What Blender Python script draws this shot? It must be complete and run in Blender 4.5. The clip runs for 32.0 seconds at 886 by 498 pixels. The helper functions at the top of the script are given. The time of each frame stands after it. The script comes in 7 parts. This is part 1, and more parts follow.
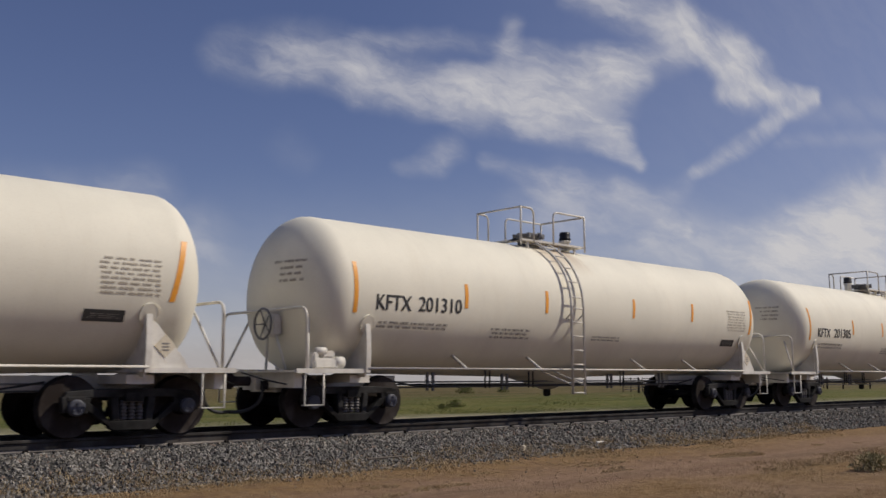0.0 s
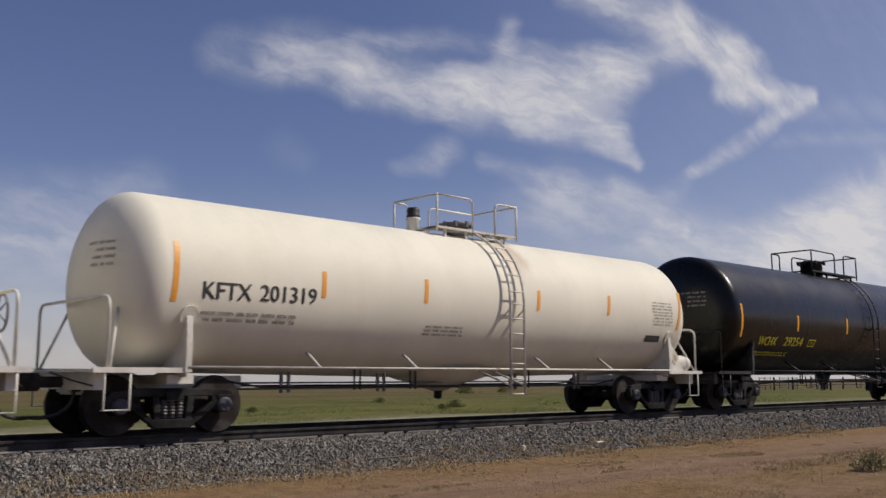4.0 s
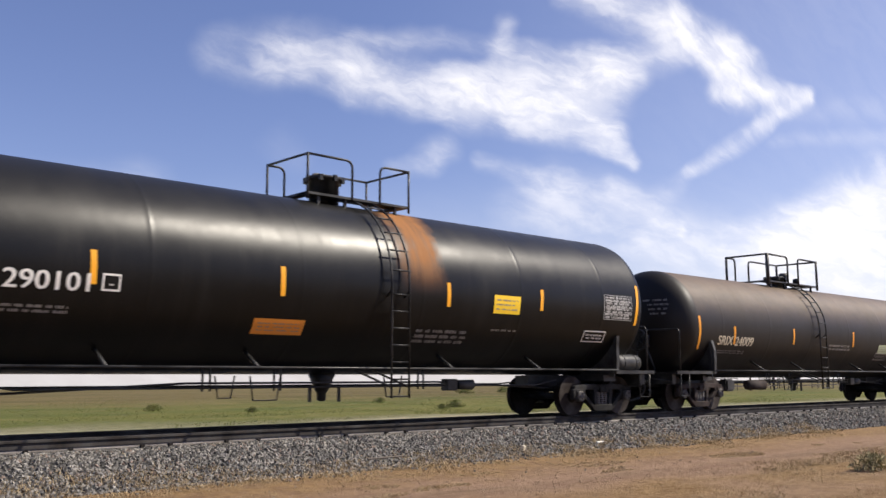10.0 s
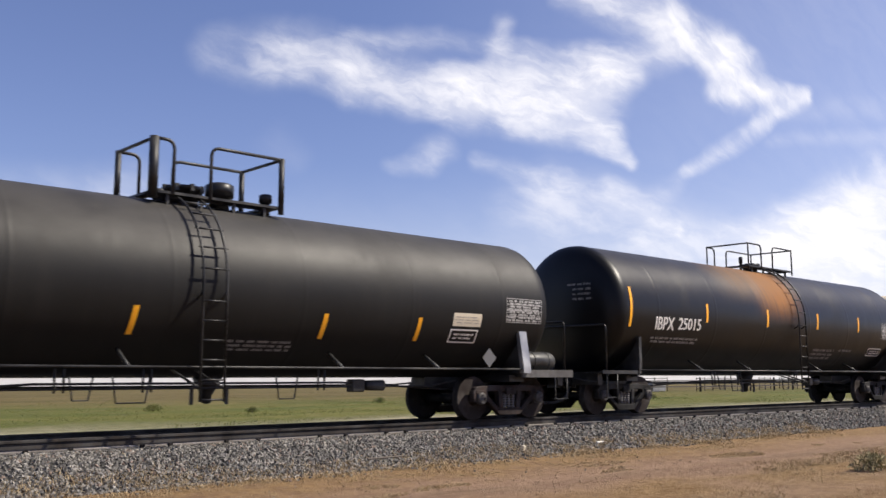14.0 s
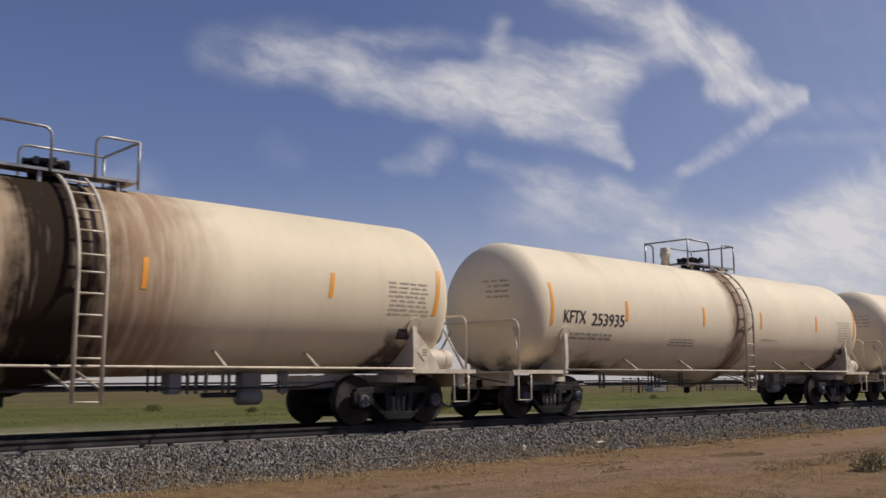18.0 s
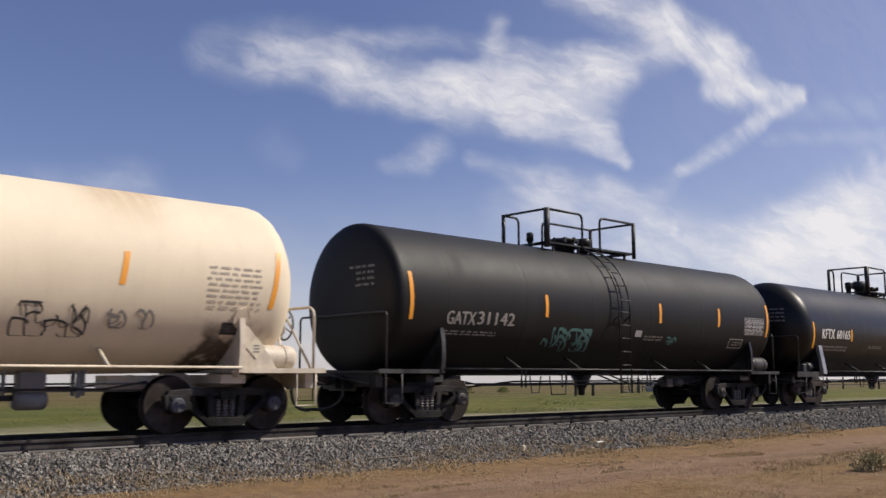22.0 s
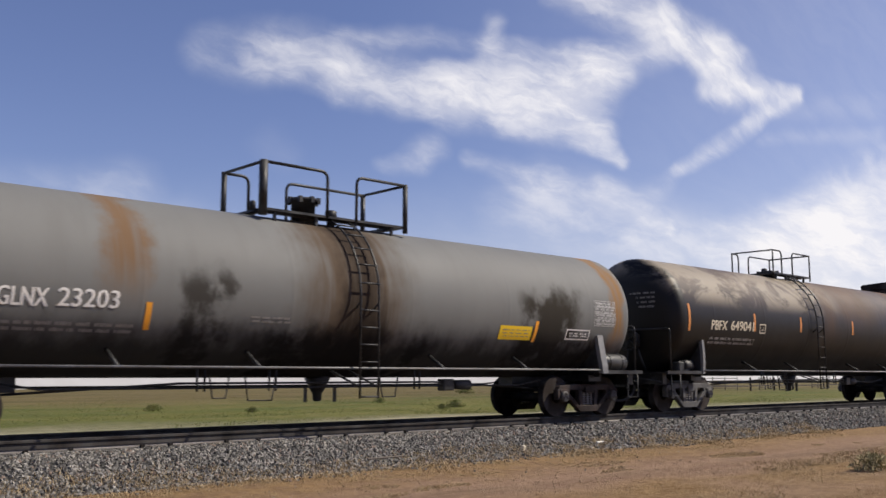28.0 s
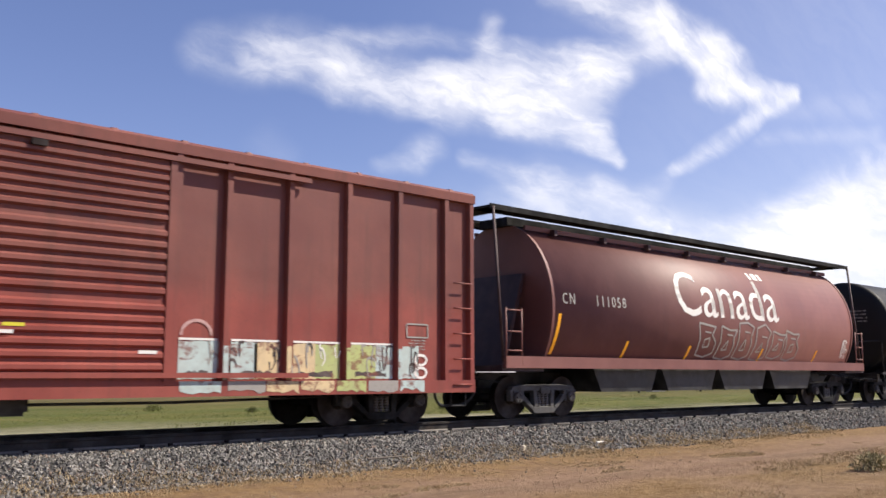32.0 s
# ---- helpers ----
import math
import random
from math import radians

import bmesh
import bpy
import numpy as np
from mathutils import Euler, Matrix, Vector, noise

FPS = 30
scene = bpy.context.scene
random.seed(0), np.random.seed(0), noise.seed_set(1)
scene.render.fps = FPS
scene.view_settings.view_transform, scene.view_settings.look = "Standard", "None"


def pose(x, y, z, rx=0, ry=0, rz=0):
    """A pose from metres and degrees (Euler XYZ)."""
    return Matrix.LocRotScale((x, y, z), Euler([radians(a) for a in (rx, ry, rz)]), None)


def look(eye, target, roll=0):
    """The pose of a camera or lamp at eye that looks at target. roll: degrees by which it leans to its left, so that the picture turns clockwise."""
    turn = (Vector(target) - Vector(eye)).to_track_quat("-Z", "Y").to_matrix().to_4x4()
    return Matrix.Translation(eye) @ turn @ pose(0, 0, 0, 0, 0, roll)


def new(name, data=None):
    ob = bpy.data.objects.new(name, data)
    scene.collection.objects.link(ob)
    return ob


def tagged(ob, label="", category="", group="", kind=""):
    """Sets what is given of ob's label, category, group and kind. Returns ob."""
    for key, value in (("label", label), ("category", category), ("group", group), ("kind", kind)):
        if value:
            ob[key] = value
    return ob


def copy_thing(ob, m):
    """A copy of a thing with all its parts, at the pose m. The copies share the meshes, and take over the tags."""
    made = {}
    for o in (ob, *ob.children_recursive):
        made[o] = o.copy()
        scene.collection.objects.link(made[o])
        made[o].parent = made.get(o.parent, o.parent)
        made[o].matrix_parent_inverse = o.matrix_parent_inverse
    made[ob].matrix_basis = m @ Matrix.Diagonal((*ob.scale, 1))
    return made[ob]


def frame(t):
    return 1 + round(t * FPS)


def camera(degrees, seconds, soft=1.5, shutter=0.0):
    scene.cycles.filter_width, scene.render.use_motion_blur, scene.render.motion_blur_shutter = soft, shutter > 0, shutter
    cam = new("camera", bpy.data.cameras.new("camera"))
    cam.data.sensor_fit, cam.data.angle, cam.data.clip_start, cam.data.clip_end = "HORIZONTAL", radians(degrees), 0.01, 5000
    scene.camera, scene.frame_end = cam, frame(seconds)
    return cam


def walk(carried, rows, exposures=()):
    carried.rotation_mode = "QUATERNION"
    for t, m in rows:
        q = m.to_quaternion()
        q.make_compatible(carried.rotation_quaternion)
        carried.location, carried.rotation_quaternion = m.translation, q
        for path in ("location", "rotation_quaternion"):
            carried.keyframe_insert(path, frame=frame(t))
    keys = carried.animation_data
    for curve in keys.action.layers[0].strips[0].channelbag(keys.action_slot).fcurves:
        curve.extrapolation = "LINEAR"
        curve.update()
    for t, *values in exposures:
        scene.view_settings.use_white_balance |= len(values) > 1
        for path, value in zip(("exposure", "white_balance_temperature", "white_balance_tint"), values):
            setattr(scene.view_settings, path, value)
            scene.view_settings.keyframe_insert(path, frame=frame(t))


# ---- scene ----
cam = camera(50.73, 32.0, soft=1.5, shutter=0.12)
EYE = (0.0, -14.972, 0.91)
HEAD, TILT = radians(47.26), radians(7.769)
AIM = (EYE[0] + math.cos(HEAD) * math.cos(TILT), EYE[1] + math.sin(HEAD) * math.cos(TILT), EYE[2] + math.sin(TILT))
WB = (6500, 12)
EXPOSURES = [(t, s) + WB for t, s in ((0.0, -0.58), (3.5, -0.58), (5.3, 0.35), (9.0, 0.47), (13.0, 0.31), (14.0, 0.41), (14.5, 0.41), (17.0, -0.28), (20.5, -0.45), (22.0, -0.03), (23.0, 0.35), (24.0, 0.39), (25.5, 0.35), (28.0, 0.15), (29.0, 0.24), (30.0, 0.36), (31.0, 0.53), (32.0, 0.51))]
walk(cam, [(0.0, look(EYE, AIM, -0.044)), (32.0, look(EYE, AIM, -0.044))], EXPOSURES)

# ---- sky and sun ----
SUN_AZ, SUN_EL = 128.0, 46.0
sky_world = bpy.data.worlds.new("sky")
scene.world = sky_world
sky_world.use_nodes = True
wt = sky_world.node_tree
sky_tex = wt.nodes.new("ShaderNodeTexSky")
sky_tex.sky_type = "NISHITA"
sky_tex.sun_disc = False
sky_tex.sun_elevation, sky_tex.sun_rotation = radians(SUN_EL), radians(SUN_AZ)
sky_tex.air_density, sky_tex.dust_density, sky_tex.ozone_density = 1.0, 0.5, 2.0
haze = wt.nodes.new("ShaderNodeMix")
haze.data_type, haze.blend_type = "RGBA", "MULTIPLY"
haze.inputs[0].default_value = 1.0
haze.inputs[7].default_value = (1.05, 0.965, 1.20, 1.0)
wt.links.new(sky_tex.outputs[0], haze.inputs[6])
wt.links.new(haze.outputs[2], wt.nodes["Background"].inputs[0])
wt.nodes["Background"].inputs[1].default_value = 0.081
sun_data = bpy.data.lights.new("sun", "SUN")
sun_data.energy, sun_data.angle, sun_data.color = 5.0, radians(0.53), (1.0, 0.93, 0.79)
sun = new("sun", sun_data)
SUN_WAY = Vector((math.sin(radians(SUN_AZ)) * math.cos(radians(SUN_EL)), math.cos(radians(SUN_AZ)) * math.cos(radians(SUN_EL)), math.sin(radians(SUN_EL))))
sun.matrix_world = look(SUN_WAY * 50, (0, 0, 0))

# ---- materials ----
MATS = {}


class Nodes:
    """Short hand for building one node material."""

    def __init__(self, name):
        self.mat = bpy.data.materials.new(name)
        self.mat.use_nodes = True
        self.tree = self.mat.node_tree
        self.bsdf = self.tree.nodes["Principled BSDF"]
        self.coord = self.tree.nodes.new("ShaderNodeTexCoord").outputs["Object"]

    def link(self, a, b):
        if isinstance(a, (int, float)):
            b.default_value = a
        elif isinstance(a, (tuple, list)):
            b.default_value = tuple(a) + ((1.0,) if len(a) == 3 and b.type == "RGBA" else ())
        else:
            self.tree.links.new(a, b)

    def math(self, op, a, b=0.0, c=0.0, clamp=False):
        n = self.tree.nodes.new("ShaderNodeMath")
        n.operation, n.use_clamp = op, clamp
        for i, v in enumerate((a, b, c)):
            self.link(v, n.inputs[i])
        return n.outputs[0]

    def mapped(self, scale, vec=None, shift=(0, 0, 0), turn=0.0):
        n = self.tree.nodes.new("ShaderNodeMapping")
        self.link(vec or self.coord, n.inputs["Vector"])
        n.inputs["Scale"].default_value = scale
        n.inputs["Location"].default_value = shift
        n.inputs["Rotation"].default_value = (0, 0, radians(turn))
        return n.outputs[0]

    def noise(self, scale, detail=4.0, rough=0.55, vec=None, distort=0.0):
        n = self.tree.nodes.new("ShaderNodeTexNoise")
        self.link(vec or self.coord, n.inputs["Vector"])
        n.inputs["Scale"].default_value, n.inputs["Detail"].default_value = scale, detail
        n.inputs["Roughness"].default_value, n.inputs["Distortion"].default_value = rough, distort
        return n.outputs["Fac"]

    def ramp(self, v, lo, hi, a=0.0, b=1.0):
        n = self.tree.nodes.new("ShaderNodeMapRange")
        n.interpolation_type = "SMOOTHSTEP"
        self.link(v, n.inputs["Value"])
        for k, x in (("From Min", lo), ("From Max", hi), ("To Min", a), ("To Max", b)):
            n.inputs[k].default_value = x
        return n.outputs[0]

    def mix(self, f, a, b):
        n = self.tree.nodes.new("ShaderNodeMix")
        n.data_type = "RGBA"
        self.link(f, n.inputs["Factor"])
        self.link(a, n.inputs["A"] if n.inputs["A"].type == "RGBA" else n.inputs[6])
        self.link(b, n.inputs["B"] if n.inputs["B"].type == "RGBA" else n.inputs[7])
        return n.outputs[2]

    def sep(self, vec=None):
        n = self.tree.nodes.new("ShaderNodeSeparateXYZ")
        self.link(vec or self.coord, n.inputs[0])
        return n.outputs

    def bump(self, height, strength=0.3, distance=0.01):
        n = self.tree.nodes.new("ShaderNodeBump")
        n.inputs["Strength"].default_value, n.inputs["Distance"].default_value = strength, distance
        self.link(height, n.inputs["Height"])
        self.link(n.outputs[0], self.bsdf.inputs["Normal"])

    def done(self, colour, rough=0.5, metal=0.0, spec=0.5):
        self.link(colour, self.bsdf.inputs["Base Color"])
        self.link(rough, self.bsdf.inputs["Roughness"])
        self.link(metal, self.bsdf.inputs["Metallic"])
        self.bsdf.inputs["Specular IOR Level"].default_value = spec
        MATS[self.mat.name] = self.mat
        return self.mat


def mixcol(a, b, f):
    return tuple(x * (1 - f) + y * f for x, y in zip(a, b))


def plain(name, col, rough=0.5, metal=0.0, vary=0.25, scale=6.0, dust=None, amount=0.4, spec=0.5):
    """Painted or bare surface with grain, blotches and thin dust."""
    if name in MATS:
        return MATS[name]
    n = Nodes(name)
    big, fine = n.noise(scale * 0.35, 5), n.noise(scale * 9, 3)
    c = n.mix(n.ramp(big, 0.35, 0.7), mixcol(col, (0, 0, 0), vary), mixcol(col, (1, 1, 1), vary * 0.12))
    c = n.mix(n.ramp(fine, 0.4, 0.75, 0.0, 0.35), c, mixcol(col, (0, 0, 0), vary))
    if dust:
        c = n.mix(n.ramp(n.noise(scale * 0.8, 6, 0.65), 0.42, 0.72, 0.0, amount), c, dust)
    n.bump(fine, 0.15, 0.004)
    return n.done(c, n.ramp(big, 0.3, 0.7, max(rough - 0.08, 0.05), min(rough + 0.12, 1.0)), metal, spec)


def shell_paint(name, col, rough, grime, amount, spills=(), dust=None, dust_amount=0.0, dents=0.25, spec=0.5, patches=None, belly=None, ends=None):
    """Tank paint: base coat, rain streaks that run down the sides, road grime, dull spills under the manway, a dust
    tone that follows the barrel's upward slope.
    """
    n = Nodes(name)
    x, y, z = n.sep()
    streak = n.noise(1.0, 6, 0.62, n.mapped((3.2, 0.5, 0.42)))
    blotch = n.noise(0.55, 5, 0.6)
    fine = n.noise(38.0, 3)
    c = n.mix(n.ramp(blotch, 0.35, 0.7), mixcol(col, (0, 0, 0), 0.10), col)
    c = n.mix(n.ramp(streak, 0.46, 0.78, 0.0, amount), c, grime)
    c = n.mix(n.ramp(fine, 0.45, 0.8, 0.0, 0.10 + amount * 0.2), c, grime)
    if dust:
        # dust tone by upward slope; past ends, the heads keep the base colour
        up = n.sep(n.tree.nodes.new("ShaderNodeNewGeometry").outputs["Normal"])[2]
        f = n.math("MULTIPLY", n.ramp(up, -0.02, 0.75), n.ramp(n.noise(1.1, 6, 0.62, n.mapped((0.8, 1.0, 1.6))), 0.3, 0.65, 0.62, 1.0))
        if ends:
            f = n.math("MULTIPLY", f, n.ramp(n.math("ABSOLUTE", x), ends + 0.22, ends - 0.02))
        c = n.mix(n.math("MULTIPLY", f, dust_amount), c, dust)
    if patches:
        up = n.sep(n.tree.nodes.new("ShaderNodeNewGeometry").outputs["Normal"])[2]
        px0, px1, pcol, strength = patches
        p = n.ramp(n.noise(0.75, 7, 0.65, n.mapped((0.9, 1.1, 1.2)), 0.6), 0.42, 0.56)
        p = n.math("MULTIPLY", p, n.ramp(up, 0.12, 0.42))
        p = n.math("MULTIPLY", p, n.ramp(x, px1 + 0.8, px1 - 0.8))
        p = n.math("MULTIPLY", p, n.ramp(x, px0 - 0.8, px0 + 0.8, 0.0, strength))
        c = n.mix(p, c, pcol)
    dull = 0.0
    for x0, half, colour, strength, low, *blob in spills:
        wob = n.math("MULTIPLY_ADD", n.noise(1.5, 6, 0.62, n.mapped((1.0, 1.0, 0.7), None, (x0, 3, 0))), 1.2, -0.6)
        d = n.math("ABSOLUTE", n.math("ADD", n.math("SUBTRACT", x, x0), wob))
        f = n.math("MULTIPLY", n.ramp(d, half, half * 0.15), n.ramp(n.noise(1.0, 6, 0.65, n.mapped((7.0, 0.6, 0.5))), 0.25, 0.6, 0.45, 1.0))
        if blob:
            f = n.math("MULTIPLY", n.ramp(d, half * 1.2, half * 0.7), n.ramp(n.noise(1.5, 6, 0.6, n.mapped((1.0, 1.0, 0.8), None, (x0, 1, 2))), 0.36, 0.52))
            f = n.math("MULTIPLY", f, n.ramp(n.math("ADD", z, wob), blob[0] + 0.25, blob[0] - 0.25))
        f = n.math("MULTIPLY", n.math("MULTIPLY", f, strength), n.ramp(z, low - 0.5, low + 0.5), clamp=True)
        c = n.mix(f, c, colour)
        dull = n.math("MAXIMUM", f, dull)
    if belly:
        zb, bcol = belly
        edge = n.math("ADD", z, n.math("MULTIPLY_ADD", n.noise(1.2, 6, 0.65, n.mapped((1.4, 1.0, 0.6))), 1.0, -0.5))
        c = n.mix(n.ramp(edge, zb + 0.3, zb - 0.3, 0.0, 0.92), c, bcol)
    n.bump(n.noise(1.3, 2, 0.5), dents, 0.03)
    gloss = n.math("ADD", n.ramp(blotch, 0.3, 0.7, rough, rough + 0.1), n.math("MULTIPLY", n.ramp(streak, 0.46, 0.78), 0.06))
    mat = n.done(c, n.math("MULTIPLY_ADD", dull, 0.3, gloss, clamp=True), 0.0, spec)
    n.link(n.math("MULTIPLY_ADD", dull, -0.75 * spec, spec, clamp=True), n.bsdf.inputs["Specular IOR Level"])
    return mat


def decal(name, col, rough=0.5, wear=0.25):
    """Stencilled paint or sticker with scuffed spots."""
    if name in MATS:
        return MATS[name]
    n = Nodes(name)
    c = n.mix(n.ramp(n.noise(14, 6, 0.7), 0.5, 0.7, 0.0, wear), col, mixcol(col, (0.12, 0.10, 0.08), 0.7))
    return n.done(c, rough)


rail_steel = plain("rail_steel", (0.022, 0.018, 0.016), 0.75, 0.0, 0.4, 5, (0.06, 0.042, 0.032), 0.45, 0.2)
# paler than the rail steel: sunlight on the foot flange, painted in
lit_rail_foot = plain("lit_rail_foot", (0.27, 0.24, 0.215), 0.6, 0.0, 0.35, 4, (0.10, 0.07, 0.05), 0.4)
rail_head = plain("rail_head", (0.32, 0.30, 0.28), 0.3, 1.0, 0.3)
tie_wood = plain("tie_wood", (0.10, 0.075, 0.055), 0.85, 0, 0.5, 5, (0.2, 0.17, 0.13), 0.4)
truck_dark = plain("truck_dark", (0.008, 0.0073, 0.0072), 0.75, 0, 0.4, 5, (0.024, 0.019, 0.017), 0.4, 0.12)
truck_brown = plain("truck_brown", (0.022, 0.014, 0.012), 0.78, 0, 0.4, 5, (0.065, 0.040, 0.033), 0.55, 0.14)
truck_grey = plain("truck_grey", (0.085, 0.08, 0.077), 0.75, 0, 0.4, 5, (0.03, 0.025, 0.022), 0.6)
wheel_plate = plain("wheel_plate", (0.008, 0.0062, 0.0055), 0.85, 0.0, 0.4, 5, (0.024, 0.016, 0.012), 0.45, 0.05)
wheel_rim = plain("wheel_rim", (0.030, 0.020, 0.016), 0.75, 0.0, 0.4, spec=0.2)
axle_dark = plain("axle_dark", (0.006, 0.0055, 0.0055), 0.75, spec=0.12)
cap_blue = plain("cap_blue", (0.055, 0.058, 0.078), 0.6, 0.0)
cap_grey = plain("cap_grey", (0.055, 0.048, 0.045), 0.65, 0.0)
spring_mat = plain("spring_steel", (0.11, 0.10, 0.095), 0.5, 0.3)
hose_rubber = plain("hose_rubber", (0.02, 0.02, 0.02), 0.7)
black_iron = plain("black_iron", (0.009, 0.0088, 0.0085), 0.45, 0, 0.4, 5, (0.045, 0.038, 0.032), 0.2, 0.35)
white_iron = plain("white_iron", (0.72, 0.69, 0.62), 0.5, 0, 0.2, 5, (0.30, 0.22, 0.15), 0.25)
cream_iron = plain("cream_iron", (0.66, 0.58, 0.46), 0.5, 0, 0.2, 5, (0.25, 0.16, 0.10), 0.35)
grey_iron = plain("grey_iron", (0.17, 0.17, 0.17), 0.5, 0, 0.3, 5, (0.12, 0.09, 0.07), 0.4)
galvanised = plain("galvanised", (0.36, 0.36, 0.36), 0.4, 0.6, 0.3)
yellow_tape = decal("reflective_yellow", (0.85, 0.38, 0.015), 0.4, 0.15)
orange_tape = decal("reflective_orange", (0.80, 0.33, 0.03), 0.45, 0.35)
dull_tape = decal("faded_orange", (0.55, 0.21, 0.05), 0.6, 0.6)
ink_black = decal("stencil_black", (0.035, 0.035, 0.035), 0.6, 0.3)
ink_grey = decal("stencil_grey", (0.24, 0.22, 0.20), 0.6, 0.3)
ink_faint = decal("stencil_faint", (0.38, 0.335, 0.27), 0.6, 0.4)
ink_faded = decal("stencil_faded", (0.23, 0.215, 0.20), 0.6, 0.5)
ink_panel = decal("stencil_panel", (0.40, 0.39, 0.375), 0.6, 0.3)
ink_diamond = decal("placard_grey", (0.11, 0.11, 0.11), 0.4, 0.3)
ink_white = decal("stencil_white", (0.72, 0.70, 0.66), 0.6, 0.3)
ink_dull = decal("stencil_dull", (0.30, 0.28, 0.255), 0.6, 0.5)
ink_yellow = decal("stencil_yellow", (0.58, 0.52, 0.03), 0.55, 0.35)
ink_cream = decal("stencil_cream", (0.62, 0.55, 0.42), 0.6, 0.4)
sign_orange = decal("panel_orange", (0.72, 0.26, 0.03), 0.5, 0.2)
sign_yellow = decal("panel_yellow", (0.85, 0.55, 0.02), 0.5, 0.1)
sign_green = decal("panel_green", (0.42, 0.47, 0.30), 0.6, 0.4)


def spray(name, col):
    """Old spray paint, flaked off in places down to the red wall."""
    n = Nodes(name)
    c = n.mix(n.ramp(n.noise(5.0, 4), 0.35, 0.7, 0.0, 0.45), col, mixcol(col, (0.25, 0.20, 0.17), 0.6))
    flake = n.ramp(n.noise(3.2, 7, 0.7, n.mapped((1.0, 1.0, 1.4)), 0.4), 0.52, 0.62, 0.0, 0.8)
    return n.done(n.mix(flake, c, (0.17, 0.05, 0.036)), 0.65)


paint_teal = decal("spray_teal", (0.07, 0.17, 0.155), 0.6, 0.6)
paint_cream = spray("spray_cream", (0.62, 0.48, 0.27))
paint_sky = spray("spray_pale_blue", (0.42, 0.52, 0.50))
paint_lime = spray("spray_lime", (0.40, 0.45, 0.17))
paint_rose = spray("spray_rose", (0.50, 0.30, 0.28))
paint_dark = spray("spray_dark", (0.05, 0.035, 0.035))


# ---- mesh helpers ----
def add_box(bm, cx, cy, cz, sx, sy, sz, m=None):
    vs = []
    for dx, dy, dz in ((-1, -1, -1), (1, -1, -1), (1, 1, -1), (-1, 1, -1), (-1, -1, 1), (1, -1, 1), (1, 1, 1), (-1, 1, 1)):
        p = Vector((cx + dx * sx / 2, cy + dy * sy / 2, cz + dz * sz / 2))
        vs.append(bm.verts.new(m @ p if m else p))
    for f in ((3, 2, 1, 0), (4, 5, 6, 7), (0, 1, 5, 4), (1, 2, 6, 5), (2, 3, 7, 6), (3, 0, 4, 7)):
        bm.faces.new([vs[i] for i in f])


def add_prism(bm, poly, lo, hi, axis="y"):
    """Extrudes a 2D outline along an axis: y takes (x, z), x takes (y, z), z takes (x, y)."""
    def at(p, d):
        return {"y": (p[0], d, p[1]), "x": (d, p[0], p[1]), "z": (p[0], p[1], d)}[axis]
    a = [bm.verts.new(at(p, lo)) for p in poly]
    b = [bm.verts.new(at(p, hi)) for p in poly]
    n = len(poly)
    faces = [bm.faces.new(a), bm.faces.new(b[::-1])]
    for i in range(n):
        faces.append(bm.faces.new((a[i], b[i], b[(i + 1) % n], a[(i + 1) % n])))
    bmesh.ops.recalc_face_normals(bm, faces=faces)


def add_tube(bm, pts, r, seg=8):
    """A round bar along a line of points, closed at its ends."""
    pts = [Vector(p) for p in pts]
    rings = []
    ref = Vector((0.13, 0.31, 0.94))
    for i, p in enumerate(pts):
        d = (pts[min(i + 1, len(pts) - 1)] - pts[max(i - 1, 0)]).normalized()
        if abs(d.dot(ref)) > 0.95:
            ref = Vector((0.9, 0.2, 0.1))
        u = d.cross(ref).normalized()
        v = d.cross(u)
        rings.append([bm.verts.new(p + r * (math.cos(2 * math.pi * k / seg) * u + math.sin(2 * math.pi * k / seg) * v)) for k in range(seg)])
    for a, b in zip(rings, rings[1:]):
        for k in range(seg):
            f = bm.faces.new((a[k], a[(k + 1) % seg], b[(k + 1) % seg], b[k]))
            f.smooth = True
    bm.faces.new(rings[0][::-1])
    bm.faces.new(rings[-1])


def add_lathe(bm, profile, axis, origin=(0, 0, 0), seg=24, smooth=True, index=0):
    """Turns (along, radius) pairs round an axis through origin."""
    o = Vector(origin)
    rings = []
    for d, r in profile:
        ring = []
        for k in range(seg):
            c, s = math.cos(2 * math.pi * k / seg), math.sin(2 * math.pi * k / seg)
            p = {"x": (d, r * c, r * s), "y": (r * s, d, r * c), "z": (r * c, r * s, d)}[axis]
            ring.append(bm.verts.new(o + Vector(p)))
        rings.append(ring)
    faces = []
    for a, b in zip(rings, rings[1:]):
        for k in range(seg):
            f = bm.faces.new((a[k], b[k], b[(k + 1) % seg], a[(k + 1) % seg]))
            f.smooth = smooth
            faces.append(f)
    faces.append(bm.faces.new(rings[0]))
    faces.append(bm.faces.new(rings[-1][::-1]))
    for f in faces:
        f.material_index = index
    bmesh.ops.recalc_face_normals(bm, faces=faces)


def arc(p0, corner, p1, n=5):
    """Points of a rounded bend from p0 to p1 about corner."""
    a, b, c = Vector(p0), Vector(corner), Vector(p1)
    return [a.lerp(b, t).lerp(b.lerp(c, t), t) for t in (i / n for i in range(n + 1))]


def mesh_of(name, bm, *mats, sharp=35.0):
    data = bpy.data.meshes.new(name)
    bm.to_mesh(data)
    bm.free()
    for m in mats:
        data.materials.append(m)
    return data


def part(name, bm, material, parent, label="", at=None):
    """Links a bmesh, or a mesh, as one object under a thing or a part."""
    data = bm if isinstance(bm, bpy.types.Mesh) else mesh_of(name, bm, *(material if isinstance(material, (list, tuple)) else [material]))
    ob = new(name, data)
    ob.parent = parent
    if at is not None:
        ob.matrix_basis = at
    return tagged(ob, label) if label else ob


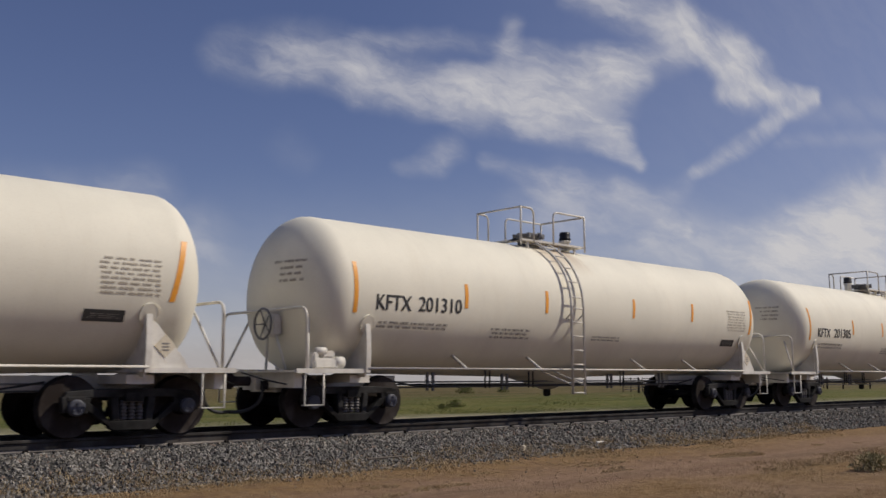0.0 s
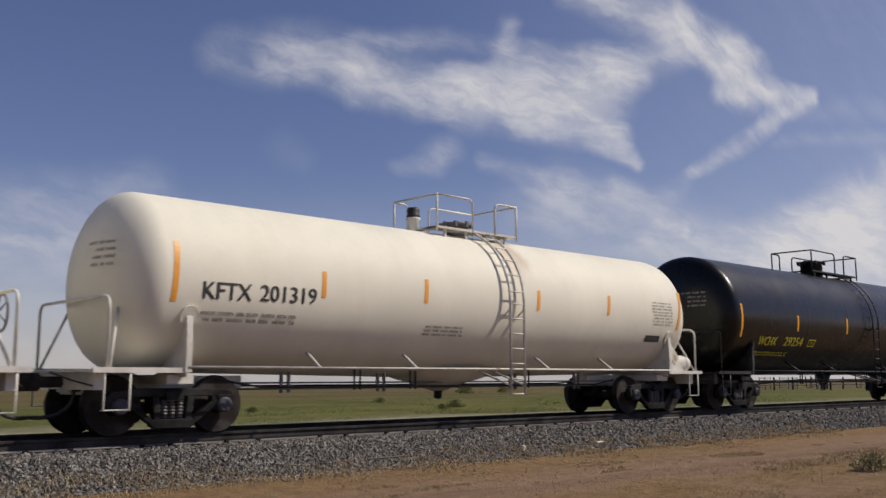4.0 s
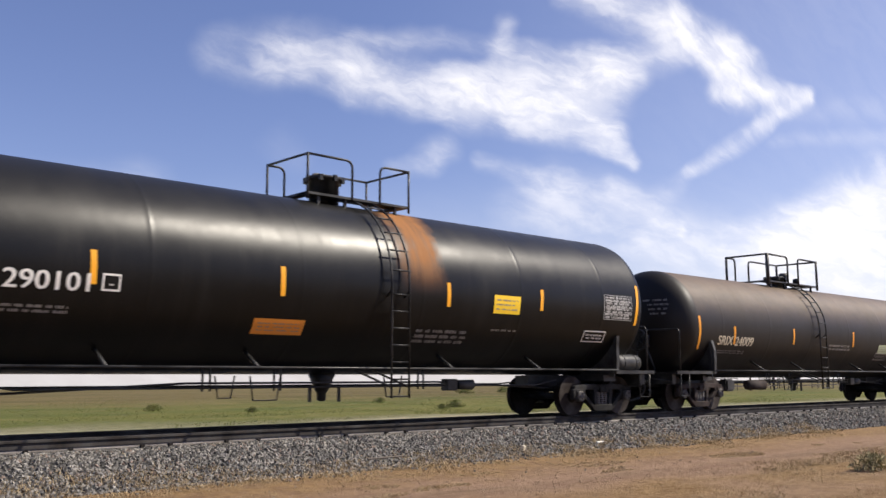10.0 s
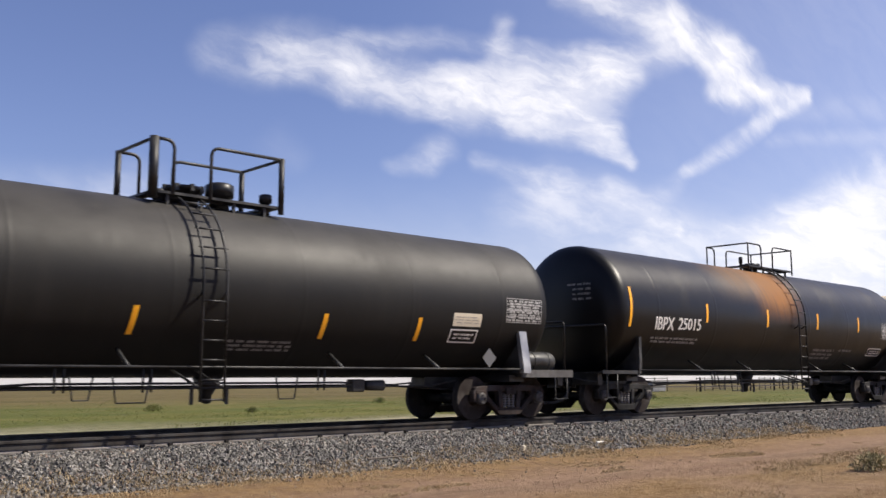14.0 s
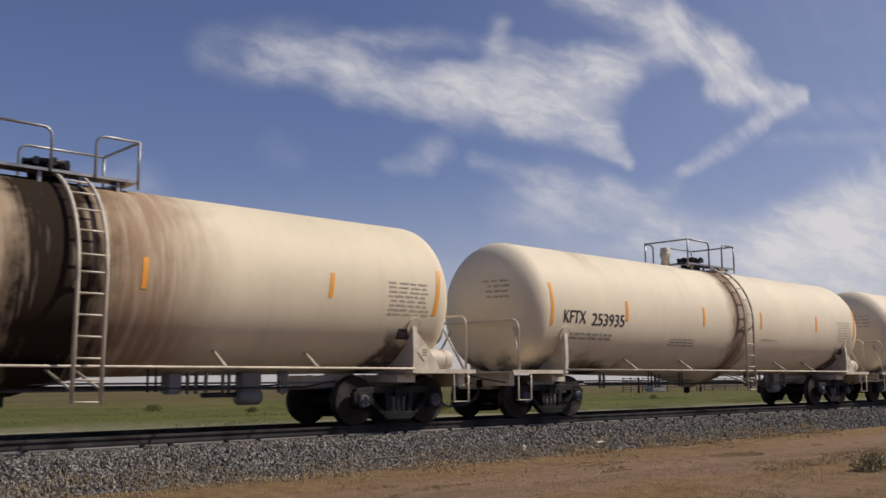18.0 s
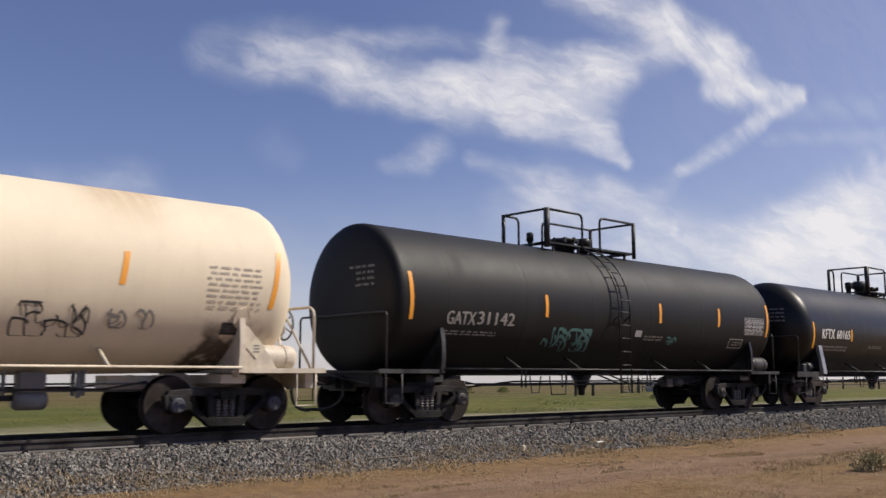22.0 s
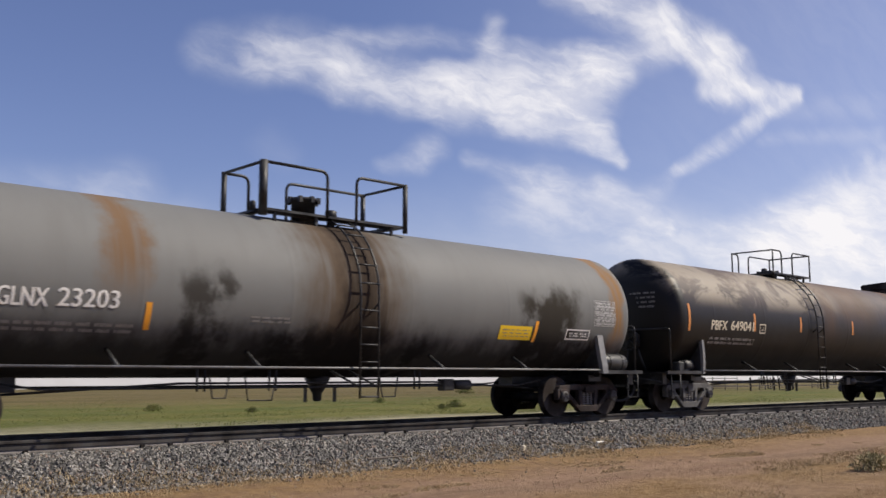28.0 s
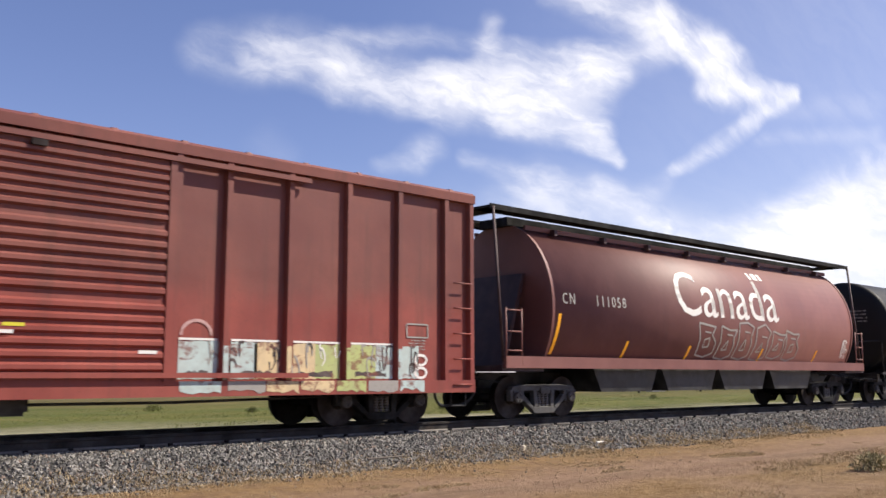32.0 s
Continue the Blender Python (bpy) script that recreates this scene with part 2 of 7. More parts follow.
def tube_part(name, pts, r, material, parent, label="", seg=8):
    bm = bmesh.new()
    add_tube(bm, pts, r, seg)
    return part(name, bm, material, parent, label)


def box_part(name, c, s, material, parent, label="", bevel=0.0):
    bm = bmesh.new()
    add_box(bm, *c, *s)
    if bevel:
        bmesh.ops.bevel(bm, geom=bm.edges[:], offset=bevel, segments=2, affect="EDGES")
    return part(name, bm, material, parent, label)
# ---- ground, track and country ----
def ground_z(x, y):
    z = -0.60
    if y > 45.0:
        z -= 0.0125 * (y - 45.0)
    return z


def ground_material():
    n = Nodes("prairie_ground")
    x, y, z = n.sep()
    wob = n.math("MULTIPLY_ADD", n.noise(0.35, 4), 2.4, -1.2)
    yy = n.math("ADD", y, wob)
    fine, mid, big = n.noise(22, 8, 0.75), n.noise(3.0, 6, 0.65), n.noise(0.25, 4)
    grit = n.math("MULTIPLY_ADD", n.noise(11, 8, 0.8), 0.55, n.math("MULTIPLY", n.noise(60, 5, 0.8), 0.45))
    along = n.noise(1.0, 4, 0.6, n.mapped((0.12, 2.2, 1.0)))
    dirt = n.mix(n.ramp(along, 0.35, 0.65), (0.185, 0.110, 0.069), (0.245, 0.157, 0.103))
    dirt = n.mix(n.ramp(mid, 0.4, 0.7, 0.0, 0.6), dirt, (0.30, 0.205, 0.125))
    dirt = n.mix(n.ramp(fine, 0.48, 0.7, 0.0, 0.65), dirt, (0.125, 0.072, 0.038))
    dirt = n.mix(n.ramp(grit, 0.50, 0.60, 0.0, 0.7), dirt, (0.36, 0.25, 0.168))
    straw = n.mix(n.ramp(mid, 0.35, 0.65), (0.160, 0.090, 0.034), (0.240, 0.148, 0.066))
    straw = n.mix(n.ramp(fine, 0.46, 0.66, 0.0, 0.8), straw, (0.095, 0.058, 0.026))
    straw = n.mix(n.ramp(grit, 0.48, 0.58, 0.0, 0.75), straw, (0.355, 0.240, 0.118))
    c = n.mix(n.math("MULTIPLY", n.ramp(yy, -5.4, -3.7), n.ramp(mid, 0.35, 0.6, 0.5, 1.0)), dirt, straw)
    c = n.mix(n.math("MULTIPLY", n.ramp(yy, -6.2, -7.4), n.ramp(big, 0.38, 0.58, 0.35, 0.95)), c, straw)
    pale = n.mix(n.ramp(mid, 0.35, 0.7), (0.40, 0.335, 0.24), (0.52, 0.45, 0.34))
    c = n.mix(n.ramp(y, 1.5, 2.5), c, pale)
    far = n.noise(1.0, 5, 0.6, n.mapped((0.05, 0.16, 1.0)))
    green = n.mix(n.ramp(far, 0.35, 0.62), (0.064, 0.085, 0.012), (0.116, 0.115, 0.024))
    green = n.mix(n.ramp(n.noise(1.6, 5, 0.65), 0.45, 0.7, 0.0, 0.45), green, (0.150, 0.118, 0.042))
    c = n.mix(n.ramp(n.math("ADD", y, n.math("MULTIPLY_ADD", n.noise(0.5, 4), 3.0, -1.5)), 10.0, 13.5), c, green)
    tan = n.mix(n.ramp(far, 0.4, 0.6), (0.090, 0.066, 0.024), (0.135, 0.100, 0.040))
    c = n.mix(n.ramp(n.math("ADD", y, n.math("MULTIPLY_ADD", far, 36.0, -18.0)), 22.0, 48.0, 0.0, 0.9), c, tan)
    edge = n.mix(n.ramp(mid, 0.35, 0.65), (0.13, 0.13, 0.062), (0.20, 0.185, 0.105))
    strip = n.math("MULTIPLY", n.ramp(yy, 10.0, 11.5), n.ramp(yy, 15.0, 12.5))
    c = n.mix(n.math("MULTIPLY", strip, 0.75), c, edge)
    tuft = n.noise(1.0, 9, 0.72, n.mapped((0.7, 1.1, 1.0)))
    c = n.mix(n.math("MULTIPLY", n.ramp(tuft, 0.50, 0.70, 0.0, 0.6), n.ramp(y, 11.0, 14.0)), c, (0.050, 0.052, 0.017))
    c = n.mix(n.math("MULTIPLY", n.ramp(tuft, 0.46, 0.32, 0.0, 0.55), n.ramp(y, 11.0, 14.0)), c, (0.20, 0.155, 0.070))
    rut = n.math("MULTIPLY", n.ramp(n.math("ABSOLUTE", n.math("ADD", yy, 6.1)), 0.5, 0.1), n.ramp(along, 0.42, 0.6, 0.0, 0.7))
    c = n.mix(n.math("MULTIPLY", rut, n.ramp(mid, 0.35, 0.6)), c, (0.12, 0.072, 0.040))
    n.bump(n.math("ADD", mid, n.math("MULTIPLY", fine, 0.7)), 0.9, 0.06)
    return n.done(c, 0.95, 0.0, 0.2)


def build_ground():
    def steps(near, far, first, grow):
        out, v, d = [0.0], 0.0, first
        while v < far:
            v += d
            out.append(v)
            if v > near:
                d *= grow
        return out
    right = steps(40, 3400, 1.0, 1.25)
    xs = sorted({-v for v in steps(12, 3400, 1.0, 1.3)} | set(right))
    ys = sorted({-v for v in steps(14, 400, 0.5, 1.4)} | set(steps(14, 3400, 0.75, 1.25)))
    verts, faces = [], []
    for y in ys:
        for x in xs:
            bump = 0.0
            if y < -3.2:
                bump = 0.05 * noise.noise((x * 0.35, y * 0.6, 0)) - 0.05 * math.exp(-((y + 5.2) / 0.35) ** 2) - 0.05 * math.exp(-((y + 6.9) / 0.35) ** 2)
            elif y > 9:
                bump = 0.12 * noise.noise((x * 0.12, y * 0.2, 3))
            verts.append((x, y, ground_z(x, y) + bump))
    w = len(xs)
    for j in range(len(ys) - 1):
        for i in range(w - 1):
            a = j * w + i
            faces.append((a, a + 1, a + 1 + w, a + w))
    data = bpy.data.meshes.new("ground")
    data.from_pydata(verts, [], faces)
    data.materials.append(ground_material())
    for f in data.polygons:
        f.use_smooth = True
    tagged(new("ground", data), "dry prairie ground with a reddish dirt road and a green pasture", "ground", kind="structure")


def stone_material():
    n = Nodes("ballast_stone")
    isl = n.tree.nodes.new("ShaderNodeNewGeometry").outputs["Random Per Island"]
    c = n.mix(n.ramp(isl, 0.0, 1.0), (0.056, 0.052, 0.046), (0.25, 0.232, 0.205))
    c = n.mix(n.ramp(isl, 0.96, 0.98, 0.0, 0.6), c, (0.38, 0.35, 0.31))
    c = n.mix(n.ramp(n.math("ABSOLUTE", n.math("SUBTRACT", isl, 0.5)), 0.05, 0.03, 0.0, 0.6), c, (0.20, 0.12, 0.085))
    c = n.mix(n.ramp(n.noise(25, 4), 0.4, 0.7, 0.0, 0.4), c, (0.075, 0.07, 0.067))
    return n.done(c, 0.85)


def bed_material():
    n = Nodes("ballast_bed")
    v = n.tree.nodes.new("ShaderNodeTexVoronoi")
    v.inputs["Scale"].default_value = 16.0
    n.link(n.coord, v.inputs["Vector"])
    tone = n.sep(v.outputs["Color"])[0]
    c = n.mix(tone, (0.028, 0.026, 0.024), (0.155, 0.143, 0.13))
    # shade in the gaps between stones is painted as near-black cell edges
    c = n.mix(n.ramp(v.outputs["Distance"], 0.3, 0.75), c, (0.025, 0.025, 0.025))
    n.bump(v.outputs["Distance"], 0.9, 0.05)
    return n.done(c, 0.9)


BED = [(-2.75, -0.62), (-1.62, -0.245), (-0.9, -0.205), (-0.6, -0.22), (0.6, -0.22), (0.9, -0.20), (1.62, -0.24), (2.75, -0.62)]


def bed_z(y):
    for (a, za), (b, zb) in zip(BED, BED[1:]):
        if a <= y <= b:
            return za + (zb - za) * (y - a) / (b - a)
    return -0.62


def build_track():
    bm = bmesh.new()
    rows = []
    for x in (-120, -40, 0, 40, 120, 400, 1500):
        rows.append([bm.verts.new((x, y, z)) for y, z in BED])
    for a, b in zip(rows, rows[1:]):
        for i in range(len(BED) - 1):
            bm.faces.new((a[i], b[i], b[i + 1], a[i + 1]))
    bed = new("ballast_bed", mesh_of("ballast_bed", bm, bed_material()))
    bmesh_fix = bed.data
    bmesh_fix.update()
    tagged(bed, "grey crushed-stone ballast bed under the rails", "ballast", kind="structure")
    # loose stones, in three sheets of one mesh each
    rng = np.random.default_rng(4)
    base = np.array([(1, 0, 0.1), (0.3, 0.9, -0.1), (-0.8, 0.5, 0.15), (-0.7, -0.6, -0.1), (0.4, -0.9, 0.1), (0.15, 0.1, 0.8), (-0.1, 0.05, -0.7)])
    tri = [(0, 1, 5), (1, 2, 5), (2, 3, 5), (3, 4, 5), (4, 0, 5), (1, 0, 6), (2, 1, 6), (3, 2, 6), (4, 3, 6), (0, 4, 6)]
    verts, faces = [], []

    def scatter(count, x0, x1, y0, y1, size):
        for _ in range(count):
            x, y = rng.uniform(x0, x1), rng.uniform(y0, y1)
            q = Euler(rng.uniform(0, 6.28, 3)).to_matrix()
            s = size * rng.uniform(0.6, 1.35)
            at = np.array((x, y, bed_z(y) + s * 0.25 if abs(y) < 2.72 else -0.6 + s * 0.2))
            pts = (base * s * rng.uniform(0.75, 1.2, (7, 3))) @ np.array(q).T + at
            k = len(verts)
            verts.extend(map(tuple, pts))
            faces.extend((a + k, b + k, c + k) for a, b, c in tri)
    scatter(21000, -4.5, 14, -2.85, -0.90, 0.033)
    scatter(10000, 14, 34, -2.85, -0.92, 0.038)
    scatter(2600, 34, 70, -2.8, -0.9, 0.06)
    scatter(500, -4, 20, -3.3, -2.75, 0.026)
    scatter(60, -3, 18, -5.5, -3.2, 0.018)
    scatter(1500, -2, 30, 0.9, 2.8, 0.05)
    stones = len(verts)
    scatter(2600, -3, 18, -9.0, -3.0, 0.009)
    pebbles = [v for v in verts[stones:]]
    chips = [tuple(i - stones for i in f) for f in faces if f[0] >= stones]
    faces = [f for f in faces if f[0] < stones]
    verts = verts[:stones]
    data = bpy.data.meshes.new("road_pebbles")
    data.from_pydata(pebbles, [], chips)
    data.materials.append(plain("pebble_tan", (0.27, 0.185, 0.12), 0.9, 0, 0.5, 8))
    tagged(new("road_pebbles", data), "small tan pebbles strewn over the dirt road", "pebbles", kind="stuff")
    data = bpy.data.meshes.new("ballast_stones")
    data.from_pydata(verts, [], faces)
    data.materials.append(stone_material())
    tagged(new("ballast_stones", data), "loose angular grey ballast stones beside the rail", "stones", kind="stuff")
    # rails
    prof = [(-0.076, -0.172), (0.076, -0.172), (0.076, -0.160), (0.014, -0.145), (0.009, -0.05), (0.036, -0.038), (0.036, -0.006), (0.028, 0.0), (-0.028, 0.0), (-0.036, -0.006), (-0.036, -0.038), (-0.009, -0.05), (-0.014, -0.145), (-0.076, -0.160)]
    track = tagged(new("railway_track"), "pair of dark steel rails with worn shiny heads on ballast", "railway track", kind="structure")
    for y in (-0.7535, 0.7535):
        bm = bmesh.new()
        add_prism(bm, [(y + a, b) for a, b in prof], -120, 1500, "x")
        for f in bm.faces:
            if f.calc_center_median().z > -0.004 and f.normal.z > 0.5:
                f.material_index = 1
            # foot faces take the painted sunlit tone
            elif -0.171 < f.calc_center_median().z < -0.146 and abs(f.normal.x) < 0.5:
                f.material_index = 2
        part("rail", bm, [rail_steel, rail_head, lit_rail_foot], track, "dark rusty rail with a polished running surface")
    tie = bmesh.new()
    add_box(tie, 0, 0, -0.30, 0.23, 2.5, 0.17)
    tie = mesh_of("tie", tie, tie_wood)
    clip = bmesh.new()
    add_box(clip, 0, -0.85, -0.165, 0.05, 0.06, 0.045)
    add_box(clip, 0.03, -0.83, -0.155, 0.02, 0.09, 0.03)
    clip = mesh_of("rail_clip", clip, rail_steel)
    for i in range(110):
        x = -8 + 0.56 * i
        part("tie", tie, None, track, at=pose(x, 0, 0))
        if i < 90 and i % 3 != 1:
            part("rail_clip", clip, None, track, at=pose(x + 0.12 * math.sin(i * 7.1), 0, 0))
    # small things lying on the stones
    box_part("wooden_board", (0, 0, 0), (0.9, 0.05, 0.025), tie_wood, None).matrix_basis = pose(10.38, -2.34, -0.462, 18, 0, 3)
    tagged(bpy.data.objects["wooden_board"], "weathered brown board lying on the ballast", "board")
    box_part("pale_stick", (0, 0, 0), (0.36, 0.05, 0.035), ink_white, None).matrix_basis = pose(16.2, -2.39, -0.475, 18, 0, 10)
    tagged(bpy.data.objects["pale_stick"], "pale bleached piece of wood on the ballast", "wood")
    box_part("white_block", (0, 0, 0), (0.10, 0.07, 0.12), ink_cream, None, bevel=0.012).matrix_basis = pose(13.66, -2.47, -0.47, 10, 0, 20)
    tagged(bpy.data.objects["white_block"], "small whitish stone block among the ballast", "stone")


def blades(name, label, spots, height, mats, seed, lean=0.5):
    """Many thin grass blades as one sheet of triangles."""
    rng = np.random.default_rng(seed)
    verts, faces, which = [], [], []
    for x, y, z, s in spots:
        for _ in range(rng.integers(3, 6)):
            a, h = rng.uniform(0, 6.28), height * s * rng.uniform(0.5, 1.3)
            w, l = 0.0022 + 0.016 * h, lean * h * rng.uniform(0.2, 1.0)
            bx, by = x + rng.normal(0, 0.03 + 0.1 * height), y + rng.normal(0, 0.03 + 0.1 * height)
            dx, dy = math.cos(a), math.sin(a)
            px, py = -dy * w, dx * w
            k = len(verts)
            verts += [(bx - px, by - py, z - 0.02), (bx + px, by + py, z - 0.02), (bx + dx * l * 0.4 + px * 0.7, by + dy * l * 0.4 + py * 0.7, z + h * 0.6), (bx + dx * l * 0.4 - px * 0.7, by + dy * l * 0.4 - py * 0.7, z + h * 0.6), (bx + dx * l, by + dy * l, z + h)]
            faces += [(k, k + 1, k + 2, k + 3), (k + 3, k + 2, k + 4)]
    data = bpy.data.meshes.new(name)
    data.from_pydata(verts, [], faces)
    for m in mats:
        data.materials.append(m)
    return tagged(new(name, data), label, "grass", kind="stuff")


def grass_material(name, a, b):
    n = Nodes(name)
    isl = n.tree.nodes.new("ShaderNodeNewGeometry").outputs["Random Per Island"]
    c = n.mix(n.ramp(isl, 0.1, 0.9), a, b)
    c = n.mix(n.ramp(n.noise(0.8, 4), 0.4, 0.7, 0.0, 0.5), c, b)
    n.bsdf.inputs["Transmission Weight"].default_value = 0.0
    return n.done(c, 0.8, 0.0, 0.2)


def build_plants():
    rng = np.random.default_rng(11)
    green = grass_material("green_grass", (0.085, 0.125, 0.026), (0.20, 0.19, 0.07))
    sage = grass_material("weed_leaf", (0.22, 0.20, 0.10), (0.38, 0.32, 0.18))
    straw = grass_material("straw_litter", (0.241, 0.159, 0.079), (0.447, 0.344, 0.202))
    spots = []
    while len(spots) < 6000:
        x, y = rng.uniform(-3, 26), -2.6 - abs(rng.normal(0, 0.55))
        if noise.noise((x * 0.9, y * 1.3, 5)) > -0.22 + 0.28 * rng.uniform():
            spots.append((x, y, ground_z(x, y), 0.5 + 0.7 * rng.uniform()))
    for _ in range(240):
        cx, cy, size = rng.uniform(-2, 26), -2.3 - abs(rng.normal(0, 0.42)), rng.uniform(0.06, 0.26) ** 1.15
        for _ in range(int(260 * size)):
            x, y = cx + rng.normal(0, size * 1.6), cy + rng.normal(0, size)
            spots.append((x, y, max(ground_z(x, y), bed_z(y) if y > -2.75 else -9.0), rng.uniform(0.8, 2.0)))
    blades("verge_grass", "low dry straw-coloured grass along the foot of the ballast", spots, 0.042, [straw], 1, 2.4)
    spots = []
    while len(spots) < 9000:
        x, y = rng.uniform(2, 22), rng.uniform(-5.6, -2.8)
        if noise.noise((x * 0.5, y * 1.4, 7)) > 0.02 + 0.16 * (-2.8 - y) / 2.8:
            spots.append((x, y, ground_z(x, y) - 0.012, 0.4 + 0.6 * rng.uniform()))
    blades("straw_litter", "flattened bits of straw scattered over the dirt", spots, 0.032, [straw], 5, 3.0)
    spots = []
    while len(spots) < 12000:
        x, y = rng.uniform(6, 24), rng.uniform(-10.5, -6.2)
        lean = noise.noise((x * 0.6, y * 0.8, 9)) + 0.07 * (x - 12.0) - 0.12 * (y + 6.6)
        if lean > 0.1 + 0.2 * rng.uniform():
            spots.append((x, y, ground_z(x, y) - 0.02, 0.5 + 0.7 * rng.uniform()))
    blades("roadside_grass", "dry trampled yellow grass beside the dirt road", spots, 0.045, [straw], 2, 2.2)
    spots = []
    while len(spots) < 11000:
        y = 11.5 + rng.exponential(14.0)
        x = rng.uniform(-4, 30) + (y + 15) * rng.uniform(0.0, 1.3)
        if noise.noise((x * 0.15, y * 0.3, 2)) > -0.1:
            spots.append((x, y, ground_z(x, y), 1.0))
    blades("pasture_grass", "uneven green and tan pasture grass behind the track", spots, 0.065, [green], 3, 1.2)

    def bush(x, y, size, mat, name, label, count):
        verts, faces = [], []
        z0 = ground_z(x, y)
        for _ in range(count):
            a, e, r = rng.uniform(0, 6.28), rng.uniform(0.1, 1.5), size * rng.uniform(0.35, 1.0)
            p = Vector((x + r * math.cos(a) * math.cos(e) * 1.25, y + r * math.sin(a) * math.cos(e), z0 + r * math.sin(e) * 0.8))
            q = Euler(rng.uniform(0, 6.28, 3)).to_matrix()
            s = size * rng.uniform(0.045, 0.10)
            k = len(verts)
            verts.extend(tuple(p + q @ Vector(v)) for v in ((-s, 0, 0), (0, -s * 0.35, 0), (s * 1.6, 0, 0.2 * s), (0, s * 0.35, 0)))
            faces.append((k, k + 1, k + 2, k + 3))
        data = bpy.data.meshes.new("foliage")
        data.from_pydata(verts, [], faces)
        data.materials.append(mat)
        thing = tagged(new(name), label, "bush")
        thing.location = (0, 0, 0)
        part("foliage", data, None, thing)
        bm = bmesh.new()
        for i in range(7):
            a = i * 0.9
            add_tube(bm, [(x, y, z0 - 0.03), (x + 0.3 * size * math.cos(a), y + 0.3 * size * math.sin(a), z0 + 0.35 * size), (x + 0.6 * size * math.cos(a), y + 0.6 * size * math.sin(a), z0 + 0.6 * size)], 0.012 * size + 0.002, 5)
        part("woody_stem", bm, tie_wood, thing)
    bush(15.55, -8.35, 0.36, sage, "roadside_weed", "grey-green leafy weed beside the dirt road", 1100)
    for x, y, s in BUSHES:
        bush(x, y, s, green, "pasture_bush", "low green bush in the pasture grass", 700)


BUSHES = [(18.8, 24.0, 0.42), (21.3, 20.0, 0.32), (31.75, 18.5, 0.5), (29.8, 17.3, 0.35), (34.6, 27.9, 0.4), (54.9, 23.1, 0.35), (60.0, 47.0, 0.9), (66.0, 48.0, 0.7)]


def build_fence():
    wood = plain("fence_wood", (0.045, 0.036, 0.03), 0.85, 0, 0.4, 4, (0.12, 0.09, 0.07), 0.3)
    y = 36.0
    xs = [71.3, 81.5, 91.1, 96.1, 100.3, 108.7, 112.9, 120.5, 129.0, 138.0, 147.0, 156.0]
    fence = tagged(new("corral_fence"), "dark weathered wooden corral fence with two rails in the pasture", "fence")
    z0 = ground_z(0, y)
    for i, x in enumerate(xs):
        bm = bmesh.new()
        add_lathe(bm, [(z0 - 0.3, 0.11), (z0 + 1.35, 0.10), (z0 + 1.4, 0.08)], "z", (x, y, 0), 8)
        part("post", bm, wood, fence)
    for a, b in zip(xs, xs[1:]):
        for h in (0.5, 1.05):
            bm = bmesh.new()
            add_box(bm, (a + b) / 2, y - 0.14, z0 + h + 0.04 * math.sin(a), b - a + 0.3, 0.06, 0.10)
            part("fence_rail", bm, wood, fence)
    pen = tagged(new("pipe_gate"), "dark pipe livestock gate standing in the pasture", "gate", group="livestock gates")
    for k in range(5):
        tube_part("bar", [(0, 0, 0.25 + 0.26 * k), (3.6, 0, 0.25 + 0.26 * k)], 0.035, wood, pen)
    for k in range(3):
        tube_part("upright", [(1.8 * k, 0, 0), (1.8 * k, 0, 1.4)], 0.045, wood, pen)
    first = True
    for x, yy, turn in ((73.0, 39.0, 12), (77.5, 40.0, -8), (84.0, 38.0, 5), (89.5, 39.5, -14), (97.5, 38.5, 9), (104.0, 39.5, -6), (110.0, 38.5, 4)):
        m = pose(x, yy, ground_z(x, yy), 0, 0, turn)
        if first:
            pen.matrix_basis = m
            first = False
        else:
            copy_thing(pen, m)
    trough = box_part("stock_tank", (0, 0, 0.45), (2.3, 0.9, 0.9), galvanised, None, bevel=0.08)
    trough.matrix_basis = pose(79.0, 39.5, ground_z(0, 39.5))
    tagged(trough, "pale grey metal stock tank behind the fence", "water trough")


build_ground()
build_track()
build_plants()
build_fence()


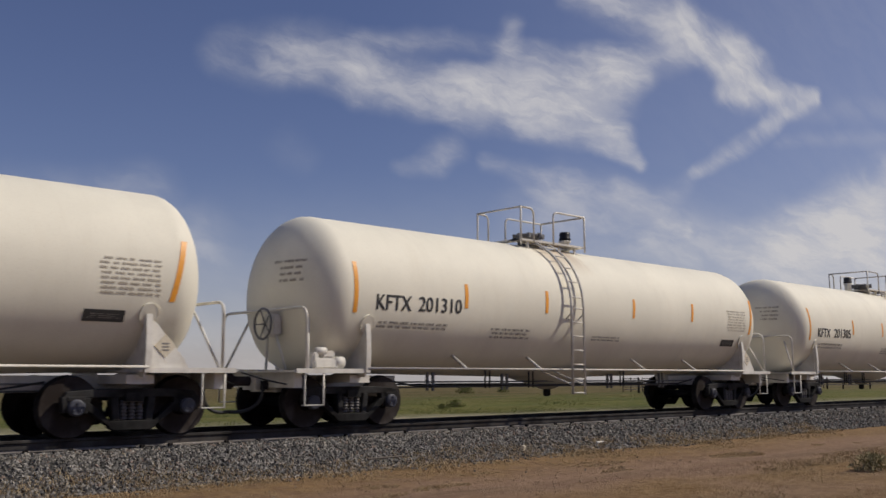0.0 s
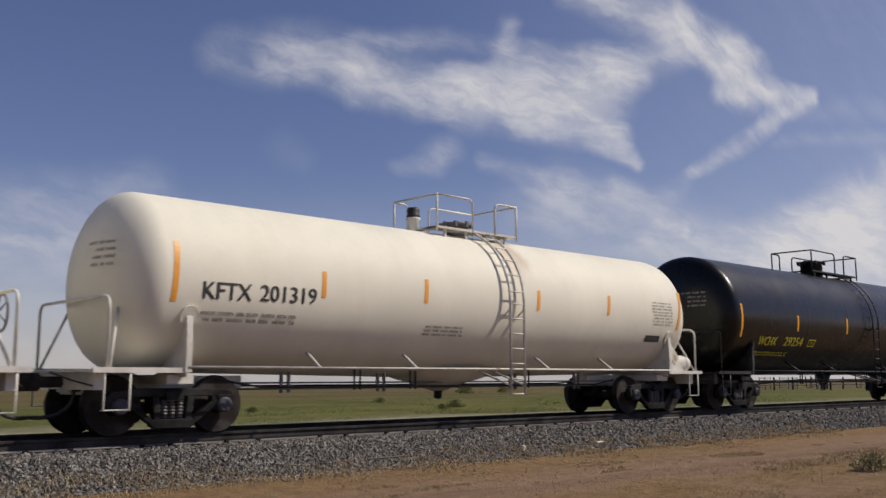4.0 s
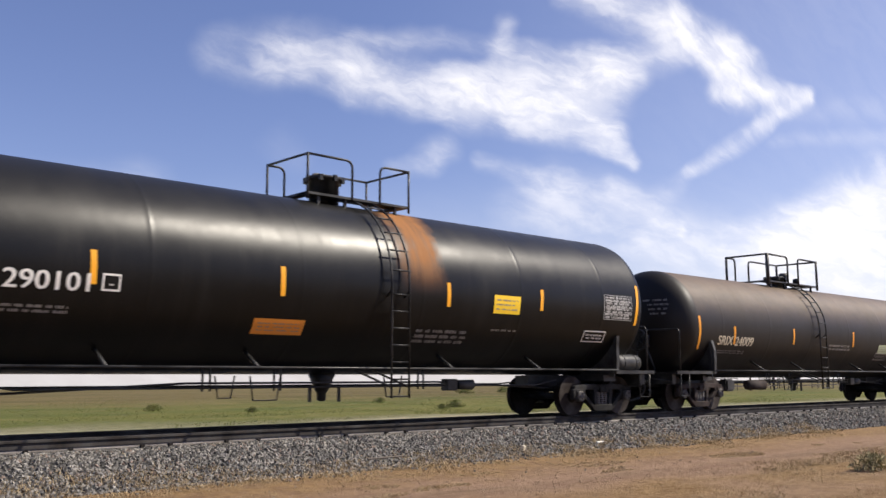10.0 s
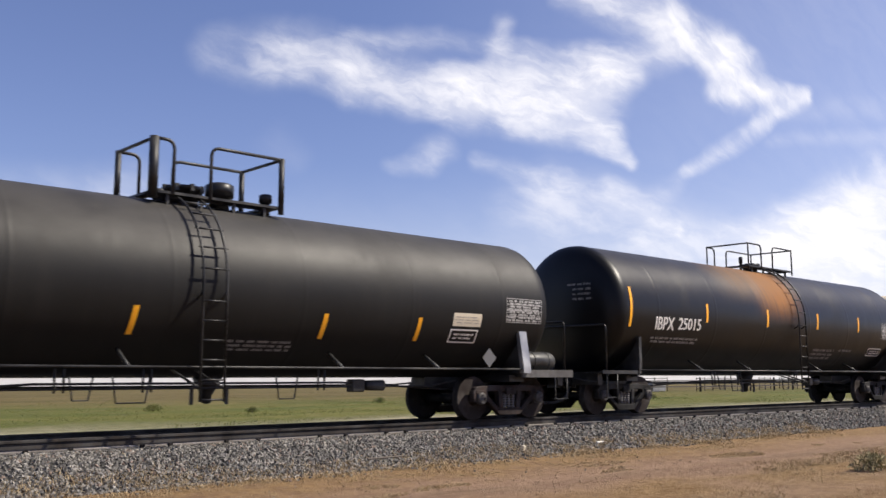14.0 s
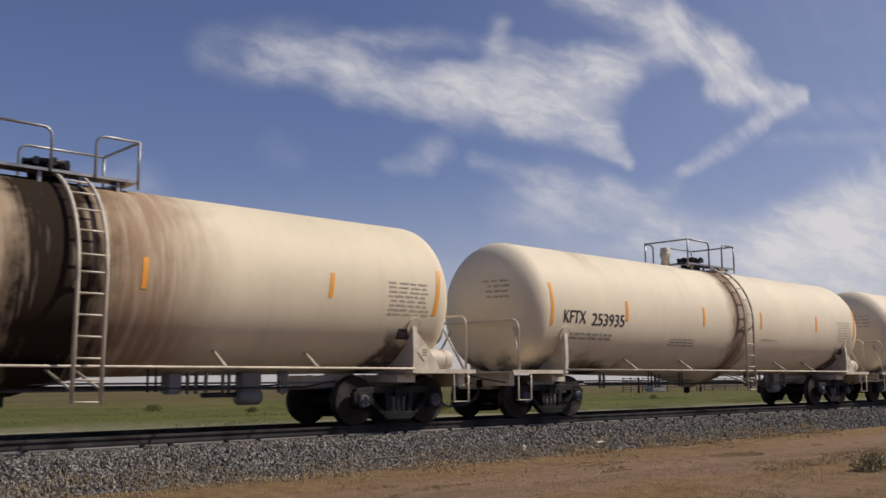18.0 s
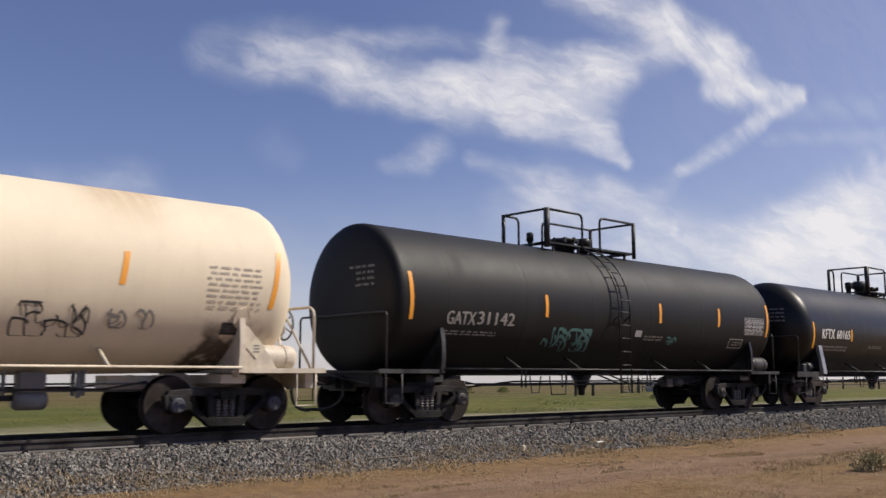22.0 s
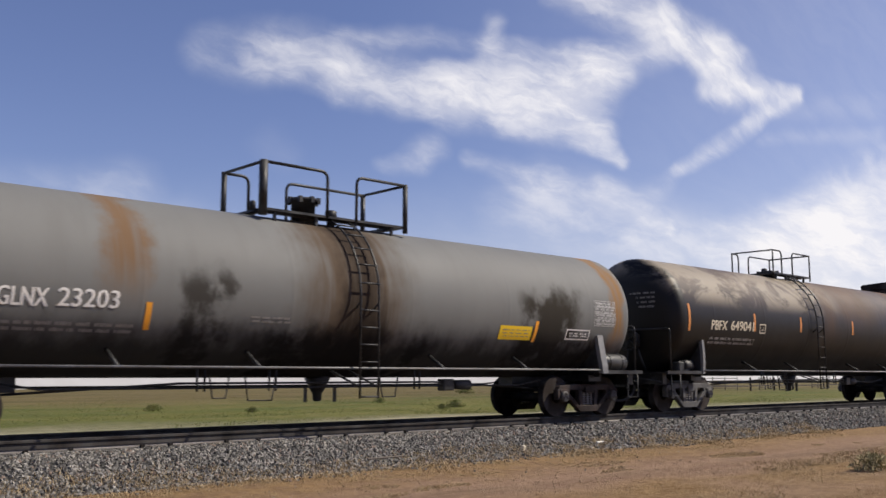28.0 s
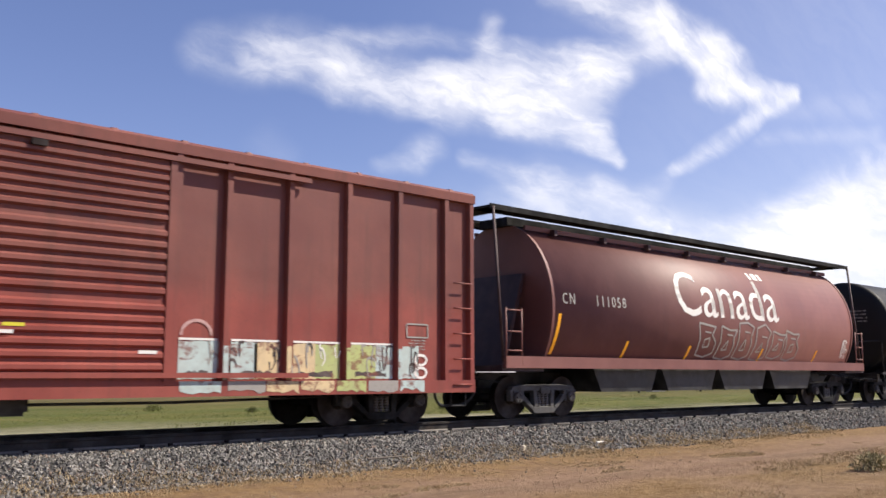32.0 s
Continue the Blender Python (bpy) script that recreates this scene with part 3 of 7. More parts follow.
# ---- clouds ----
def build_clouds():
    """Thin cirrus on one far sheet that drifts with the wind; it glows with the light that it scatters."""
    far = 3900.0
    fwd = Vector(AIM) - Vector(EYE)
    m = look(Vector(EYE) + fwd * far, Vector(EYE) + fwd * (far + 1))
    half_w, half_h = far * 0.62, far * 0.40
    data = bpy.data.meshes.new("cirrus_cloud")
    data.from_pydata([(-half_w, -half_h * 0.42, 0), (half_w, -half_h * 0.42, 0), (half_w, half_h, 0), (-half_w, half_h, 0)], [], [(0, 1, 2, 3)])
    n = Nodes("cirrus")
    n.tree.nodes.remove(n.bsdf)
    k = far / 1653.7
    unit = n.mapped((1 / (100 * k), 1 / (100 * k), 1.0))
    # wisps: warp the sheet, then add soft strokes along the cloud's arms
    warp = n.tree.nodes.new("ShaderNodeTexNoise")
    warp.inputs["Scale"].default_value, warp.inputs["Detail"].default_value = 1.2, 3.0
    n.link(unit, warp.inputs["Vector"])
    vm = n.tree.nodes.new("ShaderNodeVectorMath")
    vm.operation = "MULTIPLY_ADD"
    n.link(warp.outputs["Color"], vm.inputs[0])
    vm.inputs[1].default_value, vm.inputs[2].default_value = (0.4, 0.4, 0), (-0.2, -0.2, 0)
    va = n.tree.nodes.new("ShaderNodeVectorMath")
    va.operation = "ADD"
    n.link(unit, va.inputs[0])
    n.link(vm.outputs[0], va.inputs[1])
    ux, uy, _ = n.sep(va.outputs[0])
    total = None
    for x0, y0, x1, y1, r0, r1, s in STROKES:
        # soft capsule from (x0, y0) to (x1, y1) whose width goes from r0 to r1
        dx, dy = x1 - x0, y1 - y0
        l2 = dx * dx + dy * dy
        px, py = n.math("SUBTRACT", ux, x0), n.math("SUBTRACT", uy, y0)
        h = n.math("DIVIDE", n.math("ADD", n.math("MULTIPLY", px, dx), n.math("MULTIPLY", py, dy)), l2, clamp=True)
        ex = n.math("SUBTRACT", px, n.math("MULTIPLY", h, dx))
        ey = n.math("SUBTRACT", py, n.math("MULTIPLY", h, dy))
        d = n.math("SQRT", n.math("ADD", n.math("MULTIPLY", ex, ex), n.math("MULTIPLY", ey, ey)))
        d = n.math("DIVIDE", d, n.math("MULTIPLY_ADD", h, r1 - r0, r0))
        f = n.math("MULTIPLY", n.ramp(d, 1.0, 0.0), 0.92 * s)
        total = f if total is None else n.math("SUBTRACT", n.math("ADD", total, f), n.math("MULTIPLY", total, f))
    # fibres run along the cloud's body on one side and down its arm on the other
    ripple = n.tree.nodes.new("ShaderNodeTexNoise")
    ripple.inputs["Scale"].default_value, ripple.inputs["Detail"].default_value = 4.5, 4.0
    n.link(unit, ripple.inputs["Vector"])
    vr = n.tree.nodes.new("ShaderNodeVectorMath")
    vr.operation = "MULTIPLY_ADD"
    n.link(ripple.outputs["Color"], vr.inputs[0])
    vr.inputs[1].default_value = (0.16, 0.16, 0)
    n.link(va.outputs[0], vr.inputs[2])
    flow = vr.outputs[0]
    body = n.noise(1.5, 9, 0.60, n.mapped((0.55, 1.5, 1.0), n.mapped((1, 1, 1), flow, (0, 0, 0), 16)), 0.2)
    arm = n.noise(1.7, 9, 0.60, n.mapped((0.50, 1.6, 1.0), n.mapped((1, 1, 1), flow, (0, 0, 0), 52)), 0.2)
    side = n.math("MULTIPLY", n.ramp(ux, 3.2, 4.6), n.ramp(uy, 0.9, 1.6))
    wisp = n.math("ADD", n.math("MULTIPLY", body, n.math("SUBTRACT", 1.0, side)), n.math("MULTIPLY", arm, side))
    frayed = n.math("MULTIPLY_ADD", wisp, CLOUD_FRAY, -0.5 * CLOUD_FRAY)
    frayed = n.math("MULTIPLY", frayed, n.ramp(total, 0.0, 0.4))
    dens = n.math("MULTIPLY", n.math("MULTIPLY", n.math("ADD", total, frayed), n.ramp(wisp, 0.34, 0.64, 0.76, 1.06)), 0.80, clamp=True)
    veil = n.math("ADD", n.math("MULTIPLY", n.ramp(uy, 1.6, -2.6), 0.50), n.ramp(ux, -2.0, 9.0, 0.0, 0.16))
    dens = n.math("ADD", dens, n.math("MULTIPLY", veil, n.ramp(wisp, 0.3, 0.7, 0.75, 1.0)), clamp=True)
    emit = n.tree.nodes.new("ShaderNodeEmission")
    emit.inputs[0].default_value, emit.inputs[1].default_value = (1.0, 0.99, 1.0, 1), CLOUD_GLOW
    clear = n.tree.nodes.new("ShaderNodeBsdfTransparent")
    mixer = n.tree.nodes.new("ShaderNodeMixShader")
    n.link(dens, mixer.inputs[0])
    n.link(clear.outputs[0], mixer.inputs[1])
    n.link(emit.outputs[0], mixer.inputs[2])
    n.link(mixer.outputs[0], n.tree.nodes["Material Output"].inputs[0])
    data.materials.append(n.mat)
    sheet = tagged(new("cirrus_cloud", data), "thin white wispy cirrus clouds in a blue sky", "cloud", kind="structure")
    sheet.matrix_basis = m
    right = m.to_3x3() @ Vector((1, 0, 0))
    up = m.to_3x3() @ Vector((0, 1, 0))
    return sheet, m, right * k, up * k


CLOUD_GLOW = 0.84
CLOUD_FRAY = 0.95
# arms of the cloud in hundredths of the view's unit: start, end, widths, density
STROKES = [
    (-4.07, 3.54, -2.90, 3.41, 0.59, 0.81, 0.28), (-2.90, 3.41, -1.64, 3.16, 0.69, 0.59, 0.55), (-2.31, 3.66, -0.88, 3.41, 0.55, 0.43, 0.22), (-1.64, 3.07, 0.30, 2.69, 0.64, 0.71, 0.80),
    (0.30, 2.69, 2.56, 2.69, 0.76, 0.89, 0.95), (0.63, 2.99, 2.73, 2.95, 0.45, 0.62, 0.50), (1.47, 2.48, 2.82, 1.98, 0.66, 0.50, 0.85), (2.65, 2.02, 3.36, 1.52, 0.48, 0.19, 0.60),
    (2.56, 2.74, 3.24, 3.16, 0.81, 0.54, 0.75), (-1.64, 3.70, 0.97, 3.62, 0.38, 0.33, 0.26), (1.05, 3.96, 0.97, 3.49, 0.30, 0.43, 0.30), (0.97, 3.49, 2.82, 3.45, 0.33, 0.34, 0.45),
    (2.82, 3.37, 4.08, 3.45, 0.43, 0.48, 0.50), (2.23, 4.59, 3.99, 3.96, 0.48, 0.66, 0.60), (3.99, 3.91, 4.92, 3.41, 0.69, 0.63, 0.85), (4.88, 3.41, 5.30, 2.82, 0.61, 0.40, 0.85),
    (4.79, 2.78, 5.93, 2.64, 0.34, 0.40, 0.60), (5.38, 3.37, 5.67, 2.82, 0.27, 0.30, 0.45), (5.67, 2.74, 6.39, 2.71, 0.38, 0.19, 0.65), (6.39, 2.69, 5.67, 2.22, 0.22, 0.27, 0.65),
    (5.67, 2.22, 4.37, 1.39, 0.27, 0.24, 0.50), (4.37, 1.39, 3.66, 0.80, 0.25, 0.43, 0.17), (-0.29, 1.60, 0.00, 1.77, 0.43, 0.38, 0.26), (-0.92, 1.46, -0.21, 1.54, 0.27, 0.34, 0.19),
    (0.55, 1.60, 1.98, 1.10, 0.22, 0.50, 0.26), (1.81, 1.01, 3.15, 0.80, 0.81, 0.58, 0.31), (2.98, 0.85, 4.20, 0.33, 0.50, 0.19, 0.60), (1.47, 0.64, 3.99, 0.30, 0.94, 0.81, 0.24),
    (6.01, 2.40, 7.77, 2.53, 0.25, 0.34, 0.10), (5.84, 1.90, 7.77, 2.02, 0.19, 0.25, 0.12), (-2.90, 1.81, -2.56, 1.64, 0.55, 0.43, 0.07), (5.25, -0.12, 6.85, 0.38, 0.81, 1.07, 0.55),
    (6.18, 0.05, 7.94, 0.80, 0.94, 1.33, 0.72), (6.77, -0.29, 8.20, 0.22, 1.20, 1.58, 0.72), (3.57, 0.05, 6.09, -0.04, 0.69, 1.07, 0.30), (-7.90, 0.81, -5.30, 1.06, 0.92, 0.69, 0.20),
    (-8.50, 0.21, -4.60, 0.11, 1.03, 1.03, 0.30),
]
CLOUD, CLOUD_POSE, CLOUD_RIGHT, CLOUD_UP = build_clouds()
# ---- train: running gear ----
WHEEL_R = 0.457
SHARED = {}
ROLLING = []


def shared(key, build):
    if key not in SHARED:
        SHARED[key] = build()
    return SHARED[key]


def wheelset_mesh(cap):
    bm = bmesh.new()
    for s in (-1, 1):
        prof = [(0.680, 0.12), (0.700, 0.33), (0.690, 0.40), (0.686, 0.480), (0.705, 0.483), (0.722, WHEEL_R + 0.004), (0.760, WHEEL_R), (0.826, WHEEL_R - 0.005), (0.826, 0.375), (0.775, 0.355), (0.765, 0.20), (0.830, 0.15), (0.835, 0.10)]
        add_lathe(bm, [(s * d, r) for d, r in prof], "y", (0, 0, 0), 36)
        add_lathe(bm, [(s * 0.827, 0.385), (s * 0.830, 0.45), (s * 0.828, 0.452)], "y", (0, 0, 0), 36, False, 1)
        add_lathe(bm, [(s * 0.84, 0.085), (s * 1.09, 0.085)], "y", (0, 0, 0), 12, True, 2)
        add_lathe(bm, [(s * 1.02, 0.125), (s * 1.11, 0.125), (s * 1.13, 0.10)], "y", (0, 0, 0), 18, True, 3)
        for k in range(3):
            a = 2.094 * k
            add_lathe(bm, [(s * 1.13, 0.022), (s * 1.155, 0.022)], "y", (0.06 * math.sin(a), 0, 0.06 * math.cos(a)), 6, False, 3)
    add_lathe(bm, [(-0.70, 0.085), (0.70, 0.085)], "y", (0, 0, 0), 12, True, 2)
    return mesh_of("wheelset", bm, wheel_plate, wheel_rim, axle_dark, cap)


def side_frame_mesh(mat):
    bm = bmesh.new()
    lo, hi = -0.07, 0.07
    top = [(-1.08, 0.60), (-1.02, 0.69), (-0.55, 0.73), (0.55, 0.73), (1.02, 0.69), (1.08, 0.60), (1.02, 0.56), (0.6, 0.60), (-0.6, 0.60), (-1.02, 0.56)]
    add_prism(bm, top, lo, hi)
    add_prism(bm, [(-0.38, 0.15), (-0.30, 0.10), (0.30, 0.10), (0.38, 0.15), (0.36, 0.25), (-0.36, 0.25)], lo, hi)
    for s in (-1, 1):
        add_prism(bm, [(s * 0.34, 0.14), (s * 0.36, 0.26), (s * 0.64, 0.50), (s * 0.80, 0.56), (s * 0.80, 0.44), (s * 0.70, 0.40)], lo, hi)
        add_prism(bm, [(s * 0.20, 0.24), (s * 0.32, 0.24), (s * 0.36, 0.61), (s * 0.24, 0.61)], lo, hi)
        add_prism(bm, [(s * 0.70, 0.36), (s * 0.78, 0.36), (s * 0.78, 0.60), (s * 0.66, 0.60)], lo, hi)
        add_prism(bm, [(s * 1.01, 0.38), (s * 1.08, 0.38), (s * 1.10, 0.62), (s * 1.00, 0.62)], lo, hi)
        add_box(bm, s * 0.889, 0, 0.585, 0.26, 0.17, 0.07)
    bmesh.ops.bevel(bm, geom=bm.edges[:], offset=0.012, segments=1, affect="EDGES")
    return mesh_of("side_frame", bm, mat)


def spring_mesh():
    bm = bmesh.new()
    prof = []
    for k in range(6):
        z = 0.255 + 0.052 * k
        prof += [(z, 0.045), (z + 0.012, 0.06), (z + 0.026, 0.06), (z + 0.038, 0.045)]
    add_lathe(bm, prof, "z", (0, 0, 0), 10)
    return mesh_of("spring", bm, spring_mat)


def bolster_mesh(mat):
    bm = bmesh.new()
    add_box(bm, 0, 0, 0.63, 0.38, 2.0, 0.18)
    add_box(bm, 0, 0, 0.76, 0.34, 0.34, 0.10)
    add_box(bm, 0, -1.05, 0.60, 0.30, 0.10, 0.13)
    add_box(bm, 0, 1.05, 0.60, 0.30, 0.10, 0.13)
    return mesh_of("bolster", bm, mat)


def brake_mesh():
    bm = bmesh.new()
    for s in (-1, 1):
        add_box(bm, s * 0.37, 0, 0.36, 0.07, 1.5, 0.09)
        for y in (-0.75, 0.75):
            add_box(bm, s * 0.405, y, 0.40, 0.06, 0.10, 0.24)
    return mesh_of("brake_beam", bm, axle_dark)


def add_truck(car, x, mat, cap):
    truck = new("truck")
    truck.parent = car
    truck.matrix_basis = pose(x, 0, 0)
    key = mat.name
    for y in (-0.99, 0.99):
        part("side_frame", shared("side" + key, lambda: side_frame_mesh(mat)), None, truck, at=pose(0, y, 0))
        for dx in (-0.13, 0.0, 0.13):
            part("spring", shared("spring", spring_mesh), None, truck, at=pose(dx, y, 0))
    part("bolster", shared("bolster" + key, lambda: bolster_mesh(mat)), None, truck)
    part("brake_beam", shared("brake", brake_mesh), None, truck)
    for dx in (-0.889, 0.889):
        w = part("wheelset", shared("wheels" + cap.name, lambda: wheelset_mesh(cap)), None, truck, at=pose(dx, 0, WHEEL_R))
        ROLLING.append((w, dx))
    return truck


def add_coupler(car, e, start, reach, sill_mat=None):
    """Draft sill, coupler and air hose at one end; e is the side, start the sill's inner end."""
    bm = bmesh.new()
    add_box(bm, e * (start + reach - 0.55) / 2, 0, 0.80, reach - 0.55 - start, 0.42, 0.26)
    part("draft_sill", bm, sill_mat or black_iron, car)
    bm = bmesh.new()
    add_box(bm, e * (reach - 0.36), 0, 0.83, 0.42, 0.16, 0.17)
    add_box(bm, e * (reach - 0.08), 0.03, 0.83, 0.22, 0.30, 0.28)
    bmesh.ops.bevel(bm, geom=bm.edges[:], offset=0.03, segments=2, affect="EDGES")
    part("coupler", bm, truck_brown, car)
    a, b = Vector((e * (reach - 0.60), -0.40, 0.74)), Vector((e * reach, -0.22, 0.30))
    pts = [a, a + Vector((e * 0.02, -0.01, -0.14))] + arc(a + Vector((e * 0.04, 0, -0.22)), (e * (reach - 0.42), -0.32, 0.25), b, 6)
    tube_part("air_hose", pts, 0.032, hose_rubber, car)
    bm = bmesh.new()
    add_box(bm, e * (reach - 0.62), -0.40, 0.76, 0.10, 0.10, 0.16)
    part("angle_cock", bm, axle_dark, car)
    tube_part("uncoupling_lever", [(e * (reach - 0.5), -1.30, 0.78), (e * (reach - 0.42), -0.7, 0.86), (e * (reach - 0.3), -0.15, 0.98)], 0.016, black_iron, car, seg=6)


# ---- train: marks on curved sides ----
def curve_on(bm, R, zc, lift=0.006):
    """Bends a flat (along, up) drawing onto the near side of a tank."""
    if not bm.verts:
        return
    lo, hi = min(v.co.y for v in bm.verts), max(v.co.y for v in bm.verts)
    n = int((hi - lo) / 0.09)
    for k in range(1, n + 1):
        bmesh.ops.bisect_plane(bm, geom=bm.verts[:] + bm.edges[:] + bm.faces[:], plane_co=(0, lo + (hi - lo) * k / (n + 1), 0), plane_no=(0, 1, 0))
    for v in bm.verts:
        a = v.co.y / R
        up = R + lift + v.co.z
        v.co = Vector((v.co.x, -up * math.cos(a), zc + up * math.sin(a)))


def stand_up(bm, y, lift=0.006):
    """Stands a flat (along, up) drawing against a flat side."""
    for v in bm.verts:
        v.co = Vector((v.co.x, y - lift - v.co.z, v.co.y))


def flat_quad(bm, pts):
    f = bm.faces.new([bm.verts.new((p[0], p[1], 0)) for p in pts])
    return f


def rect(bm, x0, y0, x1, y1):
    flat_quad(bm, [(x0, y0), (x1, y0), (x1, y1), (x0, y1)])


def letters(text, x, y, width, height, bold=0.012, spacing=1.0):
    """Flat lettering as a bmesh, its lower left corner at (x, y)."""
    cu = bpy.data.curves.new("lettering", "FONT")
    cu.body, cu.space_character = text, spacing
    cu.resolution_u = 3
    ob = bpy.data.objects.new("lettering", cu)
    scene.collection.objects.link(ob)
    dg = bpy.context.evaluated_depsgraph_get()
    data = bpy.data.meshes.new_from_object(ob.evaluated_get(dg))
    bm = bmesh.new()
    bm.from_mesh(data)
    bpy.data.objects.remove(ob)
    bpy.data.curves.remove(cu)
    bpy.data.meshes.remove(data)
    xs, ys = [v.co.x for v in bm.verts], [v.co.y for v in bm.verts]
    sx, sy = width / (max(xs) - min(xs)), height / (max(ys) - min(ys))
    x0, y0 = min(xs), min(ys)
    for v in bm.verts:
        v.co = Vector((x + (v.co.x - x0) * sx, y + (v.co.y - y0) * sy, 0))
    # a second coat a little to the side makes the strokes bold
    twin = bmesh.ops.duplicate(bm, geom=bm.verts[:] + bm.edges[:] + bm.faces[:])
    for v in twin["geom"]:
        if isinstance(v, bmesh.types.BMVert):
            v.co += Vector((bold, bold * 0.35, 0.003))
    return bm


def word_bars(bm, x0, y0, x1, y1, lines, rng, fill=0.5):
    """Rows of short bars in word-long runs, as small print reads from afar."""
    h = (y1 - y0) / lines
    for k in range(lines):
        x = x0 + rng.uniform(0, 0.08)
        y = y1 - (k + 0.5) * h
        while x < x1 - 0.05:
            t = max(h * fill * 0.55, 0.03)
            for _ in range(rng.integers(3, 9)):
                if x + t > x1:
                    break
                k2 = rng.uniform(0.75, 1.0)
                rect(bm, x, y - h * fill / 2, x + t * rng.uniform(0.55, 0.9), y - h * fill / 2 + h * fill * k2)
                x += t
            x += t * rng.uniform(0.8, 2.2)


def scribble(bm, x0, y0, x1, y1, rng, strokes=7, w=0.05):
    """Looping spray-paint strokes that spell nothing."""
    for _ in range(strokes):
        cx, cy = rng.uniform(x0, x1), rng.uniform(y0, y1)
        rx, ry = (x1 - x0) * rng.uniform(0.06, 0.16), (y1 - y0) * rng.uniform(0.2, 0.5)
        a0, span = rng.uniform(0, 6.28), rng.uniform(2.5, 5.5)
        prev = None
        for k in range(13):
            a = a0 + span * k / 12
            p = (min(max(cx + rx * math.cos(a) + 0.3 * rx * math.sin(2.3 * a), x0), x1), min(max(cy + ry * math.sin(a), y0), y1))
            q = (p[0] + w * math.cos(a) * 0.7, p[1] + w * math.sin(a) * 0.7 + w * 0.4)
            if prev:
                flat_quad(bm, [prev[0], p, q, prev[1]])
            prev = (p, q)


# ---- train: tank cars ----
def tank_car(spec, x, reach_front, reach_rear):
    R, zb, half, tk = spec["R"], spec["zb"], spec["half"], spec["tk"]
    zc = zb + R
    shell_mat, iron, ink, tape = spec["paint"], spec["iron"], spec["ink"], spec["tape"]
    hd = spec["head"]
    L = half + 0.13
    end = L + hd + 0.14
    rng = np.random.default_rng(int(x * 10) + 7)
    car = tagged(new("tank_car"), spec["label"], "tank car", "freight cars of the train")
    car.matrix_basis = pose(x, 0, 0)
    # shell with weld seams and dished heads
    prof = []
    power = spec.get("blunt", 2.0)
    for k in range(11):
        a = math.pi / 2 * k / 10
        prof.append((-L - hd * math.cos(a) ** (2 / power), max(R * math.sin(a) ** (2 / power), 0.002)))
    rings = spec.get("rings", 6)
    for k in range(rings):
        s = -L + (2 * L) * (k + 0.5) / rings
        prof += [(s - 0.09, R), (s - 0.03, R), (s - 0.012, R + 0.0018), (s + 0.012, R + 0.0018), (s + 0.03, R), (s + 0.09, R)]
    if not rings:
        prof += [(f * L, R) for f in (-0.75, -0.5, -0.25, 0.0, 0.25, 0.5, 0.75)]
    prof = prof[:11] + [(-L + 0.05, R)] + prof[11:] + [(L - 0.05, R)] + [(-d, r) for d, r in prof[10::-1]]
    bm = bmesh.new()
    add_lathe(bm, prof, "x", (0, 0, zc), 72)
    if spec.get("braced"):
        # the bottom slopes down from both ends to the outlet
        for v in bm.verts:
            v.co.z += 0.11 * min(abs(v.co.x) / L, 1.0) * max((zc - v.co.z) / R, 0.0) ** 3
    part("tank", bm, shell_mat, car)
    for sx0, s0, sx1, s1 in spec["stripes"]:
        bm = bmesh.new()
        w = 0.047
        flat_quad(bm, [(sx1 - w, s1), (sx1 + w, s1), (sx0 + w, s0), (sx0 - w, s0)])
        curve_on(bm, R, zc)
        part("reflector_strip", bm, tape, car)
    for text, tx, ts, tw, th in spec["text"]:
        bm = letters(text, tx, ts, tw, th, 0.016)
        curve_on(bm, R, zc)
        tagged(part("reporting_mark", bm, spec.get("big_ink", ink), car), kind="stuff")
    for kind, x0, s0, x1, s1 in spec["marks"]:
        bm = bmesh.new()
        mat, name = ink, "stencil_text"
        if kind[0] == "l":
            word_bars(bm, x0, s0, x1, s1, int(kind[1]), rng, 0.62)
            mat = spec.get("small_ink", ink)
        elif kind == "d":
            name = "data_panel"
            word_bars(bm, x0 + 0.02, s0, x1 - 0.02, s1, 8, rng, spec.get("data_fill", 0.82))
            framed = not spec.get("braced")
            for k in range(5 if framed else 0):
                yy = s0 - 0.02 + (s1 - s0 + 0.04) * k / 4
                rect(bm, x0, yy - 0.006, x1, yy + 0.006)
            for xx in (x0, x0 + (x1 - x0) * 0.45, x1) if framed else ():
                rect(bm, xx - 0.006, s0 - 0.02, xx + 0.006, s1 + 0.02)
            mat = spec.get("data_ink", ink_dull)
        elif kind == "o":
            name = "stencil_box"
            t = 0.03
            for q in ((x0, s0, x1, s0 + t), (x0, s1 - t, x1, s1), (x0, s0, x0 + t, s1), (x1 - t, s0, x1, s1)):
                rect(bm, *q)
            word_bars(bm, x0 + 0.1, s0 + 0.07, x1 - 0.08, s1 - 0.07, 2, rng, 0.6)
        else:
            name = "panel_sign"
            rect(bm, x0, s0, x1, s1)
            mat = {"p": spec.get("panel", ink_white), "c": ink_cream, "g": sign_green, "O": sign_orange, "Y": sign_yellow}[kind]
        curve_on(bm, R, zc, 0.007)
        tagged(part(name, bm, mat, car), kind="stuff" if name in ("stencil_text", "data_panel") else "")
        if kind in "pcgOY":
            bm = bmesh.new()
            word_bars(bm, x0 + 0.05, s0 + 0.05, x1 - 0.05, s1 - 0.05, 3, rng, 0.35)
            curve_on(bm, R, zc, 0.011)
            tagged(part("small_print", bm, ink_grey, car), kind="stuff")
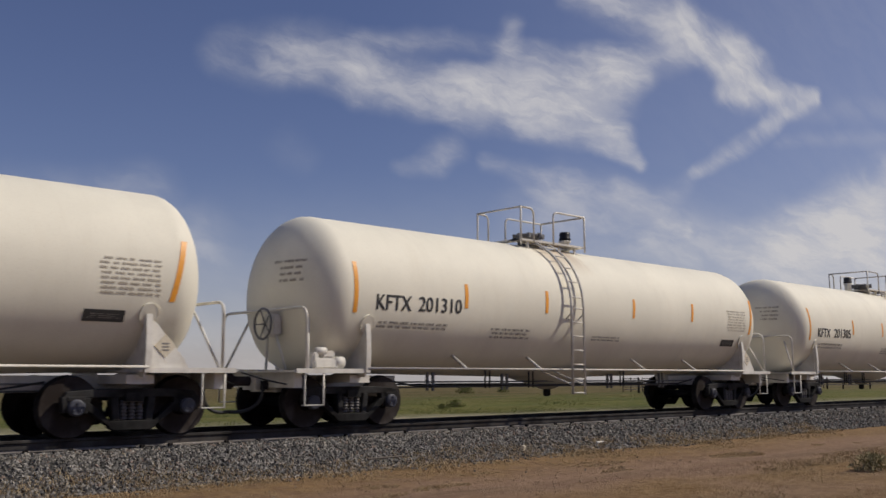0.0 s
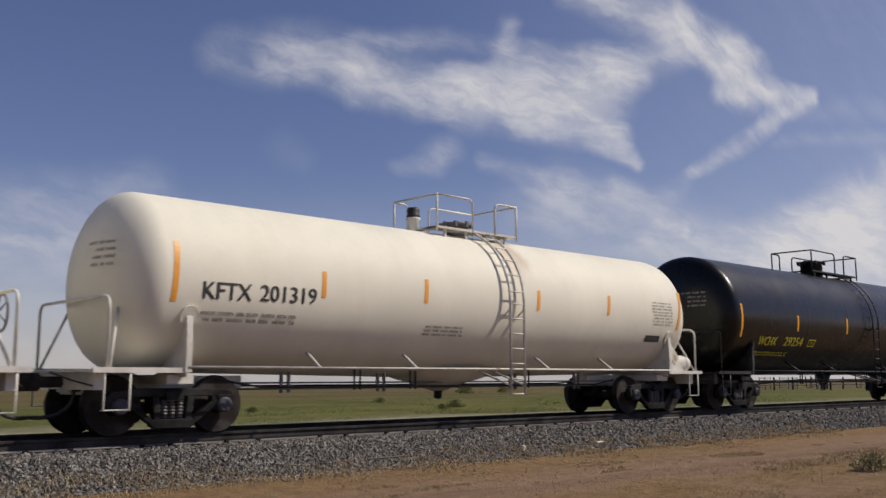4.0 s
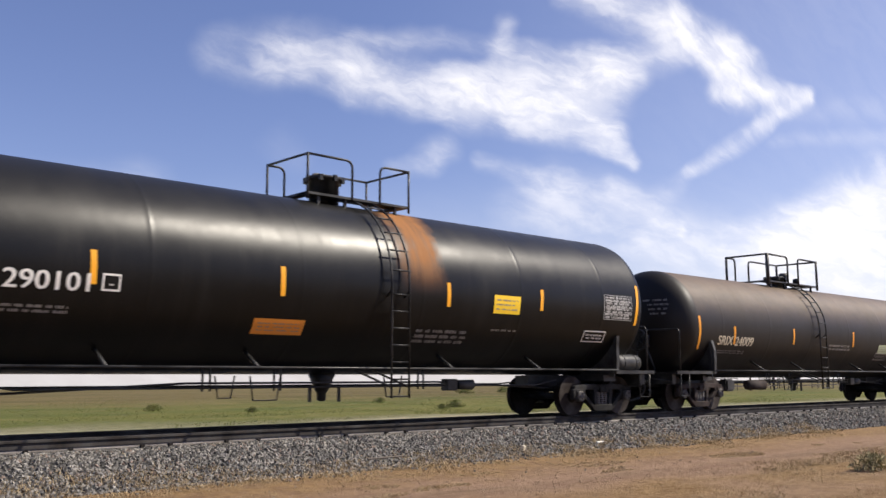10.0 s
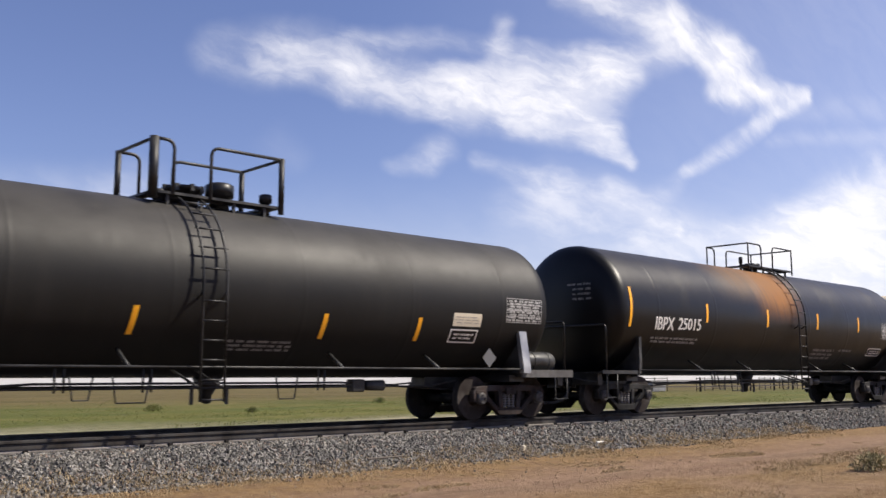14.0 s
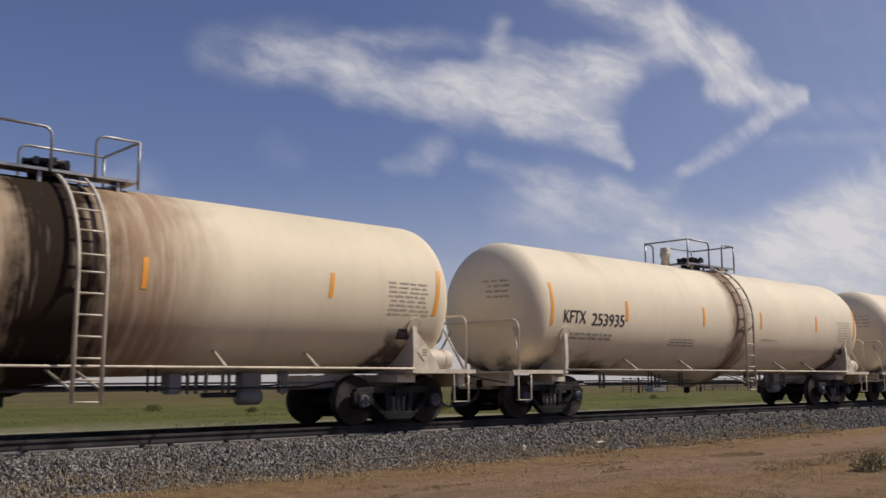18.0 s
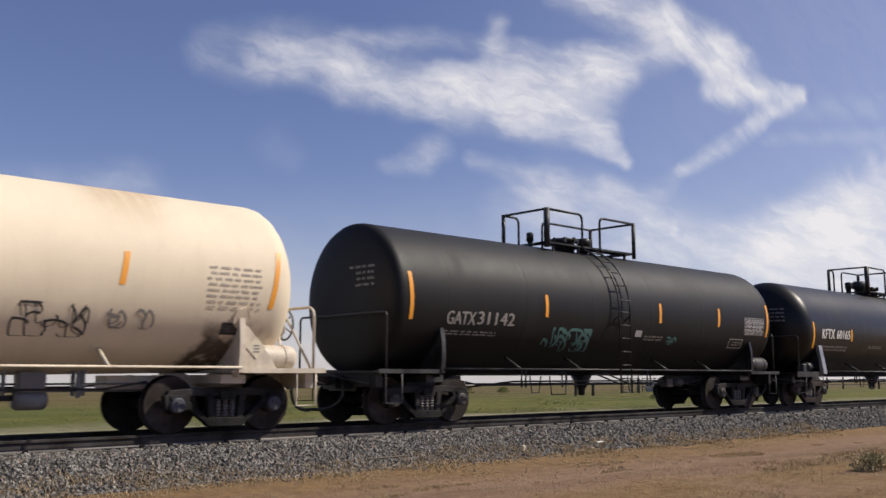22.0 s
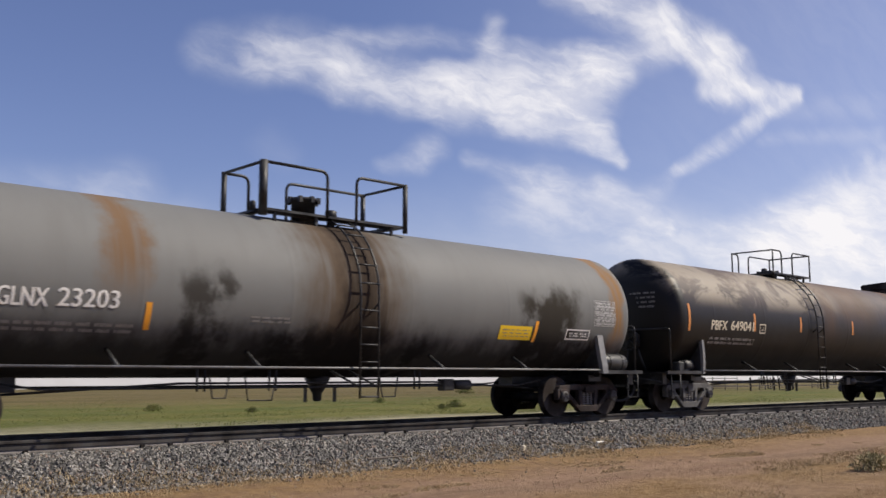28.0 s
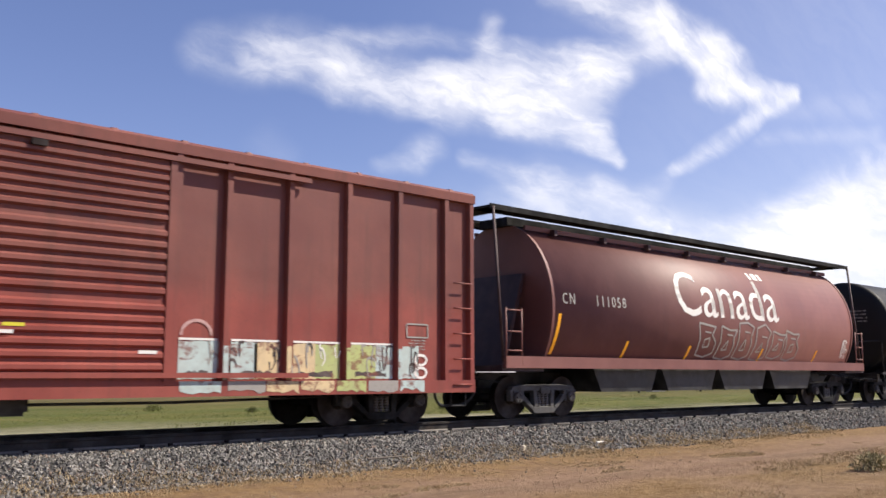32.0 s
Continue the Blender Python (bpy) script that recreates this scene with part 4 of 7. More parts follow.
    for x0, s0, x1, s1, mat, n, w in spec.get("spray", ()):
        bm = bmesh.new()
        scribble(bm, x0, s0, x1, s1, rng, n, w)
        curve_on(bm, R, zc, 0.009)
        tagged(part("graffiti", bm, mat, car), kind="stuff")
    # small print on the front head
    bm = bmesh.new()
    for k in range(4):
        word_bars(bm, -0.95, 0.55 - 0.12 * k, -0.35 if k else -0.15, 0.63 - 0.12 * k, 1, rng, 0.7)
    for v in bm.verts:
        yy, zz = v.co.x, v.co.y
        t = (yy * yy + zz * zz) ** 0.5 / R
        v.co = Vector((-L - hd * max(1 - t ** power, 0.0) ** (1 / power) - 0.012, yy, zc + zz))
    tagged(part("head_stencil", bm, spec.get("head_ink", ink_faded), car), kind="stuff")
    # ladder up the side
    xl, off = spec["ladder"], R + 0.13
    for s in (-0.21, 0.21):
        pts = [(xl + s, -off, 0.52), (xl + s, -off, zc)] + [(xl + s, -off * math.cos(a), zc + off * math.sin(a)) for a in np.linspace(0.12, 1.32, 12)]
        tube_part("ladder_rail", pts, 0.032 if spec.get("braced") else 0.022, iron, car, seg=6)
    heights = np.arange(0.55, zc, 0.31)
    for h in heights:
        tube_part("rung", [(xl - 0.21, -off, h), (xl + 0.21, -off, h)], 0.016, iron, car, seg=6)
    for a in np.linspace(0.14, 1.25, 6):
        tube_part("rung", [(xl - 0.25, -off * math.cos(a), zc + off * math.sin(a)), (xl + 0.25, -off * math.cos(a), zc + off * math.sin(a))], 0.016, iron, car, seg=6)
    for s in (-0.21, 0.21):
        tube_part("ladder_bracket", [(xl + s, -off, zc - 0.12), (xl + s, -(R - 0.02), zc - 0.24)], 0.018, iron, car, seg=6)
        tube_part("ladder_stay", [(xl + s, -off, 0.72), (xl + s - 0.1, -0.85, 1.02)], 0.022, iron, car, seg=6)
    # walkway on top
    xa, xb, zr = spec["deck"]
    zd = zc + R + 0.05
    bm = bmesh.new()
    for y in (-0.52, 0.52):
        add_box(bm, (xa + xb) / 2, y, zd, xb - xa, 0.36, 0.045)
    for xx in (xa + 0.1, xb - 0.1):
        add_box(bm, xx, 0, zd, 0.2, 1.3, 0.04)
    for xx in np.linspace(xa + 0.3, xb - 0.3, 4):
        for y in (-0.62, 0.62):
            add_box(bm, xx, y, zd - 0.13, 0.05, 0.05, 0.24)
    part("top_platform", bm, spec.get("deck_mat", iron), car)
    g, rail = 0.7, spec.get("rail_mat", iron)
    r, c, run_x = spec.get("rail_r", 0.024), 0.16, xb - xa
    x1, x2 = max(xl - 0.33, xa + 0.32), min(xl + 0.36, xb - 0.4)
    thick = spec.get("post", 1.0)

    def hoop(y, a, b):
        """Rail from the corner a that bends down to the deck at b."""
        d = c if b > a else -c
        return [(a, y, zr)] + arc((b - d, y, zr), (b, y, zr), (b, y, zr - c)) + [(b, y, zd - 0.02)]
    for y, a, b in ((-g, xa, x1), (-g, xb, x2), (g, xa, xa + 0.16 * run_x), (g, xb, xa + 0.42 * run_x)):
        tube_part("railing", hoop(y, a, b), r, rail, car)
    for px in (xa, xb):
        tube_part("end_rail", [(px, -g, zr), (px, g, zr)], r, rail, car)
        for py in (-g, g):
            k = thick * (1.5 if px == xa and py < 0 and thick > 1.2 else 1.0)
            tube_part("railing_post", [(px, py, zd - 0.12), (px, py, zr + 0.02)], r * k, rail, car)
    mw = xa + (xb - xa) * spec.get("manway", 0.5)
    mr, mh = spec.get("dome", (0.30, 0.24))
    bm = bmesh.new()
    add_lathe(bm, [(zc + R - 0.05, mr * 0.9), (zd + mh - 0.04, mr * 0.9), (zd + mh - 0.04, mr * 1.15), (zd + mh + 0.02, mr * 1.15), (zd + mh + 0.05, mr * 0.6)], "z", (mw, 0, 0), 24)
    part("manway", bm, spec.get("dome_mat", iron), car)
    for k in range(8):
        a = k * math.pi / 4
        box_part("manway_bolt", (mw + mr * 1.12 * math.cos(a), mr * 1.12 * math.sin(a), zd + mh - 0.02), (0.07, 0.07, 0.12), spec.get("dome_mat", iron), car)
    for vx, vy, vr, vh, vm in spec.get("valves", ()):
        bm = bmesh.new()
        add_lathe(bm, [(zc + R - 0.06, vr * 0.7), (zd + vh * 0.4, vr * 0.7), (zd + vh * 0.4, vr), (zd + vh * 0.9, vr), (zd + vh, vr * 0.7)], "z", (xa + (xb - xa) * vx, vy, 0), 16)
        part("valve", bm, vm, car)
    if spec.get("vent"):
        vx = xa - 0.05 if spec["air" if "air" in spec else "brake"] > 0 else xb + 0.1
        zt = zc + R
        bm = bmesh.new()
        add_lathe(bm, [(zt - 0.08, 0.12), (zt + 0.24, 0.115), (zt + 0.27, 0.155), (zt + 0.30, 0.155)], "z", (vx, 0, 0), 18)
        stack = part("vent_pipe", bm, iron, car)
        bm = bmesh.new()
        add_lathe(bm, [(zt + 0.302, 0.14), (zt + 0.36, 0.15), (zt + 0.38, 0.13), (zt + 0.46, 0.14), (zt + 0.52, 0.12)], "z", (vx, 0, 0), 18)
        part("vent_cap", bm, spec["vent"], stack)
    # hand rails, brackets, end gear
    for y in (-1.5, 1.5):
        tube_part("side_handrail", [(-tk, y, 1.06), (tk, y, 1.06)], 0.021, spec.get("hand_mat", iron), car)
    for f in spec.get("brackets", (-0.62, -0.28, 0.30, 0.64)):
        h = 1.33
        yt = -math.sqrt(max(R * R - (zc - h) ** 2, 0.01))
        for s in (1, -1):
            bm = bmesh.new()
            add_tube(bm, [(f * tk, s * (yt + 0.02), h), (f * tk, -s * 1.5, 1.055)], 0.031, 6)
            part("handrail_bracket", bm, iron, car)
    for e, reach in ((-1, reach_front), (1, reach_rear)):
        w, wide = spec.get("beam", 0.08), spec.get("web", 0.10)
        end_mat = spec.get("end_mat", iron)
        bm = bmesh.new()
        add_box(bm, e * (tk + end) / 2 + e * 0.05, 0, 1.0, end - tk + 0.3, 2.86, 0.04)
        part("end_platform", bm, end_mat, car)
        for y in (-1.45, 1.45):
            s = 1 if y > 0 else -1
            bm = bmesh.new()
            add_box(bm, e * (tk + end) / 2 + e * 0.06, y, 1.03 - w / 2 + 0.02, end - tk + 0.2, 0.05, w)
            part("side_sill", bm, spec.get("sill_mat", iron), car)
            sx = e * (end - 0.22)
            tube_part("step", [(sx - 0.2, y, 0.98), (sx - 0.2, y, 0.42), (sx + 0.2, y, 0.42), (sx + 0.2, y, 0.98)], 0.018, end_mat, car, seg=6)
            bm = bmesh.new()
            add_box(bm, sx, y - s * 0.04, 0.42, 0.4, 0.10, 0.018)
            part("step_tread", bm, end_mat, car)
            # bolster web that cradles the tank, with a pad welded to the shell
            zt = 1.86
            ya = math.sqrt(max(R * R - (zc - zt) ** 2, 0.1))
            bm = bmesh.new()
            if wide > 0.15:
                outline = [(s * 1.58, 0.98), (s * 1.57, 1.12), (s * (ya + 0.04), zt), (s * (ya - 0.05), zt - 0.04), (s * 1.46, 1.10), (s * 1.46, 0.98)]
            else:
                outline = [(s * 1.50, 0.98), (s * 1.52, 1.30), (s * 1.51, 1.60), (s * (ya + 0.05), zt), (s * (ya - 0.04), zt - 0.08), (s * 1.43, 1.52), (s * 1.44, 1.25), (s * 1.42, 0.98)]
            add_prism(bm, outline, e * tk - wide / 2, e * tk + wide / 2, "x")
            part("bolster_web", bm, spec.get("web_mat", end_mat), car)
            if spec.get("braced"):
                bm = bmesh.new()
                flat = [(e * tk + 0.15 * math.cos(a), (zt - zc) * 1.0 + 0.17 * math.sin(a)) for a in np.linspace(0, 2 * math.pi, 17)[:-1]]
                for lift in (0.0, 0.035):
                    ring = []
                    for px, up in flat:
                        a = math.asin(max(min(up / R, 0.99), -0.99))
                        ring.append(bm.verts.new((px, s * (R + lift) * math.cos(a), zc + (R + lift) * math.sin(a))))
                    if lift:
                        bm.faces.new(ring)
                        for k in range(16):
                            bm.faces.new((low[k], low[(k + 1) % 16], ring[(k + 1) % 16], ring[k]))
                    low = ring
                bmesh.ops.recalc_face_normals(bm, faces=bm.faces[:])
                part("shell_pad", bm, shell_mat, car)
            bm = bmesh.new()
            add_prism(bm, [(s * 1.41, 0.9), (s * 1.41, 1.4), (s * (ya - 0.03), 1.78), (s * 0.6, zb + 0.12), (s * 0.2, 0.9)], e * tk - 0.02, e * tk + 0.02, "x")
            part("bolster_plate", bm, spec.get("plate_mat", end_mat), car)
        # end rail
        rx, rz = e * (end - 0.06), 2.12
        if spec.get("braced"):
            pts = [(rx, -1.42, 1.0)] + arc((rx, -1.42, rz - 0.2), (rx, -1.42, rz), (rx, -1.22, rz)) + arc((rx, 1.22, rz), (rx, 1.42, rz), (rx, 1.42, rz - 0.2)) + [(rx, 1.42, 1.0)]
            tube_part("end_railing", pts, 0.026, end_mat, car)
            for y in (-1.0, 1.0):
                zz = 1.98
                t = math.hypot(y, zz - zc) / R
                hx = L + hd * max(1 - t ** power, 0.0) ** (1 / power) - 0.02
                tube_part("railing_brace", [(e * hx, y, zz), (e * (end - 0.1), y * 1.42, 1.02)], 0.024, end_mat, car)
        else:
            pts = [(rx, -1.42, 1.0)] + arc((rx, -1.42, rz - 0.1), (rx, -1.42, rz), (rx, -1.32, rz)) + arc((rx, 1.32, rz), (rx, 1.42, rz), (rx, 1.42, rz - 0.1)) + [(rx, 1.42, 1.0)]
            tube_part("end_railing", pts, 0.022, end_mat, car)
        bm = bmesh.new()
        add_box(bm, e * tk, 0, 0.87, 0.45, 2.5, 0.14)
        part("body_bolster", bm, spec.get("bolster_mat", black_iron), car)
        bm = bmesh.new()
        add_box(bm, e * (end - 0.02), 0, 0.85, 0.16, 2.5, 0.27)
        add_box(bm, e * (end - 0.35), 0, 0.80, 0.5, 0.9, 0.34)
        part("end_sill", bm, spec.get("bolster_mat", black_iron), car)
        if spec.get("braced") and e > 0:
            # gusset plate that carries the placard
            bm = bmesh.new()
            add_prism(bm, [(tk + 0.04, 1.02), (tk + 0.72, 1.02), (tk + 0.60, 1.22), (tk + 0.16, 1.72), (tk + 0.04, 1.78)], -1.43, -1.40, "y")
            part("gusset_plate", bm, end_mat, car)
            bm = bmesh.new()
            add_prism(bm, [(tk + 0.30, 1.20), (tk + 0.48, 1.38), (tk + 0.30, 1.56), (tk + 0.12, 1.38)], -1.445, -1.432, "y")
            board = part("placard_holder", bm, ink_cream, car, "pale diamond-shaped placard")
            bm = bmesh.new()
            for k in range(3):
                rect(bm, tk + 0.24, 1.31 + 0.05 * k, tk + 0.36, 1.33 + 0.05 * k)
            stand_up(bm, -1.445)
            tagged(part("small_print", bm, ink_grey, board), kind="stuff")
        add_coupler(car, e, tk - 1.7, reach, spec.get("bolster_mat"))
        add_truck(car, e * tk, spec["truck_mat"], spec.get("cap", cap_grey))
    # brake wheel, air tank, rigging below
    e = spec["brake"]
    end_mat = spec.get("end_mat", iron)
    bx, by, bz = e * (end + 0.10), -0.25, 1.86
    ring = [(bx, by + 0.28 * math.cos(a), bz + 0.28 * math.sin(a)) for a in np.linspace(0, 2 * math.pi, 19)]
    bm = bmesh.new()
    add_tube(bm, ring, 0.022, 6)
    for k in range(5):
        a = k * 1.2566
        add_tube(bm, [(bx - e * 0.05, by, bz), (bx, by + 0.27 * math.cos(a), bz + 0.27 * math.sin(a))], 0.013, 5)
    part("brake_wheel", bm, spec.get("wheel_mat", end_mat), car)
    box_part("brake_housing", (bx - e * 0.19, by, bz - 0.02), (0.24, 0.36, 0.42), end_mat, car, bevel=0.05)
    bm = bmesh.new()
    for dy in (-0.14, 0.14):
        add_tube(bm, [(bx - e * 0.2, by + dy, 1.66), (bx - e * 0.3, by + dy * 2.4, 1.0)], 0.025, 6)
    part("brake_stand", bm, end_mat, car)
    rr, ax = 0.205, spec.get("air", 1) * (tk + 0.72)
    if spec.get("air", 1) < 0:
        bm = bmesh.new()
        add_box(bm, ax - 0.05, -1.18, 1.14, 0.55, 0.26, 0.2)
        add_box(bm, ax + 0.02, -1.16, 1.30, 0.3, 0.2, 0.14)
        add_box(bm, ax - 0.28, -1.20, 1.22, 0.14, 0.2, 0.24)
        bmesh.ops.bevel(bm, geom=bm.edges[:], offset=0.035, segments=2, affect="EDGES")
        valve = part("control_valve", bm, end_mat, car)
        for dx, z, r in ((0.26, 1.16, 0.11), (-0.12, 1.36, 0.07)):
            bm = bmesh.new()
            add_lathe(bm, [(-0.13, 0.02), (-0.11, r), (0.08, r), (0.10, r * 0.7), (0.13, 0.02)], "x", (ax + dx, -1.22, z), 14)
            part("valve_bowl", bm, end_mat, valve)
    else:
        bm = bmesh.new()
        add_lathe(bm, [(-0.50, 0.03), (-0.485, rr * 0.6), (-0.42, rr * 0.93), (-0.36, rr), (0.36, rr), (0.42, rr * 0.93), (0.485, rr * 0.6), (0.50, 0.03)], "x", (ax, -1.17, 1.03 + rr), 20)
        tank = part("air_reservoir", bm, end_mat, car)
        for dx in (-0.22, 0.24):
            bm = bmesh.new()
            add_lathe(bm, [(dx - 0.025, rr + 0.004), (dx - 0.025, rr + 0.012), (dx + 0.025, rr + 0.012), (dx + 0.025, rr + 0.004)], "x", (ax, -1.17, 1.03 + rr), 20, False)
            part("strap", bm, iron, tank)
    if spec.get("placard"):
        px, ps = spec["placard"]
        bm = bmesh.new()
        add_prism(bm, [(px, ps - 0.2), (px + 0.2, ps), (px, ps + 0.2), (px - 0.2, ps)], -1.372, -1.36, "y")
        part("placard_holder", bm, spec.get("placard_mat", ink_diamond), car, "diamond-shaped placard")
    if spec.get("front_gear"):
        bm = bmesh.new()
        add_box(bm, -tk - 0.55, -1.15, 1.16, 0.5, 0.24, 0.26)
        add_lathe(bm, [(-0.2, 0.14), (0.2, 0.14)], "x", (-tk - 0.35, -1.2, 1.2), 12)
        bmesh.ops.bevel(bm, geom=bm.edges[:], offset=0.03, segments=1, affect="EDGES")
        part("brake_valve", bm, spec.get("end_mat", iron), car)
    under = spec.get("under_mat", black_iron)
    for y, z, sag in ((-0.62, 0.78, 0.06), (0.55, 0.74, 0.0)):
        pts = [(-tk + 1.2, y, z + 0.05), (-tk + 1.9, y, z - sag), (0, y, z - sag), (tk - 1.9, y, z - sag), (tk - 1.2, y, z + 0.05)]
        tube_part("brake_pipe", pts, 0.018, under, car, seg=6)
    for xx in spec.get("hangers", (-2.6, -1.2, 2.2)):
        for dx in (-0.07, 0.07):
            tube_part("pipe_hanger", [(xx + dx, -0.62, zb + 0.25), (xx + dx, -0.62, 0.66)], 0.02, under, car, seg=6)
    if spec.get("braced"):
        for y, z in ((-0.45, 0.80), (-0.30, 0.69)):
            tube_part("train_line", [(-tk + 1.0, y, z), (tk - 1.0, y, z)], 0.017, grey_iron, car)
        # hangers in grey, not the car's pale iron: shade below the tank as colour
        for f in spec.get("brackets", (-0.62, -0.28, 0.30, 0.64)):
            for dx in (-0.10, 0.06):
                box_part("line_hanger", (f * tk + dx, -0.42, 0.84), (0.05, 0.05, 0.44), grey_iron, car)
    if spec.get("rigging"):
        # brake valve, levers and cylinder hung ahead of the rear truck
        # grey here stands in for the cream iron under the tank's shade
        gx = spec["rigging"]
        box_part("control_valve", (gx - 1.45, -0.5, 0.79), (0.27, 0.26, 0.34), grey_iron, car, bevel=0.03)
        for dx in (-0.82, -0.50, -0.38):
            box_part("lever_hanger", (gx + dx, -0.5, 0.79), (0.045, 0.05, 0.42), grey_iron, car)
        tube_part("brake_lever", [(gx - 0.9, -0.5, 0.60), (gx - 0.2, -0.5, 0.60)], 0.045, under, car)
        bm = bmesh.new()
        add_lathe(bm, [(-0.25, 0.03), (-0.24, 0.11), (-0.19, 0.14), (0.19, 0.14), (0.24, 0.11), (0.25, 0.03)], "x", (gx, -0.5, 0.56), 16)
        cylinder = part("brake_cylinder", bm, grey_iron, car)
        box_part("cylinder_bracket", (gx, -0.5, 0.83), (0.40, 0.24, 0.30), grey_iron, cylinder, bevel=0.02)
        box_part("lever_hanger", (gx + 0.72, -0.5, 0.79), (0.06, 0.05, 0.40), grey_iron, car)
    if spec.get("under_tank"):
        ux = spec["under_tank"]
        bm = bmesh.new()
        add_lathe(bm, [(-0.5, 0.05), (-0.45, 0.14), (0.45, 0.15), (0.5, 0.05)], "x", (ux, -0.75, 0.66), 16)
        part("brake_cylinder", bm, truck_brown, car)
        bm = bmesh.new()
        add_box(bm, ux - 1.6, -0.75, 0.66, 0.45, 0.3, 0.34)
        bmesh.ops.bevel(bm, geom=bm.edges[:], offset=0.05, segments=2, affect="EDGES")
        part("control_valve", bm, black_iron, car)
    ox = spec.get("outlet", 0.2)
    bm = bmesh.new()
    wide_top = (0.62, 0.11) if spec.get("sump") else (0.68, 0.15)
    add_lathe(bm, [(0.44, 0.05), (0.47, 0.09), (0.60, 0.09), (0.61, 0.11), wide_top, (zb + 0.08, 0.11 if spec.get("sump") else 0.30)], "z", (ox, 0, 0), 14)
    part("outlet_valve", bm, under, car)
    for dx in () if spec.get("sump") else (-0.34, 0.34):
        bm = bmesh.new()
        add_box(bm, ox + dx, -0.1, 0.58, 0.05, 0.05, 0.30)
        part("outlet_guard", bm, under, car)
    if not spec.get("sump"):
        # safety loops and rods of the brake rigging
        for lx, w, low in spec.get("loops", ((-1.5, 0.24, 0.50), (-2.3, 0.12, 0.55), (1.4, 0.16, 0.52))):
            tube_part("safety_loop", [(lx - w - 0.07, -0.7, 0.92), (lx - w, -0.7, low), (lx + w, -0.7, low), (lx + w + 0.07, -0.7, 0.92)], 0.016, under, car, seg=6)
        tube_part("brake_rod", [(-tk + 0.9, -0.5, 0.62), (-3.0, -0.66, 0.80), (2.6, -0.66, 0.80), (tk - 0.9, -0.5, 0.62)], 0.02, under, car, seg=6)
        bm = bmesh.new()
        add_box(bm, 3.0, -0.62, 0.74, 0.30, 0.22, 0.24)
        add_lathe(bm, [(3.2, 0.10), (3.65, 0.11), (3.7, 0.05)], "x", (0, -0.62, 0.74), 12)
        bmesh.ops.bevel(bm, geom=[q for q in bm.edges if q.calc_length() > 0.2], offset=0.02, segments=1, affect="EDGES")
        part("brake_cylinder", bm, under, car)
    if spec.get("sump"):
        bm = bmesh.new()
        rings = []
        for k, (f, h) in enumerate(((1.0, 0.22), (0.74, 0.0), (0.42, -0.12), (0.11, -0.27))):
            rings.append([bm.verts.new((ox + 1.55 * f * math.cos(a), 1.0 * f * math.sin(a), zb + h)) for a in np.linspace(0, 2 * math.pi, 25)[:-1]])
        for a, b in zip(rings, rings[1:]):
            for k in range(24):
                bm.faces.new((b[k], b[(k + 1) % 24], a[(k + 1) % 24], a[k])).smooth = True
        bm.faces.new(rings[-1][::-1])
        part("tank_sump", bm, shell_mat, car)
    return car
GEOMETRY = {}
GEOMETRY['B'] = dict(x=17.17, R=1.545, zb=0.88, half=6.92, tk=6.57, ladder=-0.79, deck=(-1.56, 0.73, 4.77),
    stripes=[(-6.88, 0.58, -6.9, -0.37), (-4.1, 0.33, -4.12, -0.16), (-1.64, 0.34, -1.68, -0.15), (1.55, 0.33, 1.49, -0.13), (4.1, 0.35, 4.02, -0.12), (7.12, 0.62, 6.91, -0.37)],
    text=[('KFTX', -6.42, -0.29, 0.84, 0.28), ('201310', -5.39, -0.28, 1.13, 0.28)],
    marks=[('l2', -6.38, -0.65, -4.57, -0.48), ('l3', -3.35, -0.77, -2.11, -0.51), ('l2', -0.01, -0.73, 1.07, -0.59), ('d', 5.71, -0.31, 6.75, 0.28), ('p', 5.57, -0.73, 6.2, -0.54)])
GEOMETRY['C'] = dict(x=34.6, R=1.545, zb=0.88, half=6.9, tk=6.45, ladder=0.73, deck=(-0.53, 1.66, 4.67),
    stripes=[(-6.87, 0.58, -6.87, -0.41), (-3.87, 0.3, -3.88, -0.18), (-1.57, 0.29, -1.59, -0.18), (1.6, 0.31, 1.56, -0.16), (4.28, 0.33, 4.21, -0.11), (7.03, 0.58, 6.86, -0.36)],
    text=[('KFTX', -6.37, -0.31, 0.83, 0.27), ('201305', -5.26, -0.3, 1.17, 0.28)],
    marks=[('l2', -6.34, -0.69, -4.57, -0.47), ('l3', -1.56, -0.8, -0.38, -0.55), ('d', 5.62, -0.34, 6.63, 0.29), ('p', 5.7, -0.73, 6.29, -0.55)])
GEOMETRY['D'] = dict(x=51.61, R=1.55, zb=0.88, half=6.9, tk=6.58, ladder=0.77, deck=(-0.61, 1.82, 4.72),
    stripes=[(-6.83, 0.61, -6.89, -0.36), (-4.04, 0.32, -4.07, -0.15), (-1.62, 0.35, -1.67, -0.12), (1.64, 0.33, 1.57, -0.12), (4.13, 0.36, 4.03, -0.11), (7.12, 0.63, 6.88, -0.36)],
    text=[('KFTX', -6.4, -0.29, 0.88, 0.27), ('201319', -5.35, -0.28, 1.12, 0.27)],
    marks=[('l2', -6.39, -0.68, -4.58, -0.46), ('l3', -1.66, -0.77, -0.56, -0.53), ('d', 5.78, -0.28, 6.72, 0.33), ('p', 5.62, -0.7, 6.22, -0.53)])
